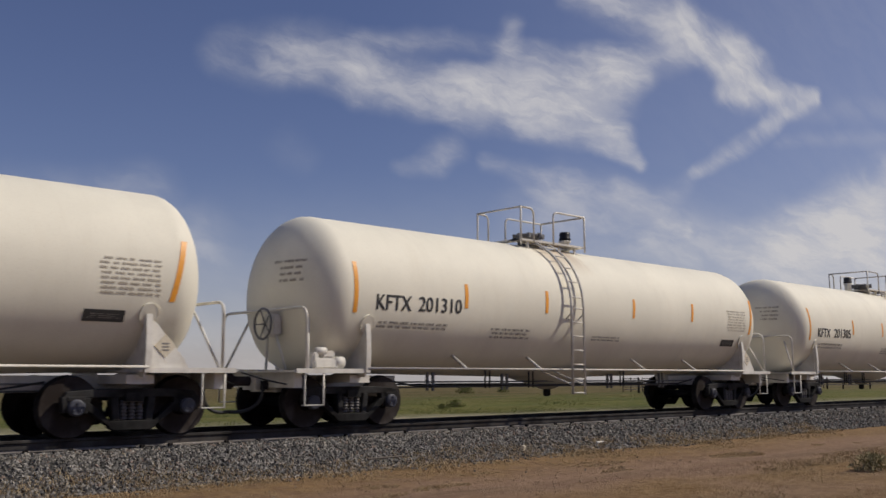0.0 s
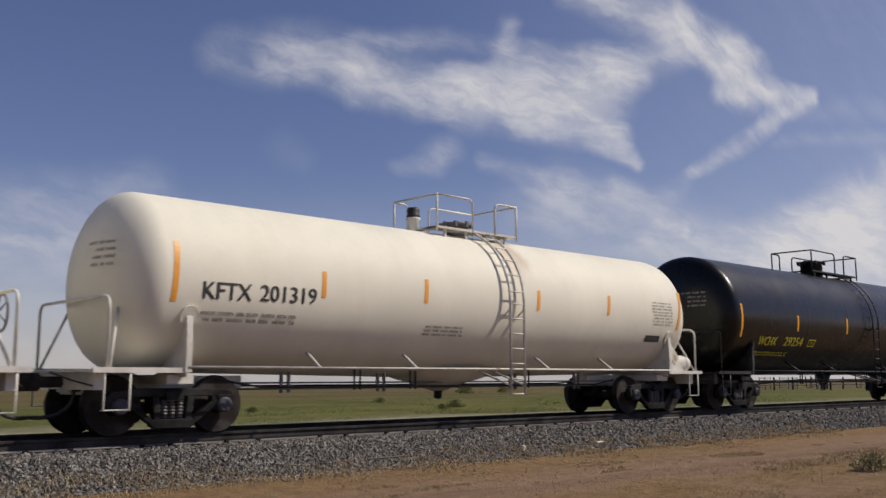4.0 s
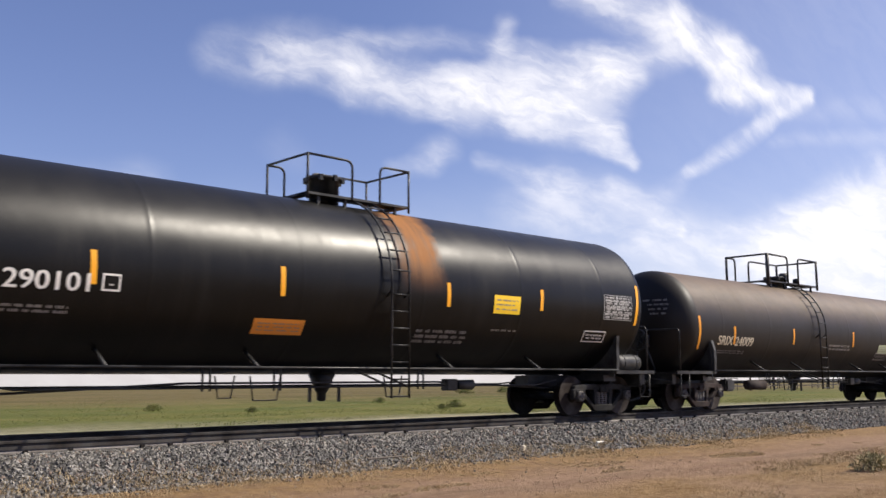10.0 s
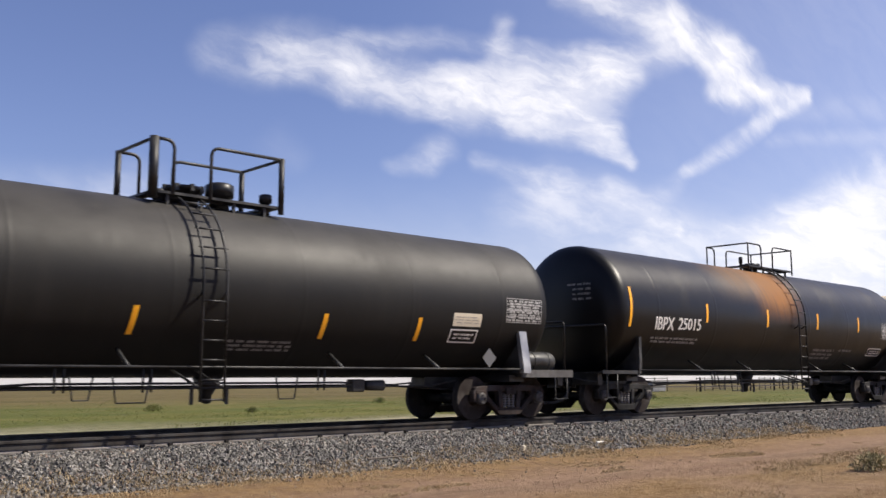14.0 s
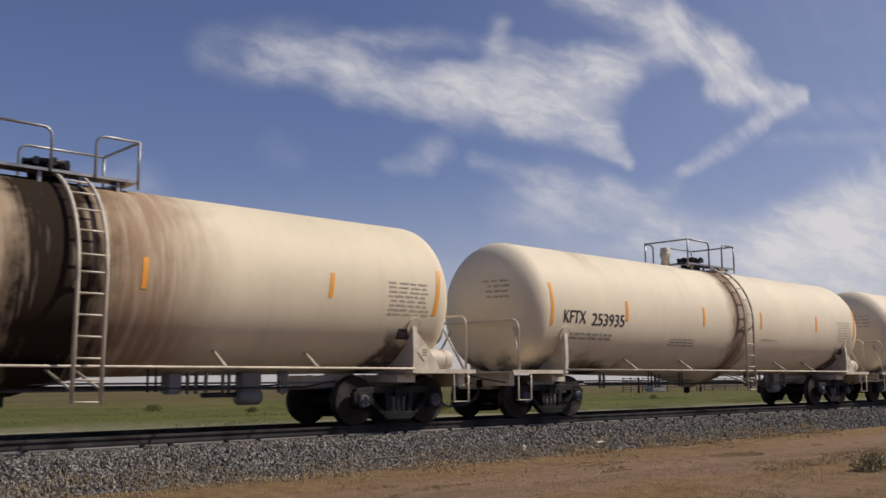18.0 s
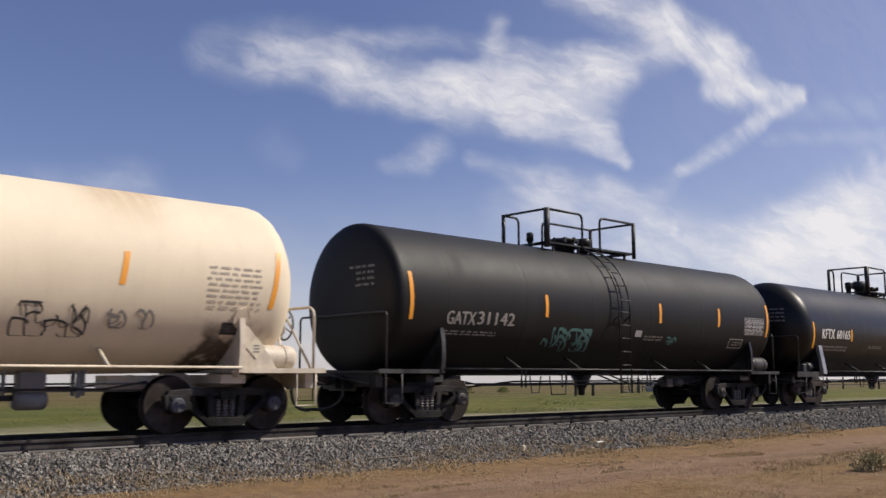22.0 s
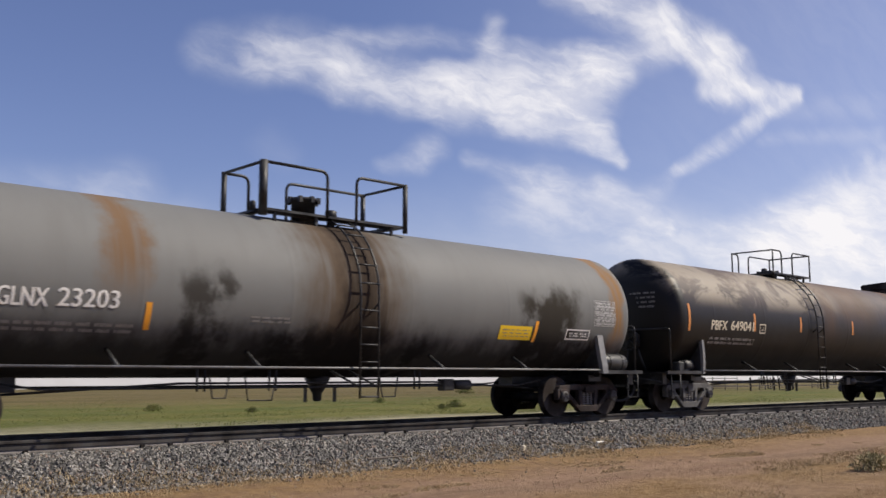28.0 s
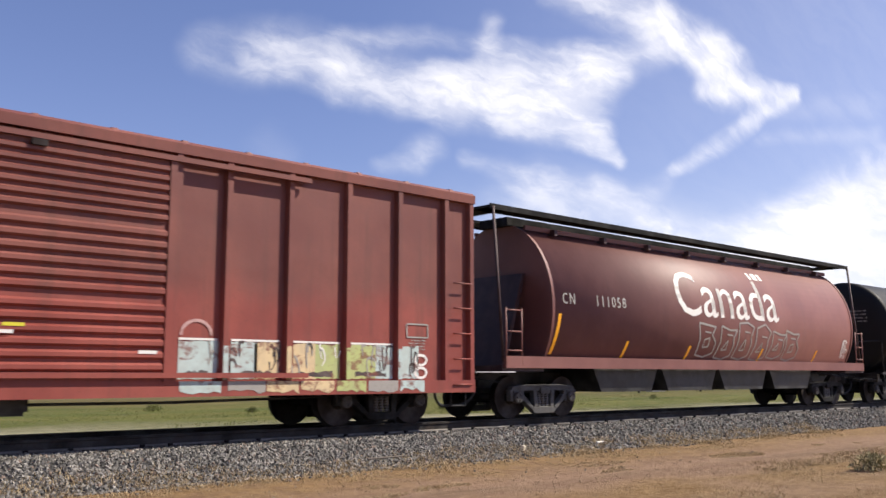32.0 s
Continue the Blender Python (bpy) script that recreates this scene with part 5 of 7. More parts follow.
GEOMETRY['E'] = dict(x=69.41, R=1.69, zb=0.95, half=7.96, tk=7.15, ladder=0.38, deck=(-1.63, 1.73, 5.06),
    stripes=[(-7.99, 0.26, -7.89, -0.67), (-4.76, 0.06, -4.72, -0.41), (-1.48, 0.1, -1.44, -0.39), (1.86, 0.06, 1.91, -0.39), (4.74, 0.1, 4.77, -0.35), (8.0, 0.31, 8.05, -0.59)],
    text=[('WCHX', -6.85, -0.89, 1.02, 0.27), ('29254', -5.37, -0.88, 1.11, 0.28)],
    marks=[('l2', -6.9, -1.26, -4.86, -1.07), ('d', 6.5, -0.43, 7.66, 0.11), ('o', 4.87, -1.24, 6.02, -0.83), ('o', -3.89, -0.87, -3.44, -0.64), ('l1', 2.68, -0.98, 4.44, -0.83)])
GEOMETRY['F'] = dict(x=87.71, R=1.56, zb=0.91, half=7.93, tk=7.09, ladder=-0.39, deck=(-1.28, 1.65, 4.78),
    stripes=[],
    text=[('UTLX', -6.69, -0.6, 0.77, 0.27), ('645526', -5.76, -0.59, 1.47, 0.26)],
    marks=[('l1', -6.74, -0.18, -5.72, -0.12), ('l2', -6.64, -0.96, -4.8, -0.81), ('d', 6.97, -0.58, 8.22, -0.12), ('o', 5.99, -0.76, 6.65, -0.49), ('l2', 1.22, -1.09, 2.89, -0.9), ('p', 1.82, -0.69, 2.29, -0.56)])
GEOMETRY['G'] = dict(x=106.88, R=1.66, zb=0.95, half=8.14, tk=7.6, ladder=0.68, deck=(-0.69, 1.79, 5.06),
    stripes=[(-8.15, 0.36, -8.08, -0.58), (-5.04, 0.13, -5.01, -0.37), (-1.8, 0.14, -1.78, -0.36), (2.02, 0.12, 2.04, -0.35), (4.77, 0.15, 4.77, -0.3), (8.25, 0.47, 8.17, -0.5)],
    text=[('CRDX', -7.27, -0.5, 0.85, 0.27), ('290101', -6.27, -0.49, 1.2, 0.27)],
    marks=[('l2', -7.14, -0.85, -5.27, -0.7), ('o', -4.88, -0.46, -4.6, -0.2), ('O', -2.23, -1.06, -1.22, -0.76), ('Y', 3.3, -0.42, 4.09, -0.04), ('d', 6.94, -0.37, 7.99, 0.15), ('l3', 1.34, -1.15, 2.73, -0.8), ('o', 6.36, -0.97, 7.15, -0.68), ('l1', 3.32, -0.81, 4.11, -0.74)])
GEOMETRY['H'] = dict(x=125.73, R=1.46, zb=0.87, half=7.59, tk=6.99, ladder=-0.84, deck=(-2.45, 0.8, 4.67),
    stripes=[(-7.62, 0.16, -7.5, -0.73), (-5.84, -0.06, -5.76, -0.56), (-2.46, -0.01, -2.38, -0.48), (1.6, 0.02, 1.67, -0.47), (5.38, 0.02, 5.45, -0.44), (7.72, 0.47, 7.62, -0.38)],
    text=[('SRIX', -6.61, -0.59, 0.75, 0.26), ('24009', -5.73, -0.6, 0.95, 0.26)],
    marks=[('l2', -6.59, -0.85, -5.08, -0.72), ('p', 5.38, -0.56, 6.65, -0.13), ('g', 3.68, -0.66, 4.56, -0.36), ('o', 3.58, -0.93, 4.51, -0.66), ('l2', -0.05, -0.63, 1.51, -0.4)])
GEOMETRY['I'] = dict(x=144.03, R=1.5, zb=0.89, half=7.26, tk=6.82, ladder=-0.59, deck=(-1.28, 1.19, 4.83),
    stripes=[(-7.16, -0.2, -7.2, -1.07), (-4.03, -0.44, -4.04, -0.88), (-1.8, -0.41, -1.84, -0.89), (1.71, -0.38, 1.68, -0.86), (3.92, -0.36, 3.9, -0.84)],
    text=[('KFTX', -6.64, -0.57, 0.96, 0.28), ('60414', -5.41, -0.58, 1.03, 0.27)],
    marks=[('l2', -6.59, -0.92, -4.39, -0.7), ('c', 4.78, -0.49, 5.56, -0.22), ('o', 4.76, -0.85, 5.52, -0.55), ('d', 6.29, -0.33, 7.37, 0.13), ('l3', -0.14, -1.17, 1.16, -0.91)])
GEOMETRY['J'] = dict(x=162.27, R=1.62, zb=0.93, half=7.8, tk=7.29, ladder=0.58, deck=(-0.52, 2.17, 4.9),
    stripes=[(-7.74, 0.51, -7.77, -0.46), (-4.4, 0.25, -4.42, -0.24), (-1.21, 0.25, -1.24, -0.25), (1.87, 0.26, 1.82, -0.21), (4.75, 0.26, 4.69, -0.21), (7.98, 0.55, 7.74, -0.32)],
    text=[('IBPX', -6.72, -0.5, 0.79, 0.32), ('25015', -5.73, -0.47, 1.02, 0.3)],
    marks=[('l2', -6.8, -0.86, -4.71, -0.66), ('d', 6.52, -0.36, 7.6, 0.11), ('l3', 1.85, -1.23, 3.32, -0.8), ('l1', 3.62, -0.92, 4.51, -0.79), ('o', 5.77, -1.03, 6.75, -0.73)])
GEOMETRY['K'] = dict(x=180.64, R=1.55, zb=0.88, half=7.53, tk=7.05, ladder=0.72, deck=(-0.66, 1.79, 4.69),
    stripes=[(-7.5, 0.53, -7.5, -0.4), (-4.5, 0.27, -4.5, -0.2), (-1.54, 0.32, -1.57, -0.2), (1.60, 0.29, 1.57, -0.2), (5.1, 0.31, 5.03, -0.14), (7.68, 0.55, 7.51, -0.36)],
    text=[('KFTX', -6.95, -0.36, 0.83, 0.28), ('200802', -5.92, -0.35, 1.3, 0.28)],
    marks=[('l2', -6.94, -0.73, -5.07, -0.53), ('l3', -2.48, -0.8, -1.28, -0.58), ('d', 6.32, -0.4, 7.39, 0.27), ('p', 6.7, -0.86, 7.12, -0.64)])
GEOMETRY['L'] = dict(x=199.15, R=1.55, zb=0.88, half=7.53, tk=7.0, ladder=0.66, deck=(-0.75, 1.68, 4.69),
    stripes=[(-7.51, 0.55, -7.5, -0.41), (-4.78, 0.27, -4.78, -0.22), (-1.41, 0.28, -1.42, -0.21), (1.58, 0.28, 1.55, -0.2), (4.97, 0.31, 4.91, -0.16), (7.71, 0.61, 7.51, -0.37)],
    text=[('KFTX', -7.11, -0.33, 0.77, 0.28), ('253935', -6.11, -0.36, 1.22, 0.28)],
    marks=[('l2', -7.06, -0.73, -5.24, -0.52), ('l3', -2.88, -0.8, -1.71, -0.56), ('d', 6.35, -0.45, 7.37, 0.22), ('p', 6.7, -0.88, 7.12, -0.66), ('l1', 1.65, -0.53, 2.6, -0.46)])
GEOMETRY['M'] = dict(x=217.63, R=1.545, zb=0.88, half=7.54, tk=7.03, ladder=0.7, deck=(-0.68, 1.7, 4.72),
    stripes=[(-7.52, 0.58, -7.52, -0.39), (-4.75, 0.24, -4.74, -0.22), (-1.22, 0.28, -1.24, -0.18), (1.6, 0.32, 1.56, -0.15), (5.02, 0.36, 4.94, -0.15), (7.72, 0.6, 7.54, -0.4)],
    text=[('KFTX', -7.09, -0.35, 0.75, 0.27), ('253934', -6.09, -0.36, 1.21, 0.27)],
    marks=[('l2', -7.05, -0.72, -5.27, -0.52), ('l3', -2.9, -0.78, -1.72, -0.58), ('d', 6.32, -0.46, 7.39, 0.28), ('p', 6.7, -0.88, 7.12, -0.66), ('l1', 1.62, -0.54, 2.47, -0.5)])
GEOMETRY['N'] = dict(x=235.0, R=1.53, zb=0.93, half=6.73, tk=5.87, ladder=-0.18, deck=(-1.82, 1.59, 4.83),
    stripes=[(-6.73, 0.46, -6.69, -0.47), (-2.81, 0.22, -2.8, -0.27), (1.49, 0.25, 1.48, -0.24), (4.22, 0.25, 4.19, -0.23), (6.84, 0.49, 6.76, -0.45)],
    text=[('GATX', -5.76, -0.53, 0.79, 0.27), ('31142', -4.9, -0.51, 1.08, 0.27)],
    marks=[('l2', -5.78, -0.76, -4.26, -0.64), ('d', 5.53, -0.38, 6.58, 0.04), ('o', 4.86, -0.82, 5.56, -0.54), ('l2', 0.83, -0.71, 1.73, -0.55), ('p', 0.52, -0.61, 0.78, -0.45)])
GEOMETRY['O'] = dict(x=252.06, R=1.5, zb=0.89, half=7.34, tk=6.89, ladder=0.52, deck=(-1.36, 1.17, 4.82),
    stripes=[(-7.36, 0.19, -7.27, -0.63), (-4.7, 0.03, -4.66, -0.36), (-1.51, -0.04, -1.45, -0.45), (1.87, 0.01, 1.92, -0.41), (4.69, 0.06, 4.72, -0.34), (7.36, 0.29, 7.38, -0.47)],
    text=[('KFTX', -6.78, -0.31, 0.85, 0.3), ('60165', -5.78, -0.3, 0.96, 0.28)],
    marks=[('l2', -6.72, -0.72, -4.89, -0.51), ('d', 6.22, -0.23, 7.18, 0.31), ('p', 5.79, -0.52, 6.51, -0.35), ('o', 5.83, -0.73, 6.57, -0.54), ('l2', -3.29, -0.58, -2.28, -0.47), ('l1', -1.96, -0.51, -1.55, -0.46), ('l2', -0.9, -0.57, -0.21, -0.5)])
GEOMETRY['Q'] = dict(x=288.84, R=1.48, zb=0.89, half=7.99, tk=7.14, ladder=0.2, deck=(-1.54, 1.8, 4.76),
    stripes=[(-7.88, -0.27, -7.85, -1.14), (-3.95, -0.33, -3.93, -0.78), (4.95, -0.27, 4.92, -0.75)],
    text=[('GLNX', -6.18, -0.48, 0.7, 0.27), ('23203', -5.34, -0.46, 0.9, 0.27)],
    marks=[('l2', -6.22, -0.87, -4.08, -0.67), ('Y', 3.82, -0.71, 4.81, -0.4), ('d', 6.91, -0.28, 7.68, 0.26), ('o', 5.96, -0.66, 6.79, -0.41), ('l2', -2.17, -0.58, -1.35, -0.45)])
GEOMETRY['R'] = dict(x=307.47, R=1.57, zb=0.92, half=7.95, tk=7.22, ladder=-0.89, deck=(-1.77, 0.65, 4.83),
    stripes=[(-7.94, 0.29, -7.9, -0.41), (-4.63, 0.16, -4.6, -0.33), (-1.9, 0.17, -1.89, -0.27), (1.66, 0.19, 1.65, -0.25), (4.9, 0.24, 4.88, -0.28), (8.07, 0.53, 7.94, -0.4)],
    text=[('PBFX', -6.86, -0.35, 0.77, 0.25), ('649041', -5.88, -0.34, 1.2, 0.26)],
    marks=[('l2', -6.9, -0.76, -4.51, -0.52), ('o', -4.34, -0.38, -4.01, -0.11), ('d', 6.82, -0.33, 7.75, 0.2), ('l2', 4.73, -0.97, 5.95, -0.68), ('o', 5.88, -0.95, 6.7, -0.65)])


# ---- train: how each tank car looks ----
WHITE = (0.80, 0.76, 0.635)
CREAM = (0.75, 0.65, 0.475)
SOOT = (0.030, 0.021, 0.015)
TAR = (0.006, 0.0055, 0.005)
RUST = (0.27, 0.125, 0.050)


def black_style(name, tone, rough, label, **more):
    grime = more.pop("grime", (0.035, 0.030, 0.026))
    dust = more.pop("dust", None)
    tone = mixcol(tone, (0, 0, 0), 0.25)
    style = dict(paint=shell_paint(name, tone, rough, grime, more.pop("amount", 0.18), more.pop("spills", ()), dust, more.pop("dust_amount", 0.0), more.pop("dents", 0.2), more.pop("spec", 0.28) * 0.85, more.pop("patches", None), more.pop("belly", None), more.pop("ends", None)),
                 iron=black_iron, ink=ink_white, small_ink=ink_faded, data_ink=ink_panel, panel=ink_panel, tape=yellow_tape, head=0.5, blunt=2.4, brake=1, truck_mat=truck_dark, label=label, valves=((0.5, 0.25, 0.1, 0.3, black_iron),))
    style.update(more)
    return style


def white_style(name, tone, label, iron, **more):
    style = dict(paint=shell_paint(name, tone, 0.58, (0.36, 0.27, 0.18), more.pop("amount", 0.18), more.pop("spills", ()), dents=0.06, spec=0.3),
                 iron=iron, rail_mat=more.pop("rail_mat", galvanised), ink=ink_black, small_ink=ink_grey, data_ink=ink_faint, head_ink=ink_faint, panel=ink_black, bolster_mat=iron, wheel_mat=grey_iron, outlet=0.05, vent=cream_iron, tape=orange_tape,
                 head=0.74, rings=0, brake=1, braced=True, truck_mat=truck_dark, cap=cap_blue, under_mat=black_iron, sump=True, data_fill=0.5, label=label,
                 deck_mat=galvanised, dome_mat=grey_iron, valves=((0.62, 0.3, 0.08, 0.3, grey_iron),))
    style.update(more)
    return style


white_plain = white_style("tank_white", WHITE, "white tank car with black lettering and orange reflector strips", white_iron, amount=0.08, spills=((1.2, 0.5, (0.44, 0.32, 0.22), 0.6, 3.1),), rail_mat=white_iron, deck_mat=white_iron, vent=black_iron)
white_front = white_style("tank_white_stained", WHITE, "white tank car with black lettering and brown stain beside its manway", white_iron, amount=0.08, spills=((-0.2, 0.75, (0.40, 0.28, 0.19), 0.8, 3.55), (-0.9, 0.35, (0.46, 0.34, 0.24), 0.5, 3.3)), rail_mat=white_iron, deck_mat=white_iron, vent=black_iron, brake=-1, air=-1)
STYLE = {
    "A": dict(white_front),
    "B": dict(white_front, manway=0.45),
    "C": dict(white_plain),
    "D": dict(white_plain),
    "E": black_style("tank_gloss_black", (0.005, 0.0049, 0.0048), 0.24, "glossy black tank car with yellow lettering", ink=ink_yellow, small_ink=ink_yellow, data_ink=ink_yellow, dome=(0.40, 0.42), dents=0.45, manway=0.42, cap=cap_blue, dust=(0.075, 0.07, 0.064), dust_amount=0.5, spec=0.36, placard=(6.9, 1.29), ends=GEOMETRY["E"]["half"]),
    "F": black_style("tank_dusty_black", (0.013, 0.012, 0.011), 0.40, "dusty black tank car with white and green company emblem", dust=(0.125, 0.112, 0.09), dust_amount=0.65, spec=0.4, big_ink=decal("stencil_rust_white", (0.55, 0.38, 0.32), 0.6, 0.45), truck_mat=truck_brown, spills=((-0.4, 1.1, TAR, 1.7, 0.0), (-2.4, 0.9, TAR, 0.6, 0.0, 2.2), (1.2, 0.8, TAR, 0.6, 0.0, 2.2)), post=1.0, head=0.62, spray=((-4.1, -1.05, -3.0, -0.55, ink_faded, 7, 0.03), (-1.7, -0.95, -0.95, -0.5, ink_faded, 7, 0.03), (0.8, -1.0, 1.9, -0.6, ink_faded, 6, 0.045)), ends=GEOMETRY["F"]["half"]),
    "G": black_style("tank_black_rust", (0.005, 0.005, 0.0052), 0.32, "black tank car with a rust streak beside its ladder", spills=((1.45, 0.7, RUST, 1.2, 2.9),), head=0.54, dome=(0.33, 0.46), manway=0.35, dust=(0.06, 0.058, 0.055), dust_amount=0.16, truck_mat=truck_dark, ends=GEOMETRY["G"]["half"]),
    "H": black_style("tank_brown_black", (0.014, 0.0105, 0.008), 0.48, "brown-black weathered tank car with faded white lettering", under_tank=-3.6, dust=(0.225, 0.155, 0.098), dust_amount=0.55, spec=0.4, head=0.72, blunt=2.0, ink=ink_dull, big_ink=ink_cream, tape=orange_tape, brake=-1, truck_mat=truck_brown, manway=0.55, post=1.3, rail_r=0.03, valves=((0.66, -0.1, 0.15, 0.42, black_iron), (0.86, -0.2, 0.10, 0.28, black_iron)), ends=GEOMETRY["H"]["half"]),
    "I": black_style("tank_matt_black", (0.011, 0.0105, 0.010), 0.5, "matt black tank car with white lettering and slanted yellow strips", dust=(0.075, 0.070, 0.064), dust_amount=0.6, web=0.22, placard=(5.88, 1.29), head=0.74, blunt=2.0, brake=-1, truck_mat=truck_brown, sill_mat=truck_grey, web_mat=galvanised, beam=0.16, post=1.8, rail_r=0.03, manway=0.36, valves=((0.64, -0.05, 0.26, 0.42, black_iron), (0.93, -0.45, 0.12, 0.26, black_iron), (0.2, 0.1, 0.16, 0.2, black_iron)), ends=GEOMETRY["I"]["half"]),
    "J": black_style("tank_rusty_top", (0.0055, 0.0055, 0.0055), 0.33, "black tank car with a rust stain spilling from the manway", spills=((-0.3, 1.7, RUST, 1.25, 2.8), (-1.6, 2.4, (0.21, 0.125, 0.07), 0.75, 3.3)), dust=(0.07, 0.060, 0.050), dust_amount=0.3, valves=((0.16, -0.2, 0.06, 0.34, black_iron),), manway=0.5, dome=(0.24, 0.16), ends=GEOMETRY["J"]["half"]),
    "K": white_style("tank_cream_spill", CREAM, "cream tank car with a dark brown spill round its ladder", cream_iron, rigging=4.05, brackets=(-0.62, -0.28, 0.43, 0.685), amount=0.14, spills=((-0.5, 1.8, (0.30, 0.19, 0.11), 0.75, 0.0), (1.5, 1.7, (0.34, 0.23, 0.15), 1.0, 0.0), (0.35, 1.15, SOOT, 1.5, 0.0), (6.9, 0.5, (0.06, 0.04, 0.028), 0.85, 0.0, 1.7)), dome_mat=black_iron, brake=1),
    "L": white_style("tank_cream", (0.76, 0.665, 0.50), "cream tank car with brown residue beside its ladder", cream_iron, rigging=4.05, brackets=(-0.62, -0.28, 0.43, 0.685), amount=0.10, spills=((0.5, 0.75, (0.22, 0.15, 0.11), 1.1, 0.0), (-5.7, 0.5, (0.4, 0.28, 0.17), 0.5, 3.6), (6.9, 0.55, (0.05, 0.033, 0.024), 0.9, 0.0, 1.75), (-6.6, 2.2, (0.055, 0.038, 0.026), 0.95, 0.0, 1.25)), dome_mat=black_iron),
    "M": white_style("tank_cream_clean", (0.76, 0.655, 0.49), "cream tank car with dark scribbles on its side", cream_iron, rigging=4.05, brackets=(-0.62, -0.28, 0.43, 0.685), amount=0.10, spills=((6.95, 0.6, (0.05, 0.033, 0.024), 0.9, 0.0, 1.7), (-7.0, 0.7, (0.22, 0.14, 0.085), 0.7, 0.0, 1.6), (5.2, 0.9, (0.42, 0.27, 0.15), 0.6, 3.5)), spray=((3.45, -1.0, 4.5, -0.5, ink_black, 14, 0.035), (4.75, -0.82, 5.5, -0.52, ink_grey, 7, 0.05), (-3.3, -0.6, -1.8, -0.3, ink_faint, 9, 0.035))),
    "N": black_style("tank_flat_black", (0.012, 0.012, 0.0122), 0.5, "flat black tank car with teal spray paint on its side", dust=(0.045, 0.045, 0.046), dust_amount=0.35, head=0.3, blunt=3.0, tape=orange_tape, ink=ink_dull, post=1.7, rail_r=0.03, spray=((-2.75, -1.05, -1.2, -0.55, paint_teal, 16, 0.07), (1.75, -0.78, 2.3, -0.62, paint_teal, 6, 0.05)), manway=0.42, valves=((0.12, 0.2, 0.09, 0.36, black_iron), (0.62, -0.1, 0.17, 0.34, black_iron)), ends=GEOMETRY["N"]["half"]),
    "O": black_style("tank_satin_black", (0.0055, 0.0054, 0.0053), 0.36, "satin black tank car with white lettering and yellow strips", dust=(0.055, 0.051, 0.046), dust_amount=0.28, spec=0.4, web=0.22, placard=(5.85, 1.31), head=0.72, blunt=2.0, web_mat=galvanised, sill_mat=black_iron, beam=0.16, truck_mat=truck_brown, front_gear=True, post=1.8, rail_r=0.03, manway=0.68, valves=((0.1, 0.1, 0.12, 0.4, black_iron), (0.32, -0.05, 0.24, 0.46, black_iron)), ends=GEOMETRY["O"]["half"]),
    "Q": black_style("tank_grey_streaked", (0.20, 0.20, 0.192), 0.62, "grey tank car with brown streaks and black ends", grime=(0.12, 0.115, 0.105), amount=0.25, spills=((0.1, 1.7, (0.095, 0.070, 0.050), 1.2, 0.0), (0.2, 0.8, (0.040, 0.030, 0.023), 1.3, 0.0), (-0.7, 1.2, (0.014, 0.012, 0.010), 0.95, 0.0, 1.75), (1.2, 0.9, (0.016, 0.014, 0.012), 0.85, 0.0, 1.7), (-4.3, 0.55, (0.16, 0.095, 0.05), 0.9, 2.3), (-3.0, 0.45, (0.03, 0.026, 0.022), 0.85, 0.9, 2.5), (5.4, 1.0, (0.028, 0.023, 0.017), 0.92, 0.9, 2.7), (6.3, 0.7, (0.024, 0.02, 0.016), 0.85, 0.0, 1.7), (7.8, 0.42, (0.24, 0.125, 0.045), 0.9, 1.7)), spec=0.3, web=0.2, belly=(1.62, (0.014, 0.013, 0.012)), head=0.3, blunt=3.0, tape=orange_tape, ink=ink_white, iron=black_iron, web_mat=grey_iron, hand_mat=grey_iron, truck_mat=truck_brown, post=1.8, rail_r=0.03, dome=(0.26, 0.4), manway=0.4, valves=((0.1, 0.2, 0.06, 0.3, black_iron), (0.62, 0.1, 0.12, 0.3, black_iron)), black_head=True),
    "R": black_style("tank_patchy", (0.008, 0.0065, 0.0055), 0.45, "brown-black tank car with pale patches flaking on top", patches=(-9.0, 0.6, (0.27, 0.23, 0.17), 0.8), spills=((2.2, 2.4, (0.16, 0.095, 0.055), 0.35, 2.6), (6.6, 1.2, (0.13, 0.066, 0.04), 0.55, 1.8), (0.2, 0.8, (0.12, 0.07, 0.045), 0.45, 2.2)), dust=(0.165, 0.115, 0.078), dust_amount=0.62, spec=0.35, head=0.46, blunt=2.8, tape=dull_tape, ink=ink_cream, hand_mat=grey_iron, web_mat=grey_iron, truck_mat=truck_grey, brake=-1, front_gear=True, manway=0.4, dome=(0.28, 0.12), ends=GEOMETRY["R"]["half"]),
}
GEOMETRY["A"] = dict(GEOMETRY["B"], x=-0.19, text=[])
GEOMETRY["U"] = dict(GEOMETRY["G"], x=362.2, text=[], marks=[])
STYLE["U"] = dict(STYLE["N"], spray=(), label="dark tank car at the end of the visible train")


# ---- train: box car ----
def corrugated(bm, x0, x1, z0, z1, y, count, depth, out):
    """Horizontal pressed ribs on a wall that faces along y."""
    h = (z1 - z0) / count
    pts = []
    for k in range(count):
        z = z0 + k * h
        pts += [(y, z), (y + out * depth, z + h * 0.22), (y + out * depth, z + h * 0.55), (y, z + h * 0.77)]
    pts.append((y, z1))
    prev = None
    for yy, z in pts:
        a, b = bm.verts.new((x0, yy, z)), bm.verts.new((x1, yy, z))
        if prev:
            bm.faces.new((prev[0], prev[1], b, a) if out < 0 else (prev[1], prev[0], a, b))
        prev = (a, b)


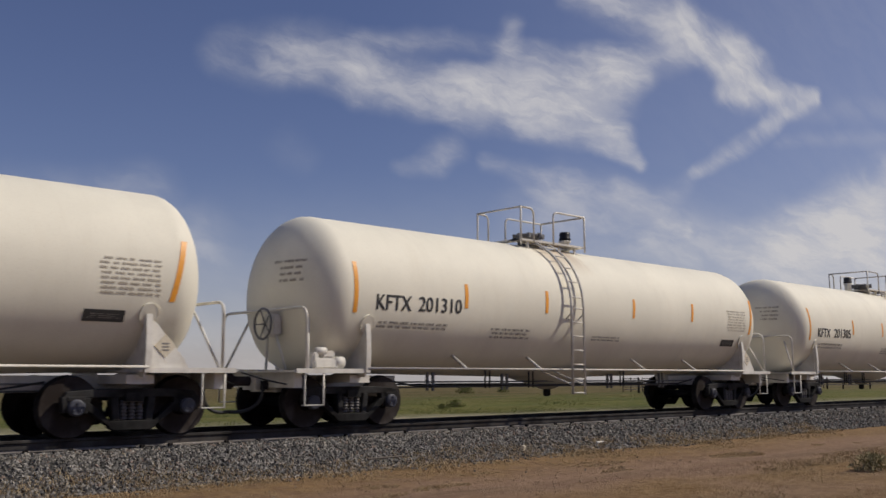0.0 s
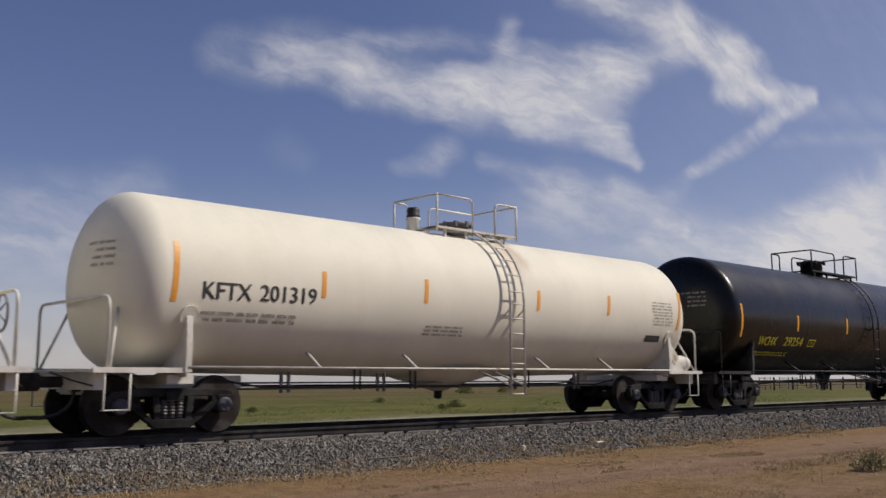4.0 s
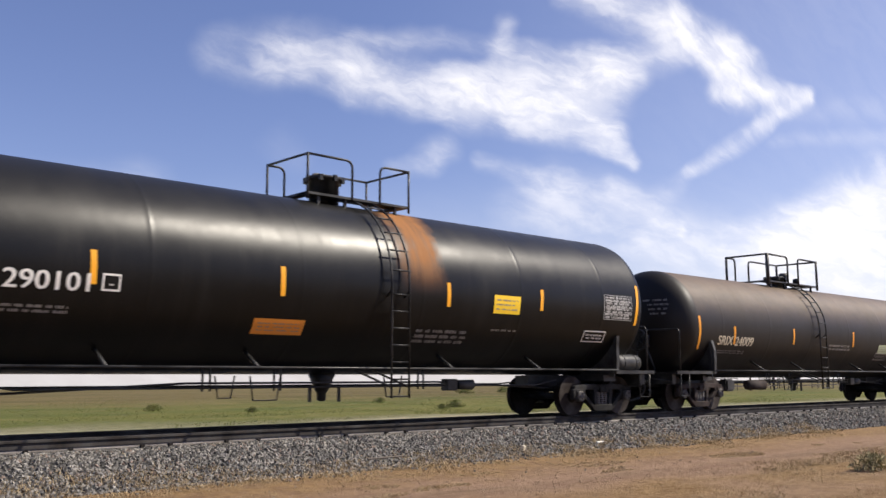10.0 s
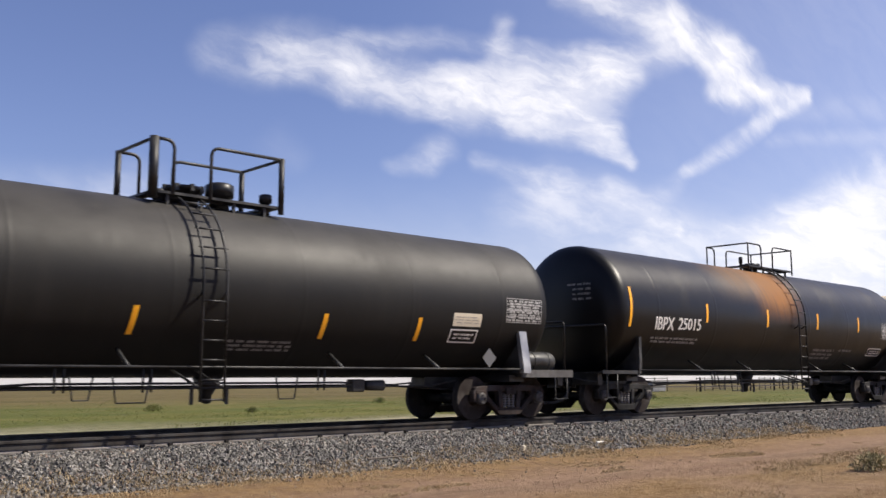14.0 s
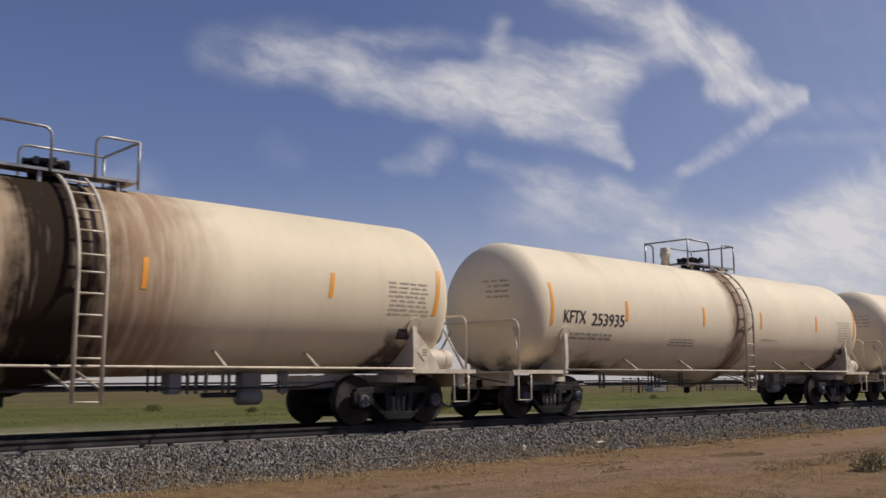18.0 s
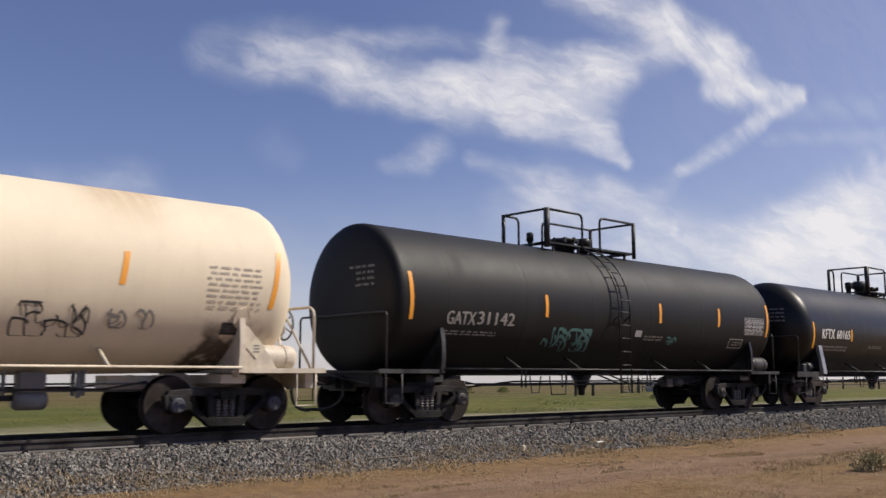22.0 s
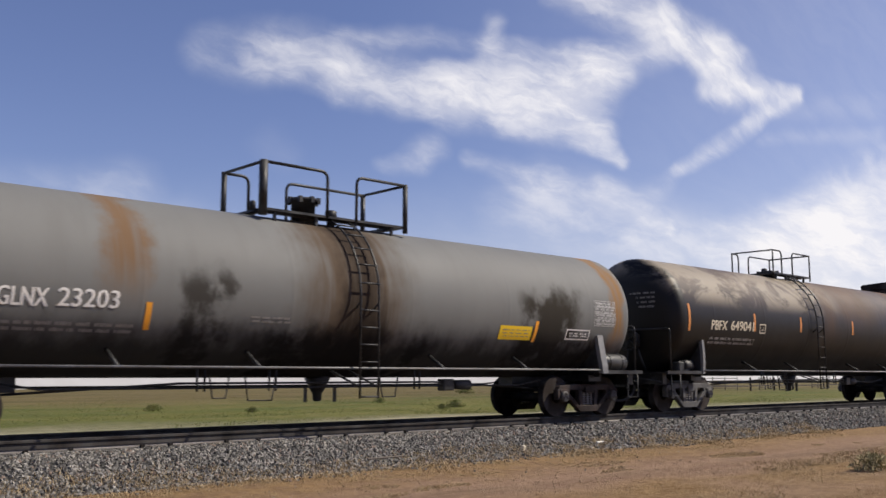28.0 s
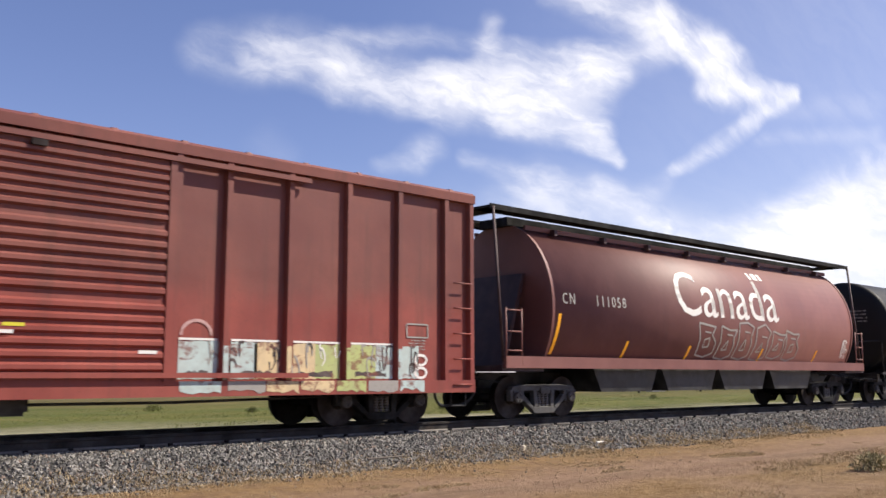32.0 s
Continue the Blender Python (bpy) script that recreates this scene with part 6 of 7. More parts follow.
def box_car(x, half, reach_front, reach_rear):
    rng = np.random.default_rng(31)
    n = Nodes("boxcar_red")
    z = n.sep()[2]
    fade, fine = n.noise(0.7, 5, 0.6), n.noise(26, 4)
    streak = n.noise(1.0, 6, 0.65, n.mapped((4.0, 1.0, 0.35)))
    new_coat = n.mix(n.ramp(fade, 0.35, 0.7), (0.20, 0.036, 0.025), (0.265, 0.056, 0.040))
    old_coat = n.mix(n.ramp(fade, 0.35, 0.7), (0.14, 0.037, 0.027), (0.19, 0.055, 0.041))
    c = n.mix(n.ramp(n.math("ADD", z, n.math("MULTIPLY_ADD", n.noise(0.9, 5), 1.2, -0.6)), 1.9, 2.7), new_coat, old_coat)
    c = n.mix(n.ramp(streak, 0.5, 0.8, 0.0, 0.55), c, (0.075, 0.028, 0.02))
    c = n.mix(n.ramp(fine, 0.55, 0.8, 0.0, 0.4), c, (0.085, 0.026, 0.018))
    n.bump(n.noise(1.1, 3), 0.35, 0.04)
    red = n.done(c, n.ramp(fade, 0.3, 0.7, 0.5, 0.7))
    # the wall's red, darkened to stand in for shade on the ends
    dark = plain("boxcar_shade_brown", (0.013, 0.0045, 0.004), 0.75, 0, 0.4, 4, (0.008, 0.005, 0.0045), 0.5, 0.15)
    car = tagged(new("box_car"), "weathered red steel box car with graffiti along its lower side", "box car", "freight cars of the train")
    car.matrix_basis = pose(x, 0, 0)
    W, z0, z1, tk = 1.44, 0.62, 4.57, 6.2
    bm = bmesh.new()
    add_box(bm, 0, 0, (z0 + z1) / 2 + 0.1, 2 * half - 0.16, 2 * W, z1 - z0 - 0.2)
    part("body", bm, red, car)
    bm = bmesh.new()
    add_prism(bm, [(-W - 0.12, z1 - 0.16), (-W - 0.13, z1), (-W - 0.05, z1 + 0.06), (-0.3, z1 + 0.13), (0.3, z1 + 0.13), (W + 0.05, z1 + 0.06), (W + 0.13, z1), (W + 0.12, z1 - 0.16)], -half - 0.02, half + 0.02, "x")
    # roof ends get the shade-darkened paint too
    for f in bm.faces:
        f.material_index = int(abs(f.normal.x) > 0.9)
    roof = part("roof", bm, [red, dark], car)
    for k in range(14):
        bm = bmesh.new()
        xx = -half + 0.6 + k * (2 * half - 1.2) / 13
        add_prism(bm, [(-W - 0.10, z1 + 0.02), (-W - 0.06, z1 + 0.075), (-0.3, z1 + 0.155), (0.3, z1 + 0.155), (W + 0.06, z1 + 0.075), (W + 0.10, z1 + 0.02)], xx - 0.05, xx + 0.05, "x")
        part("roof_rib", bm, red, roof)
    for s in (-1, 1):
        bm = bmesh.new()
        add_box(bm, 0, s * (W + 0.06), z0 + 0.10, 2 * half, 0.12, 0.24)
        part("side_sill", bm, red, car)
        for px in (-half + 0.06, -7.44, -6.34, -5.15, -3.95, -2.74, -1.66, 1.66, 2.56, 3.76, 5.01, 6.21, 7.41, half - 0.06):
            bm = bmesh.new()
            add_prism(bm, [(px - 0.075, W), (px - 0.05, W + 0.105), (px + 0.05, W + 0.105), (px + 0.075, W)] if s > 0 else [(px - 0.075, -W), (px - 0.05, -W - 0.105), (px + 0.05, -W - 0.105), (px + 0.075, -W)], z0 + 0.2, z1 - 0.12, "z")
            part("side_post", bm, red, car)
        door = new("door")
        door.parent = car
        bm = bmesh.new()
        add_box(bm, 0, s * (W + 0.09), 2.55, 3.06, 0.05, 3.45)
        part("door_sheet", bm, red, door)
        for a, b in ((0.98, 2.05), (2.13, 3.2), (3.28, 4.22)):
            bm = bmesh.new()
            corrugated(bm, -1.45, 1.45, a, b, s * (W + 0.118), 6, 0.055, s)
            part("corrugated_panel", bm, red, door)
        for xx in (-1.53, 1.53):
            bm = bmesh.new()
            add_box(bm, xx, s * (W + 0.12), 2.58, 0.11, 0.08, 3.5)
            part("door_edge", bm, red, door)
        bm = bmesh.new()
        add_box(bm, -1.62, s * (W + 0.2), 2.95, 0.07, 0.06, 0.35)
        add_box(bm, -0.55, s * (W + 0.2), 4.2, 0.22, 0.05, 0.09)
        part("door_latch", bm, dark, door)
        for zz in (0.93, 4.30):
            bm = bmesh.new()
            add_box(bm, 1.2, s * (W + 0.15), zz, 5.8, 0.09, 0.08)
            part("door_track", bm, red, car)
        for e in (-1, 1):
            ex = e * (half - 0.36)
            for zz in np.arange(0.75, 2.8, 0.5):
                tube_part("ladder_rung", [(ex - 0.25, s * (W + 0.14), zz), (ex + 0.25, s * (W + 0.14), zz)], 0.016, red, car, seg=6)
            tube_part("step", [(ex - 0.2, s * W, 0.65), (ex - 0.2, s * W, 0.34), (ex + 0.2, s * W, 0.34), (ex + 0.2, s * W, 0.65)], 0.02, black_iron, car, seg=6)
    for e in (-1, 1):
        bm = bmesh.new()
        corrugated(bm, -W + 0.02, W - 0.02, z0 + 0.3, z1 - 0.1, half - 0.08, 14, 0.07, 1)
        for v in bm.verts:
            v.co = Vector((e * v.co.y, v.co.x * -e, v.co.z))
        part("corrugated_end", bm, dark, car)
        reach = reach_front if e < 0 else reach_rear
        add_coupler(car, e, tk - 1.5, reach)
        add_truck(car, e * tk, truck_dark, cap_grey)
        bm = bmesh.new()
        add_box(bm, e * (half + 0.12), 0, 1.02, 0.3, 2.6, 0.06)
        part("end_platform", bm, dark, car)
    bm = bmesh.new()
    add_box(bm, 0, 0, 0.72, 2 * half - 1, 0.5, 0.26)
    for xx in np.arange(-5, 5.1, 1.25):
        add_box(bm, xx, 0, 0.74, 0.1, 2.6, 0.16)
    part("underframe", bm, black_iron, car)
    tube_part("brake_rod", [(-5.0, -0.9, 0.55), (-2.8, -0.9, 0.52), (2.0, -0.9, 0.5), (5.0, -0.9, 0.55)], 0.025, black_iron, car)
    tube_part("rod_hanger", [(-3.6, -0.9, 0.65), (-3.6, -0.9, 0.30), (-4.7, -0.9, 0.25)], 0.025, black_iron, car)
    box_part("brake_cylinder", (-0.9, -0.8, 0.50), (1.3, 0.35, 0.3), black_iron, car, bevel=0.06)
    # lettering
    for text, tx, tz, tw, th in (("G", -7.21, 2.25, 0.23, 0.25), ("N", -6.88, 2.25, 0.23, 0.25), ("W", -6.12, 2.26, 0.22, 0.23), ("R", -5.80, 2.26, 0.22, 0.23), ("150", -6.91, 1.76, 0.43, 0.24), ("215", -6.09, 1.76, 0.42, 0.23)):
        bm = letters(text, tx, tz, tw, th, 0.02, 1.1)
        stand_up(bm, -W)
        tagged(part("reporting_mark", bm, ink_white, car), kind="stuff")
    for x0, s0, x1, s1, nn in ((-6.9, 1.45, -6.0, 1.72, 2), (-7.9, 1.3, -7.6, 1.55, 4), (5.2, 1.38, 6.0, 1.52, 2), (-4.4, 2.2, -4.15, 2.45, 3), (6.5, 1.40, 6.95, 1.62, 4), (-2.35, 1.75, -2.0, 2.0, 2), (-5.6, 1.75, -5.0, 1.9, 1)):
        bm = bmesh.new()
        word_bars(bm, x0, s0, x1, s1, nn, rng, 0.5)
        stand_up(bm, -W)
        tagged(part("stencil_text", bm, ink_dull, car), kind="stuff")
    # graffiti on the lower panels, running down over the sill
    def shape(pts, mat, lift=0.007, name="graffiti"):
        bm = bmesh.new()
        flat_quad(bm, pts)
        stand_up(bm, -W, lift)
        part(name, bm, mat, car)

    def patch(x0, x1, lo, hi, mat, lift=0.007, wob=0.08):
        n2 = 9
        top = [(x1 + (x0 - x1) * i / n2, hi - rng.uniform(0, wob)) for i in range(n2 + 1)]
        low = [(x0 + (x1 - x0) * i / n2, lo + rng.uniform(0, wob * 0.5)) for i in range(n2 + 1)]
        shape(low + top, mat, lift)

    def ring(cx, cz, rx, rz, mat, w=0.05, lift=0.013, a0=0.0, a1=6.3):
        bm = bmesh.new()
        prev = None
        for a in np.linspace(a0, a1, 22):
            p = (cx + rx * math.cos(a), cz + rz * math.sin(a))
            q = (cx + (rx - w) * math.cos(a), cz + (rz - w) * math.sin(a))
            if prev:
                flat_quad(bm, [prev[0], p, q, prev[1]])
            prev = (p, q)
        stand_up(bm, -W, lift)
        tagged(part("graffiti", bm, mat, car), kind="stuff")

    def stroke(pts, mat, w=0.05, lift=0.013):
        bm = bmesh.new()
        for (a, b), (c2, d) in zip(pts, pts[1:]):
            l = math.hypot(c2 - a, d - b)
            ux, uz = -(d - b) / l * w / 2, (c2 - a) / l * w / 2
            flat_quad(bm, [(a - ux, b - uz), (c2 - ux, d - uz), (c2 + ux, d + uz), (a + ux, b + uz)])
        stand_up(bm, -W, lift)
        tagged(part("graffiti", bm, mat, car), kind="stuff")
    outline = [(-5.07, 0.86), (-5.07, 1.64), (-4.72, 1.66), (-4.40, 1.91), (-4.20, 1.84), (-4.07, 1.72), (-4.07, 0.86)]
    shape(outline[::-1], paint_cream)
    stroke(outline[1:-1], ink_grey, 0.05)
    ring(-4.45, 1.60, 0.12, 0.11, paint_dark, 0.11)
    ring(-4.75, 1.10, 0.26, 0.20, ink_grey, 0.04)
    stroke([(-5.05, 1.3), (-4.8, 1.38), (-4.5, 1.3), (-4.1, 1.36)], paint_dark)
    stroke([(-4.3, 0.9), (-4.22, 1.2), (-4.1, 1.25)], paint_dark, 0.06)
    shape([(-3.85, 0.86), (-2.9, 0.86), (-2.88, 1.62), (-3.05, 1.56), (-3.2, 1.40), (-3.5, 1.42), (-3.7, 1.60), (-3.87, 1.50)], paint_cream)
    ring(-3.35, 1.08, 0.32, 0.17, ink_grey, 0.04)
    stroke([(-3.75, 1.55), (-3.62, 1.32), (-3.3, 1.38), (-3.0, 1.30)], paint_dark, 0.05)
    stroke([(-3.1, 1.95), (-3.08, 1.55)], paint_dark, 0.07)
    shape([(-2.63, 0.86), (-1.97, 0.86), (-1.95, 1.55), (-2.15, 1.70), (-2.45, 1.70), (-2.62, 1.60)], paint_cream)
    ring(-2.28, 1.20, 0.26, 0.28, paint_dark, 0.05, 0.013, 0.8, 5.6)
    stroke([(-2.6, 1.45), (-2.3, 1.55), (-2.0, 1.42)], ink_grey, 0.05)
    patch(-6.24, -5.25, 0.92, 1.66, paint_rose, 0.007, 0.3)
    patch(-6.1, -5.5, 1.0, 1.35, paint_sky, 0.009, 0.25)
    for k in range(5):
        stroke([(-6.2 + 0.2 * k, 0.95 + 0.05 * k), (-6.1 + 0.2 * k, 1.45), (-5.95 + 0.2 * k, 1.2), (-5.85 + 0.2 * k, 1.6 - 0.06 * k)], ink_white if k % 2 else paint_dark, 0.035)
    ring(-5.62, 1.25, 0.24, 0.2, ink_white, 0.04)
    for x0, x1, mat in ((-5.05, -4.1, ink_dull), (-3.85, -2.9, ink_dull), (-2.6, -1.98, ink_white), (-4.9, -4.2, ink_white)):
        bm = bmesh.new()
        scribble(bm, x0, 0.9, x1, 1.45, rng, 4, 0.035)
        stand_up(bm, -W, 0.016)
        tagged(part("graffiti", bm, mat, car), kind="stuff")
    stroke([(-6.2, 1.62), (-5.7, 1.66), (-5.3, 1.60)], ink_white, 0.06)
    for x0, x1, mat in ((1.78, 2.45, paint_sky), (2.70, 3.20, paint_sky), (3.14, 3.62, paint_cream), (3.90, 4.40, paint_cream), (4.36, 4.88, paint_lime), (5.13, 5.70, paint_lime), (5.64, 6.10, paint_sky), (6.33, 6.75, paint_sky)):
        patch(x0, x1, 0.86, 1.50, mat, 0.007 + 0.002 * (mat is paint_lime), 0.05)
        bm = bmesh.new()
        scribble(bm, x0, 0.92, x1, 1.45, rng, 3, 0.04)
        stand_up(bm, -W, 0.014)
        tagged(part("graffiti", bm, (ink_white, paint_dark, ink_dull)[rng.integers(0, 3)], car), kind="stuff")
    for x0, x1 in ((1.78, 2.45), (2.70, 3.62), (3.90, 4.88), (5.13, 6.10)):
        stroke([(x0, 1.50), (x1, 1.50)], ink_white, 0.035)
        patch(x0 + 0.1, x1 - 0.15, 0.90, 1.02, paint_dark, 0.011, 0.06)
    ring(2.08, 1.56, 0.29, 0.26, paint_rose, 0.05, 0.012, 0.0, 3.15)
    for cz in (0.98, 1.22):
        ring(6.8, cz, 0.17, 0.12, ink_white, 0.05)
    stroke([(6.45, 1.65), (6.98, 1.65), (6.98, 1.90), (6.45, 1.90), (6.45, 1.65)], ink_dull, 0.03)
    # sprayed paint on the posts between the panels and along the sill
    for px, mat, hi in ((-5.15, paint_cream, 1.5), (-3.95, paint_cream, 1.55), (-2.74, paint_cream, 1.45), (2.56, paint_sky, 1.4), (3.76, paint_cream, 1.42), (5.01, paint_lime, 1.42), (6.21, paint_sky, 1.42)):
        bm = bmesh.new()
        rect(bm, px - 0.046, 0.86, px + 0.046, hi)
        stand_up(bm, -W - 0.105, 0.006)
        tagged(part("graffiti", bm, mat, car), kind="stuff")
    for x0, x1, mat in ((-6.15, -5.6, paint_sky), (-5.55, -5.15, paint_rose), (-5.08, -4.05, paint_cream), (-3.95, -3.55, ink_dull), (-3.5, -2.85, paint_cream), (-2.66, -1.95, paint_cream), (1.76, 2.48, paint_sky), (2.6, 3.3, ink_dull), (3.32, 3.95, paint_cream), (4.0, 4.7, paint_cream), (4.75, 5.4, paint_lime), (5.45, 6.15, ink_dull), (6.2, 6.8, paint_sky)):
        bm = bmesh.new()
        k2 = 6
        low = [(x0 + (x1 - x0) * k / k2, 0.605 + rng.uniform(0.0, 0.10)) for k in range(k2 + 1)]
        flat_quad(bm, low + [(x1, 0.838), (x0, 0.838)])
        stand_up(bm, -W - 0.12, 0.006)
        tagged(part("graffiti", bm, mat, car), kind="stuff")
    for x0, x1, z2, mat in ((-1.29, -0.95, 1.62, ink_white), (-0.9, -0.6, 1.60, ink_yellow), (-1.2, -0.75, 1.50, ink_white), (1.05, 1.35, 1.25, ink_white)):
        bm = bmesh.new()
        rect(bm, x0, z2, x1, z2 + 0.05)
        stand_up(bm, -W - 0.175, 0.006)
        tagged(part("graffiti", bm, mat, car), kind="stuff")
    return car


# ---- train: grey covered hopper ----
def covered_hopper(x, half, reach_front, reach_rear):
    rng = np.random.default_rng(57)
    n = Nodes("hopper_grey")
    fade, fine = n.noise(0.9, 5, 0.6), n.noise(24, 4)
    streak = n.noise(1.0, 6, 0.6, n.mapped((3.0, 1.0, 0.5)))
    c = n.mix(n.ramp(fade, 0.3, 0.7), (0.35, 0.35, 0.34), (0.45, 0.45, 0.435))
    c = n.mix(n.ramp(streak, 0.5, 0.8, 0.0, 0.4), c, (0.20, 0.195, 0.19))
    c = n.mix(n.ramp(fine, 0.6, 0.85, 0.0, 0.3), c, (0.16, 0.13, 0.11))
    n.bump(n.noise(1.6, 3), 0.6, 0.05)
    grey = n.done(c, 0.5)
    # greys for the ends are darkened: shade on the sunless ends, put into paint
    iron_shade = plain("hopper_iron_shade", (0.085, 0.085, 0.085), 0.7, 0, 0.4, 3, (0.045, 0.042, 0.04), 0.6, 0.2)
    ends = plain("hopper_end_shade", (0.17, 0.17, 0.168), 0.65, 0, 0.35, 3, (0.07, 0.065, 0.06), 0.5, 0.2)
    # worn bay paint, its base also darkened for shade below the body
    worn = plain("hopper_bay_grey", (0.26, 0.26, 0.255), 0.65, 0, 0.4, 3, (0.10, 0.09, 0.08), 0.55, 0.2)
    light = plain("hopper_trim", (0.55, 0.55, 0.55), 0.5, 0, 0.2)
    car = tagged(new("covered_hopper"), "light grey ribbed covered hopper car with dark bays below", "hopper car", "freight cars of the train")
    car.matrix_basis = pose(x, 0, 0)
    W, z0, z1, tk = 1.50, 1.41, 4.32, 7.3
    side = [(-half, z1), (-half, 3.32), (-7.24, 2.24), (-7.24, z0), (7.24, z0), (7.24, 2.24), (half, 3.32), (half, z1)]
    for s in (-1, 1):
        bm = bmesh.new()
        add_prism(bm, side, s * W - 0.02, s * W + 0.02, "y")
        part("side_sheet", bm, grey, car)
        for px in (-7.24, -6.5, -5.76, -4.93, -4.08, -3.22, -2.37, -1.45, -0.42, 0.56, 1.48, 2.46, 3.31, 4.18, 5.12, 5.95, 6.64, 7.24):
            bm = bmesh.new()
            add_box(bm, px, s * (W + 0.06), (z0 + z1) / 2 - 0.1, 0.075, 0.09, z1 - z0 - 0.25)
            part("side_post", bm, grey, car)
        bm = bmesh.new()
        add_box(bm, 0, s * (W + 0.025), z1 - 0.035, 2 * half, 0.03, 0.07)
        part("top_chord", bm, grey, car)
        bm = bmesh.new()
        add_box(bm, 0, s * (W + 0.02), z0, 14.5, 0.10, 0.13)
        part("side_sill", bm, grey, car)
        for e in (-1, 1):
            bm = bmesh.new()
            add_box(bm, e * (half - 0.01), s * (W - 0.02), 2.7, 0.07, 0.1, 3.3)
            add_box(bm, e * (half - 0.52), s * (W + 0.02), 2.35, 0.05, 0.05, 2.4)
            part("ladder_stile", bm, light, car)
            for zz in np.arange(1.05, 3.4, 0.46):
                tube_part("ladder_rung", [(e * (half - 0.52), s * (W + 0.05), zz), (e * half, s * (W + 0.05), zz)], 0.018, light, car, seg=6)
            tube_part("step", [(e * (half - 0.5), s * W, 1.05), (e * (half - 0.5), s * W, 0.38), (e * (half - 0.05), s * W, 0.38), (e * (half - 0.05), s * W, 1.05)], 0.02, light, car, seg=6)
            tube_part("step_rung", [(e * (half - 0.5), s * W, 0.7), (e * (half - 0.05), s * W, 0.7)], 0.016, light, car, seg=6)
            bm = bmesh.new()
            add_box(bm, e * (half - 0.55), s * (W - 0.02), 0.98, 1.3, 0.08, 0.14)
            part("corner_sill", bm, light, car)
            bm = bmesh.new()
            add_prism(bm, [(e * 6.75, z0 - 0.05), (e * 7.35, z0 - 0.05), (e * 7.2, 0.95), (e * 6.8, 0.95)], s * (W - 0.04), s * (W + 0.06), "y")
            part("jacking_pad", bm, light, car)
            # a dark disc on the pad paints the shade inside its hole
            bm = bmesh.new()
            add_lathe(bm, [(s * (W + 0.05), 0.08), (s * (W + 0.066), 0.08)], "y", (e * 7.0, 0, 1.18), 14)
            part("jacking_hole_disc", bm, axle_dark, car)
    # roof, hatches and running board
    bm = bmesh.new()
    arch = [(-W, z1)] + [(W * math.sin(a), z1 + 0.28 * math.cos(a)) for a in np.linspace(-1.35, 1.35, 11)] + [(W, z1)]
    add_prism(bm, arch, -half, half, "x")
    # roof ends take the shade-darkened grey
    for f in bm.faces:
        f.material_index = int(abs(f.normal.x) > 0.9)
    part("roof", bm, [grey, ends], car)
    bm = bmesh.new()
    for y in (-0.45, 0.45):
        add_box(bm, 0, y, z1 + 0.36, 2 * half - 0.9, 0.05, 0.22)
    part("hatch_coaming", bm, axle_dark, car)
    for y in (-1, 1):
        bm = bmesh.new()
        add_box(bm, 0, y * 1.10, z1 + 0.42, 2 * half - 0.1, 0.46, 0.03)
        add_box(bm, 0, y * 0.90, z1 + 0.27, 2 * half - 0.2, 0.02, 0.26)
        part("running_board", bm, grey_iron, car)
        bm = bmesh.new()
        add_box(bm, 0, y * 1.345, z1 + 0.42, 2 * half - 0.1, 0.025, 0.055)
        part("board_edge", bm, galvanised, car)
    for k in range(19):
        xx = -half + 0.1 + k * (2 * half - 0.2) / 18
        for y in (-1.3, 1.3):
            bm = bmesh.new()
            add_box(bm, xx, y, z1 + 0.25, 0.05, 0.05, 0.36)
            part("board_bracket", bm, galvanised, car)
    for e in (-1, 1):
        bm = bmesh.new()
        add_box(bm, e * (half - 0.28), 0, z1 + 0.46, 0.55, 1.9, 0.03)
        part("end_walkway", bm, galvanised, car)
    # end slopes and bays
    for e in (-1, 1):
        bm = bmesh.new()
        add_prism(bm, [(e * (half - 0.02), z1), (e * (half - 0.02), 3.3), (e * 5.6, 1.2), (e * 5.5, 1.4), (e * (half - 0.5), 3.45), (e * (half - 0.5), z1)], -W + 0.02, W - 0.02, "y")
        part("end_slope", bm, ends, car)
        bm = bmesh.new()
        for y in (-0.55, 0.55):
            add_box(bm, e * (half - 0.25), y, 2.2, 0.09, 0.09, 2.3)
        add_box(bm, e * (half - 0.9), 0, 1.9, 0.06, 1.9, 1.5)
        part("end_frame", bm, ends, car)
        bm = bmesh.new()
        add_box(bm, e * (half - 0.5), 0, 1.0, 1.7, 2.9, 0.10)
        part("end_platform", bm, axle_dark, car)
        tube_part("end_railing", [(e * half, -1.3, 1.0), (e * half, -1.3, 2.05), (e * half, 1.3, 2.05), (e * half, 1.3, 1.0)], 0.022, iron_shade, car, seg=6)
        for y in (-1.35, 1.35):
            tube_part("roof_grab_iron", [(e * (half - 0.5), y, z1 + 0.05), (e * (half - 0.5), y, z1 + 0.42), (e * (half + 0.02), y, z1 + 0.42), (e * (half + 0.02), y, z1)], 0.02, galvanised, car, seg=6)
        for zz in np.arange(1.2, 4.2, 0.42):
            tube_part("end_rung", [(e * (half + 0.03), -1.25, zz), (e * (half + 0.03), -0.8, zz)], 0.016, iron_shade, car, seg=6)
        for yy in (-1.25, -0.8):
            tube_part("end_stile", [(e * (half + 0.03), yy, 1.0), (e * (half + 0.03), yy, 4.4)], 0.022, iron_shade, car, seg=6)
        add_coupler(car, e, tk - 1.3, reach_front if e < 0 else reach_rear)
        add_truck(car, e * tk, truck_dark, cap_grey)
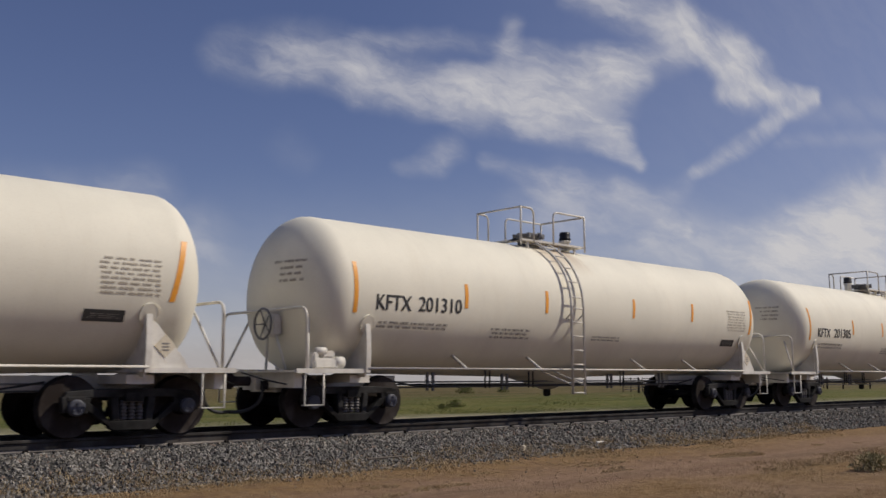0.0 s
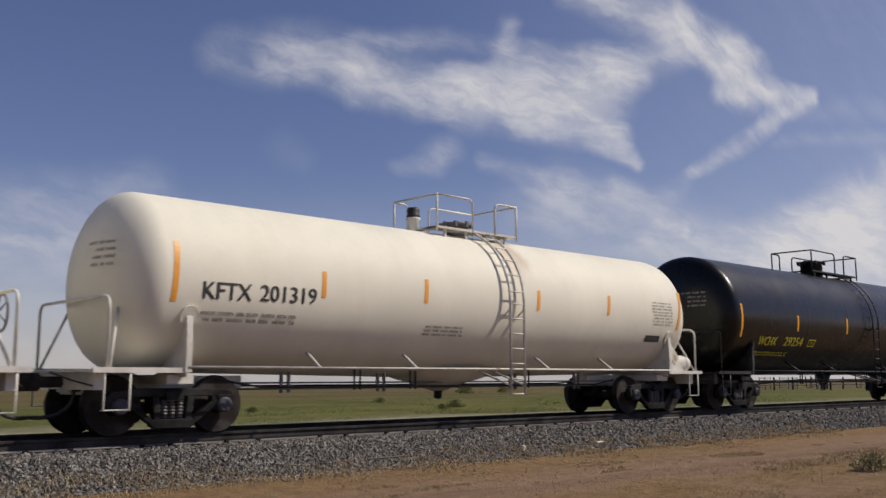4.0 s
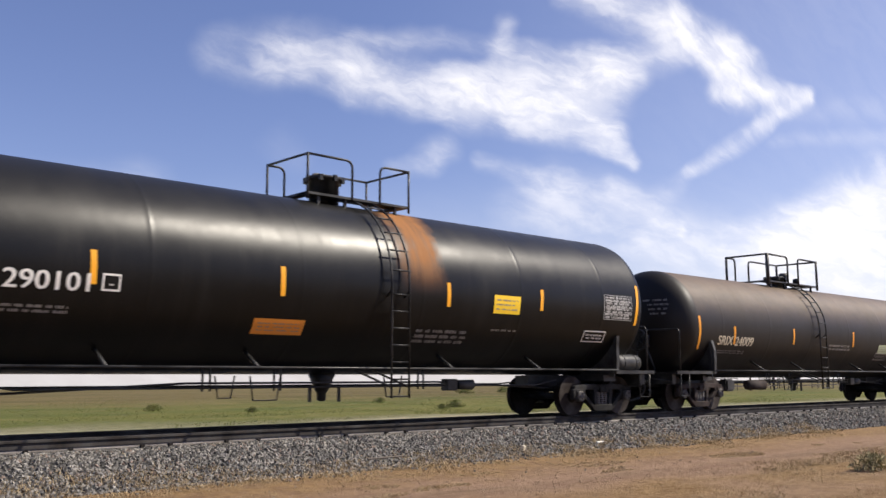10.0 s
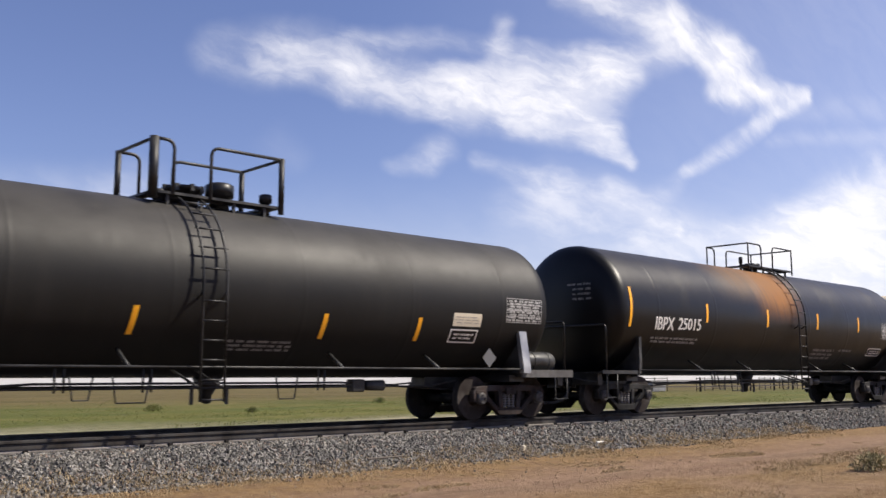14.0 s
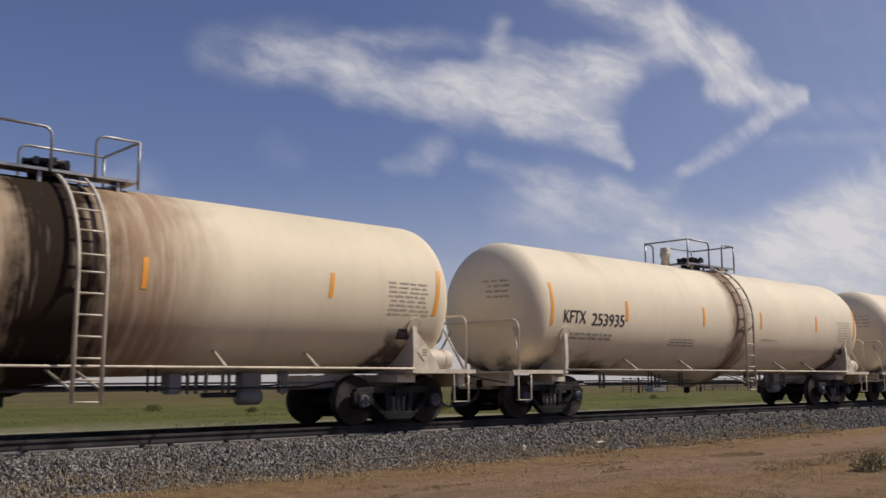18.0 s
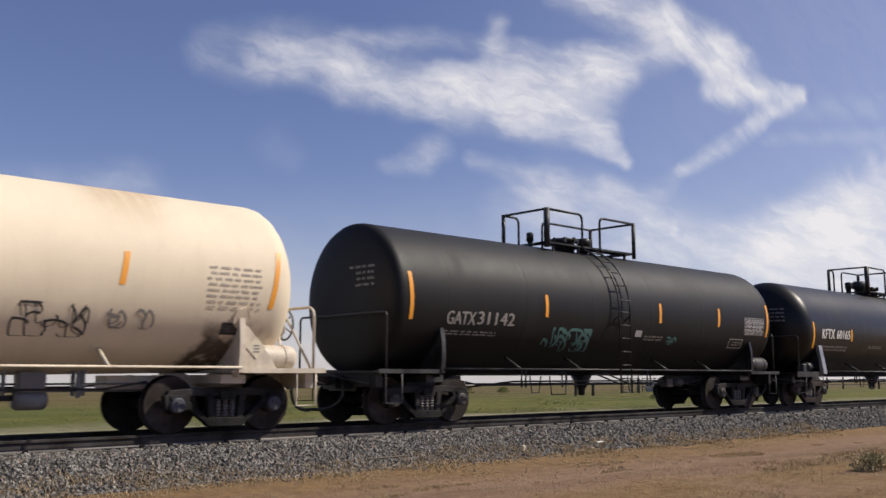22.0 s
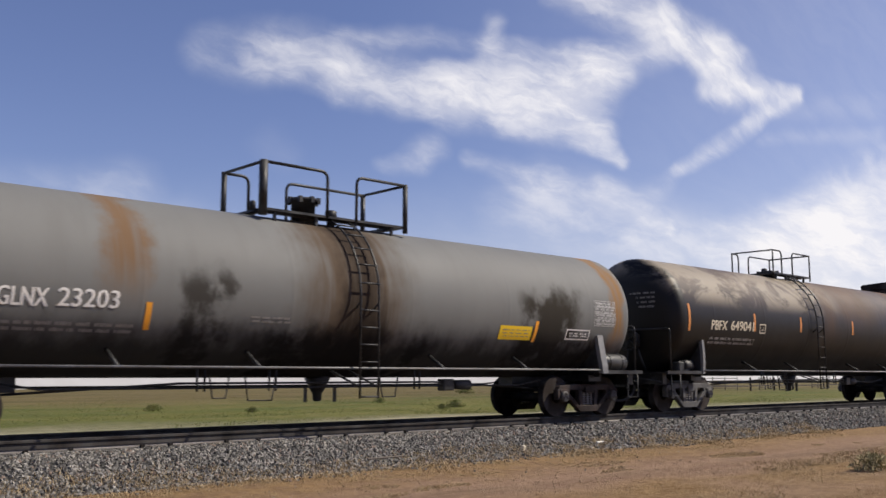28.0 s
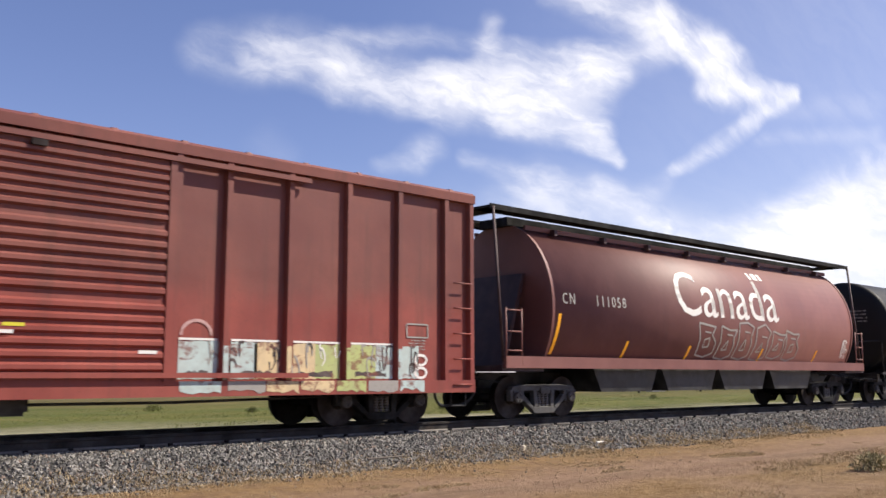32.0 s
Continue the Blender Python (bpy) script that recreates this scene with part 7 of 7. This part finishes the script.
    for cx in (-4.35, 0.0, 4.35):
        bay = new("hopper_bay")
        bay.parent = car
        bm = bmesh.new()
        rings = []
        for z, wx, wy in ((z0 - 0.02, 2.17, W - 0.02), (1.08, 1.9, 1.32), (0.52, 0.82, 1.02), (0.42, 0.82, 1.02)):
            rings.append([bm.verts.new((cx + a * wx, b * wy, z)) for a, b in ((-1, -1), (1, -1), (1, 1), (-1, 1))])
        for a, b in zip(rings, rings[1:]):
            for k in range(4):
                bm.faces.new((b[k], b[(k + 1) % 4], a[(k + 1) % 4], a[k]))
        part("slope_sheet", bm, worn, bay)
        bm = bmesh.new()
        add_box(bm, cx, 0, 0.38, 1.5, 1.8, 0.10)
        add_box(bm, cx + 0.2, -1.0, 0.42, 1.2, 0.1, 0.08)
        part("outlet_gate", bm, black_iron, bay)
    bm = bmesh.new()
    add_box(bm, 0, 0, 0.85, 15, 0.4, 0.3)
    part("center_sill", bm, black_iron, car)
    for text, tx, tz, tw, th in (("NA", -7.12, 2.28, 0.36, 0.27), ("HX", -6.32, 2.28, 0.36, 0.27), ("10", -7.05, 1.92, 0.30, 0.25), ("05", -6.25, 1.92, 0.34, 0.25), ("19", -5.52, 1.92, 0.28, 0.25)):
        bm = letters(text, tx, tz, tw, th, 0.012)
        stand_up(bm, -W - 0.02)
        tagged(part("reporting_mark", bm, ink_grey, car), kind="stuff")
    for px, a, b in ((-7.12, 1.55, 2.42), (-4.55, 1.55, 1.88), (-0.1, 1.55, 1.95), (2.85, 1.5, 1.85), (5.5, 1.5, 1.8), (7.1, 1.55, 2.0)):
        bm = bmesh.new()
        rect(bm, px - 0.05, a, px + 0.05, b)
        stand_up(bm, -W - 0.02)
        part("reflector_strip", bm, dull_tape, car)
    for x0, s0, x1, s1, nn in ((-7.0, 1.5, -6.65, 1.8, 3), (-6.3, 1.55, -5.9, 1.75, 2), (-5.5, 1.55, -5.05, 1.75, 2), (-4.75, 2.0, -4.45, 2.3, 4), (1.2, 1.6, 2.0, 1.75, 2), (4.5, 1.55, 5.0, 1.7, 2), (6.1, 1.5, 6.5, 1.75, 3)):
        bm = bmesh.new()
        word_bars(bm, x0, s0, x1, s1, nn, rng, 0.5)
        stand_up(bm, -W - 0.02)
        tagged(part("stencil_text", bm, ink_grey, car), kind="stuff")
    return car


# ---- train: cylindrical grain hopper ----
def grain_hopper(x, half, reach_front, reach_rear):
    rng = np.random.default_rng(77)
    n = Nodes("hopper_maroon")
    fade, fine = n.noise(0.6, 5, 0.6), n.noise(22, 4)
    c = n.mix(n.ramp(fade, 0.35, 0.7), (0.15, 0.052, 0.043), (0.20, 0.078, 0.064))
    c = n.mix(n.ramp(n.noise(1.0, 6, 0.65, n.mapped((3.0, 1.0, 0.4))), 0.52, 0.8, 0.0, 0.4), c, (0.11, 0.05, 0.042))
    c = n.mix(n.ramp(fine, 0.6, 0.85, 0.0, 0.3), c, (0.10, 0.05, 0.04))
    n.bump(n.noise(1.3, 3), 0.25, 0.03)
    maroon = n.done(c, 0.56)
    # maroon darkened, with the shade of the barrel's ends put into the colour
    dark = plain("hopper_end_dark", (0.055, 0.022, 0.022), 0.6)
    car = tagged(new("grain_hopper"), "maroon cylindrical grain hopper car with large white lettering and graffiti", "hopper car", "freight cars of the train")
    car.matrix_basis = pose(x, 0, 0)
    zc, ry, rz, L0, L1, tk = 2.45, 1.62, 1.95, -7.2, 7.6, 6.9

    def side_at(a):
        return (-ry * math.cos(a), zc + rz * math.sin(a))
    bm = bmesh.new()
    ring = [side_at(a) for a in np.linspace(-0.75, math.pi + 0.75, 49)]
    add_prism(bm, ring, L0, L1, "x")
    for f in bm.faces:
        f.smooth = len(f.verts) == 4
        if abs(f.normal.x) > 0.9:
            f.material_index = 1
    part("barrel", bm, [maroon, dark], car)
    for xx in (L0, L1):
        bm = bmesh.new()
        add_prism(bm, [(y * 1.012, zc + (z - zc) * 1.012) for y, z in ring], xx - 0.04, xx + 0.04, "x")
        part("end_band", bm, maroon, car)
    for s in (-1, 1):
        bm = bmesh.new()
        add_box(bm, 0, s * 1.47, 1.21, 2 * half, 0.10, 0.25)
        part("side_sill", bm, maroon, car)
        for e in (-1, 1):
            tube_part("corner_post", [(e * (half - 0.02), s * 1.42, 1.2), (e * (half - 0.02), s * 1.15, 4.55)], 0.035, dark, car, seg=6)
            for xx in (half - 0.02, half - 0.5):
                tube_part("ladder_stile", [(e * xx, s * 1.5, 1.1), (e * xx, s * 1.5, 2.35)], 0.022, maroon, car, seg=6)
            for zz in (1.45, 1.85, 2.3):
                tube_part("ladder_rung", [(e * (half - 0.5), s * 1.5, zz), (e * half, s * 1.5, zz)], 0.018, maroon, car, seg=6)
        for k in range(8):
            xx = L0 + 0.9 + k * (L1 - L0 - 1.8) / 7
            bm = bmesh.new()
            add_box(bm, xx, s * 0.86, 4.22, 0.10, 0.22, 0.14)
            part("eave_bracket", bm, dark, car)
        bm = bmesh.new()
        add_box(bm, (L0 + L1) / 2, s * 0.80, 4.27, L1 - L0, 0.06, 0.10)
        part("eave_strip", bm, maroon, car)
    bm = bmesh.new()
    add_box(bm, 0, 0, 4.44, L1 - L0, 0.9, 0.2)
    part("hatch_trough", bm, axle_dark, car)
    bm = bmesh.new()
    for y in (-0.86, 0.86):
        add_box(bm, 0, y, 4.56, 2 * half + 0.1, 0.55, 0.05)
        add_box(bm, 0, y * 1.31, 4.55, 2 * half + 0.1, 0.04, 0.12)
    for e in (-1, 1):
        add_box(bm, e * (half - 0.3), 0, 4.56, 0.6, 2.3, 0.05)
    part("running_board", bm, axle_dark, car)
    for e in (-1, 1):
        bm = bmesh.new()
        add_box(bm, e * (half - 0.6), 0, 1.08, 1.3, 2.9, 0.12)
        part("end_platform", bm, dark, car)
        bm = bmesh.new()
        add_prism(bm, [(e * (half - 0.5), 1.1), (e * (half - 0.6), 1.1), (e * 7.3, 3.2), (e * 7.4, 3.2)], -0.9, 0.9, "y")
        part("end_brace", bm, dark, car)
        add_coupler(car, e, tk - 1.3, reach_front if e < 0 else reach_rear)
        add_truck(car, e * tk, truck_grey if e < 0 else truck_dark, cap_grey)
    for k, cx in enumerate((-4.1, -1.35, 1.35, 4.1)):
        bm = bmesh.new()
        add_prism(bm, [(cx - 1.36, 1.25), (cx + 1.36, 1.25), (cx + 1.0, 0.55), (cx - 1.0, 0.55)], -1.25, 1.25, "y")
        part("hopper_bay", bm, black_iron, car)
    bm = bmesh.new()
    add_box(bm, 0, 0, 0.85, 2 * half - 1, 0.4, 0.3)
    part("center_sill", bm, black_iron, car)

    def wrap(bm, lift=0.008):
        lo, hi = min(v.co.y for v in bm.verts), max(v.co.y for v in bm.verts)
        for k in range(1, int((hi - lo) / 0.1) + 1):
            bmesh.ops.bisect_plane(bm, geom=bm.verts[:] + bm.edges[:] + bm.faces[:], plane_co=(0, lo + 0.1 * k, 0), plane_no=(0, 1, 0))
        for v in bm.verts:
            a = v.co.y / 1.75
            y, z = side_at(a)
            v.co = Vector((v.co.x, y - lift * math.cos(a), z + lift * math.sin(a)))
    bm = letters("Canada", -2.36, 0.0, 5.15, 1.12, 0.012)
    wrap(bm)
    tagged(part("lettering", bm, ink_white, car), "large white lettering", kind="stuff")
    bm = bmesh.new()
    for a, b in ((1.85, 2.0), (2.1, 2.35), (2.45, 2.6)):
        rect(bm, a, 1.18, b, 1.42)
    wrap(bm)
    part("flag_emblem", bm, ink_white, car)
    for text, tx, tw, th in (("CN", -6.88, 0.42, 0.22), ("111058", -5.66, 1.1, 0.22)):
        bm = letters(text, tx, 0.05, tw, th, 0.01, 1.3)
        wrap(bm)
        tagged(part("reporting_mark", bm, ink_dull, car), kind="stuff")
    bm = bmesh.new()

    def line(points, w=0.05):
        for (x0, y0), (x1, y1) in zip(points, points[1:]):
            d = math.hypot(x1 - x0, y1 - y0)
            nx, ny = -(y1 - y0) / d * w / 2, (x1 - x0) / d * w / 2
            flat_quad(bm, [(x0 - nx, y0 - ny), (x1 - nx, y1 - ny), (x1 + nx, y1 + ny), (x0 + nx, y0 + ny)])
    for k in range(6):
        cx = -1.35 + 0.92 * k
        lo, hi = -1.02 + rng.uniform(0, 0.12), -0.22 + rng.uniform(-0.05, 0.18)
        lean = rng.uniform(-0.12, 0.2)
        mid = (lo + hi) / 2
        ring2 = [(cx, lo), (cx + 0.08 + lean * 0.5, mid), (cx + lean, hi), (cx + 0.45 + lean, hi + rng.uniform(-0.12, 0.12)), (cx + 0.80 + lean, hi - 0.08), (cx + 0.66 + lean, mid + 0.12), (cx + 0.84, mid - 0.06), (cx + 0.78, lo + 0.06), (cx + 0.40, lo - 0.05), (cx, lo)]
        line(ring2)
        line([(cx + 0.25, lo + 0.2), (cx + 0.32 + lean, mid), (cx + 0.52, mid + 0.05), (cx + 0.5, lo + 0.22), (cx + 0.25, lo + 0.2)], 0.04)
        line([(cx + 0.3 + lean, hi - 0.2), (cx + 0.6 + lean, hi - 0.22)], 0.04)
    wrap(bm)
    tagged(part("graffiti", bm, ink_dull, car), kind="stuff")
    bm = bmesh.new()
    scribble(bm, 7.0, -0.9, 7.35, -0.4, rng, 8, 0.04)
    wrap(bm)
    tagged(part("graffiti", bm, ink_white, car), kind="stuff")
    for x0, a, b in ((-7.0, -1.0, -0.15), (-4.4, -1.05, -0.65), (-1.7, -1.05, -0.7), (2.0, -1.05, -0.7), (5.3, -1.05, -0.7)):
        bm = bmesh.new()
        flat_quad(bm, [(x0 - 0.12, a), (x0 - 0.02, a), (x0 + 0.08, b), (x0 - 0.02, b)])
        wrap(bm)
        part("reflector_strip", bm, yellow_tape, car)
    return car


GEOMETRY["F"]["x"] += 0.14


# ---- train: make-up, front to rear ----
ORDER = "ABCDEFGHIJKLMNOPQRSTU"
PLACE = {k: g["x"] for k, g in GEOMETRY.items()}
PLACE.update(P=270.60, S=325.46, T=343.17)


def half_length(k):
    if k in GEOMETRY:
        return GEOMETRY[k]["half"] + 0.27 + STYLE[k]["head"]
    return {"P": 8.75, "S": 8.30, "T": 8.65}[k]


CARS = []
for i, k in enumerate(ORDER):
    h = half_length(k)
    front = rear = h + 0.75
    if i > 0:
        j = ORDER[i - 1]
        front = h + (PLACE[k] - h - PLACE[j] - half_length(j)) / 2
    if i + 1 < len(ORDER):
        j = ORDER[i + 1]
        rear = h + (PLACE[j] - half_length(j) - PLACE[k] - h) / 2
    front, rear = max(front, h + 0.35), max(rear, h + 0.35)
    first = len(ROLLING)
    if k == "P":
        car = covered_hopper(PLACE[k], 8.71, front, rear)
    elif k == "S":
        car = box_car(PLACE[k], 8.16, front, rear)
    elif k == "T":
        car = grain_hopper(PLACE[k], 8.60, front, rear)
    else:
        car = tank_car({**GEOMETRY[k], **STYLE[k]}, PLACE[k], front, rear)
        if k == "F":
            R, zc = GEOMETRY[k]["R"], GEOMETRY[k]["R"] + GEOMETRY[k]["zb"]
            # plain open shapes where the emblem stands
            for x0, y0, x1, y1 in ((3.05, 0.36, 3.46, 0.80), (4.12, 0.40, 4.46, 0.82), (4.56, 0.40, 4.62, 0.83), (4.98, 0.41, 5.05, 0.84), (5.16, 0.41, 5.52, 0.85), (5.62, 0.42, 6.02, 0.86)):
                bm = bmesh.new()
                t = 0.065
                if x1 - x0 < 0.1:
                    rect(bm, x0, y0, x1, y1)
                else:
                    for q in ((x0, y0, x0 + t, y1), (x1 - t, y0, x1, y1), (x0 + t, y1 - t, x1 - t, y1), (x0 + t, y0, x1 - t, y0 + t)):
                        rect(bm, *q)
                curve_on(bm, R, zc)
                part("emblem_bar", bm, ink_white, car)
            bm = bmesh.new()
            rect(bm, 4.62, 0.40, 4.86, 0.46)
            for j in range(13):
                rect(bm, 4.34 + 0.137 * j, 0.20, 4.42 + 0.137 * j, 0.28)
            curve_on(bm, R, zc)
            part("emblem_underline", bm, ink_white, car)
            bm = bmesh.new()
            flat_quad(bm, [(3.62, 0.42), (3.70, 0.42), (3.84, 0.84), (3.76, 0.84)])
            flat_quad(bm, [(4.02, 0.42), (4.10, 0.42), (3.90, 0.84), (3.82, 0.84)])
            curve_on(bm, R, zc)
            part("emblem_bar", bm, ink_white, car)
            bm = bmesh.new()
            flat_quad(bm, [(3.42, 0.0), (4.28, 0.0), (3.86, 0.56)])
            curve_on(bm, R, zc, 0.009)
            part("emblem_triangle", bm, ink_white, car)
            bm = bmesh.new()
            flat_quad(bm, [(3.58, 0.05), (3.78, 0.03), (3.86, 0.10), (3.80, 0.19), (3.64, 0.16)])
            flat_quad(bm, [(3.88, 0.09), (3.98, 0.03), (4.14, 0.06), (4.06, 0.18), (3.92, 0.21)])
            curve_on(bm, R, zc, 0.012)
            part("emblem_leaf", bm, decal("emblem_green", (0.05, 0.22, 0.12)), car)
        if k == "Q":
            R, zc = GEOMETRY[k]["R"], GEOMETRY[k]["R"] + GEOMETRY[k]["zb"]
            L = GEOMETRY[k]["half"] + 0.13
            bm = bmesh.new()
            add_lathe(bm, [(-L - 0.312 * math.cos(a) ** 0.667, max(R * 1.004 * math.sin(a) ** 0.667, 0.002)) for a in np.linspace(0.0, math.pi / 2, 9)], "x", (0, 0, zc), 72)
            part("painted_head", bm, decal("head_black", (0.03, 0.03, 0.03), 0.6, 0.4), car)
    CARS.append((car, PLACE[k]))


def motions():
    """The whole train rolls along the track and slowly gathers speed; the clouds drift."""
    run = [(0.0, 0.0), (0.5, 4.75), (1.0, 9.5), (1.5, 14.22), (2.0, 18.97), (2.5, 23.7), (3.0, 28.43), (3.5, 33.2), (5.5, 52.4), (6.0, 57.24), (6.5, 62.08), (7.0, 66.91), (7.5, 71.78), (8.0, 76.69), (8.5, 81.62), (9.0, 86.55), (9.5, 91.5), (10.0, 96.44), (10.5, 101.36), (11.0, 106.26), (11.5, 111.17), (12.0, 116.11), (12.5, 121.08), (13.0, 126.06), (13.5, 131.06), (14.0, 136.04), (14.5, 141.02), (16.5, 160.97), (17.0, 165.96), (17.5, 170.95), (18.0, 175.97), (18.5, 181.04), (19.0, 186.12), (19.5, 191.16), (20.0, 196.22), (21.5, 211.54), (22.0, 216.67), (22.5, 221.8), (23.0, 226.94), (23.5, 232.11), (24.0, 237.28), (24.5, 242.43), (25.5, 252.72), (27.5, 273.33), (28.0, 278.5), (28.5, 283.69), (29.0, 288.88), (29.5, 294.08), (30.0, 299.31), (30.5, 304.57), (31.0, 309.84), (31.5, 315.09), (32.0, 320.35)]
    for car, x in CARS:
        walk(car, [(t, pose(x - s, 0, 0)) for t, s in run])
    times = [k / 15 for k in range(481)]
    way = np.interp(times, [t for t, s in run], [s for t, s in run])
    for wheel, dx in ROLLING:
        walk(wheel, [(t, pose(dx, 0, WHEEL_R, 0, math.degrees(-s / WHEEL_R), 0)) for t, s in zip(times, way)])
    drift = [(t, Matrix.Translation(CLOUD_RIGHT * (16 - 36 * t / 32.0) + CLOUD_UP * (-2 + 5 * t / 32.0)) @ CLOUD_POSE) for t in (0.0, 16.0, 32.0)]
    walk(CLOUD, drift)


motions()
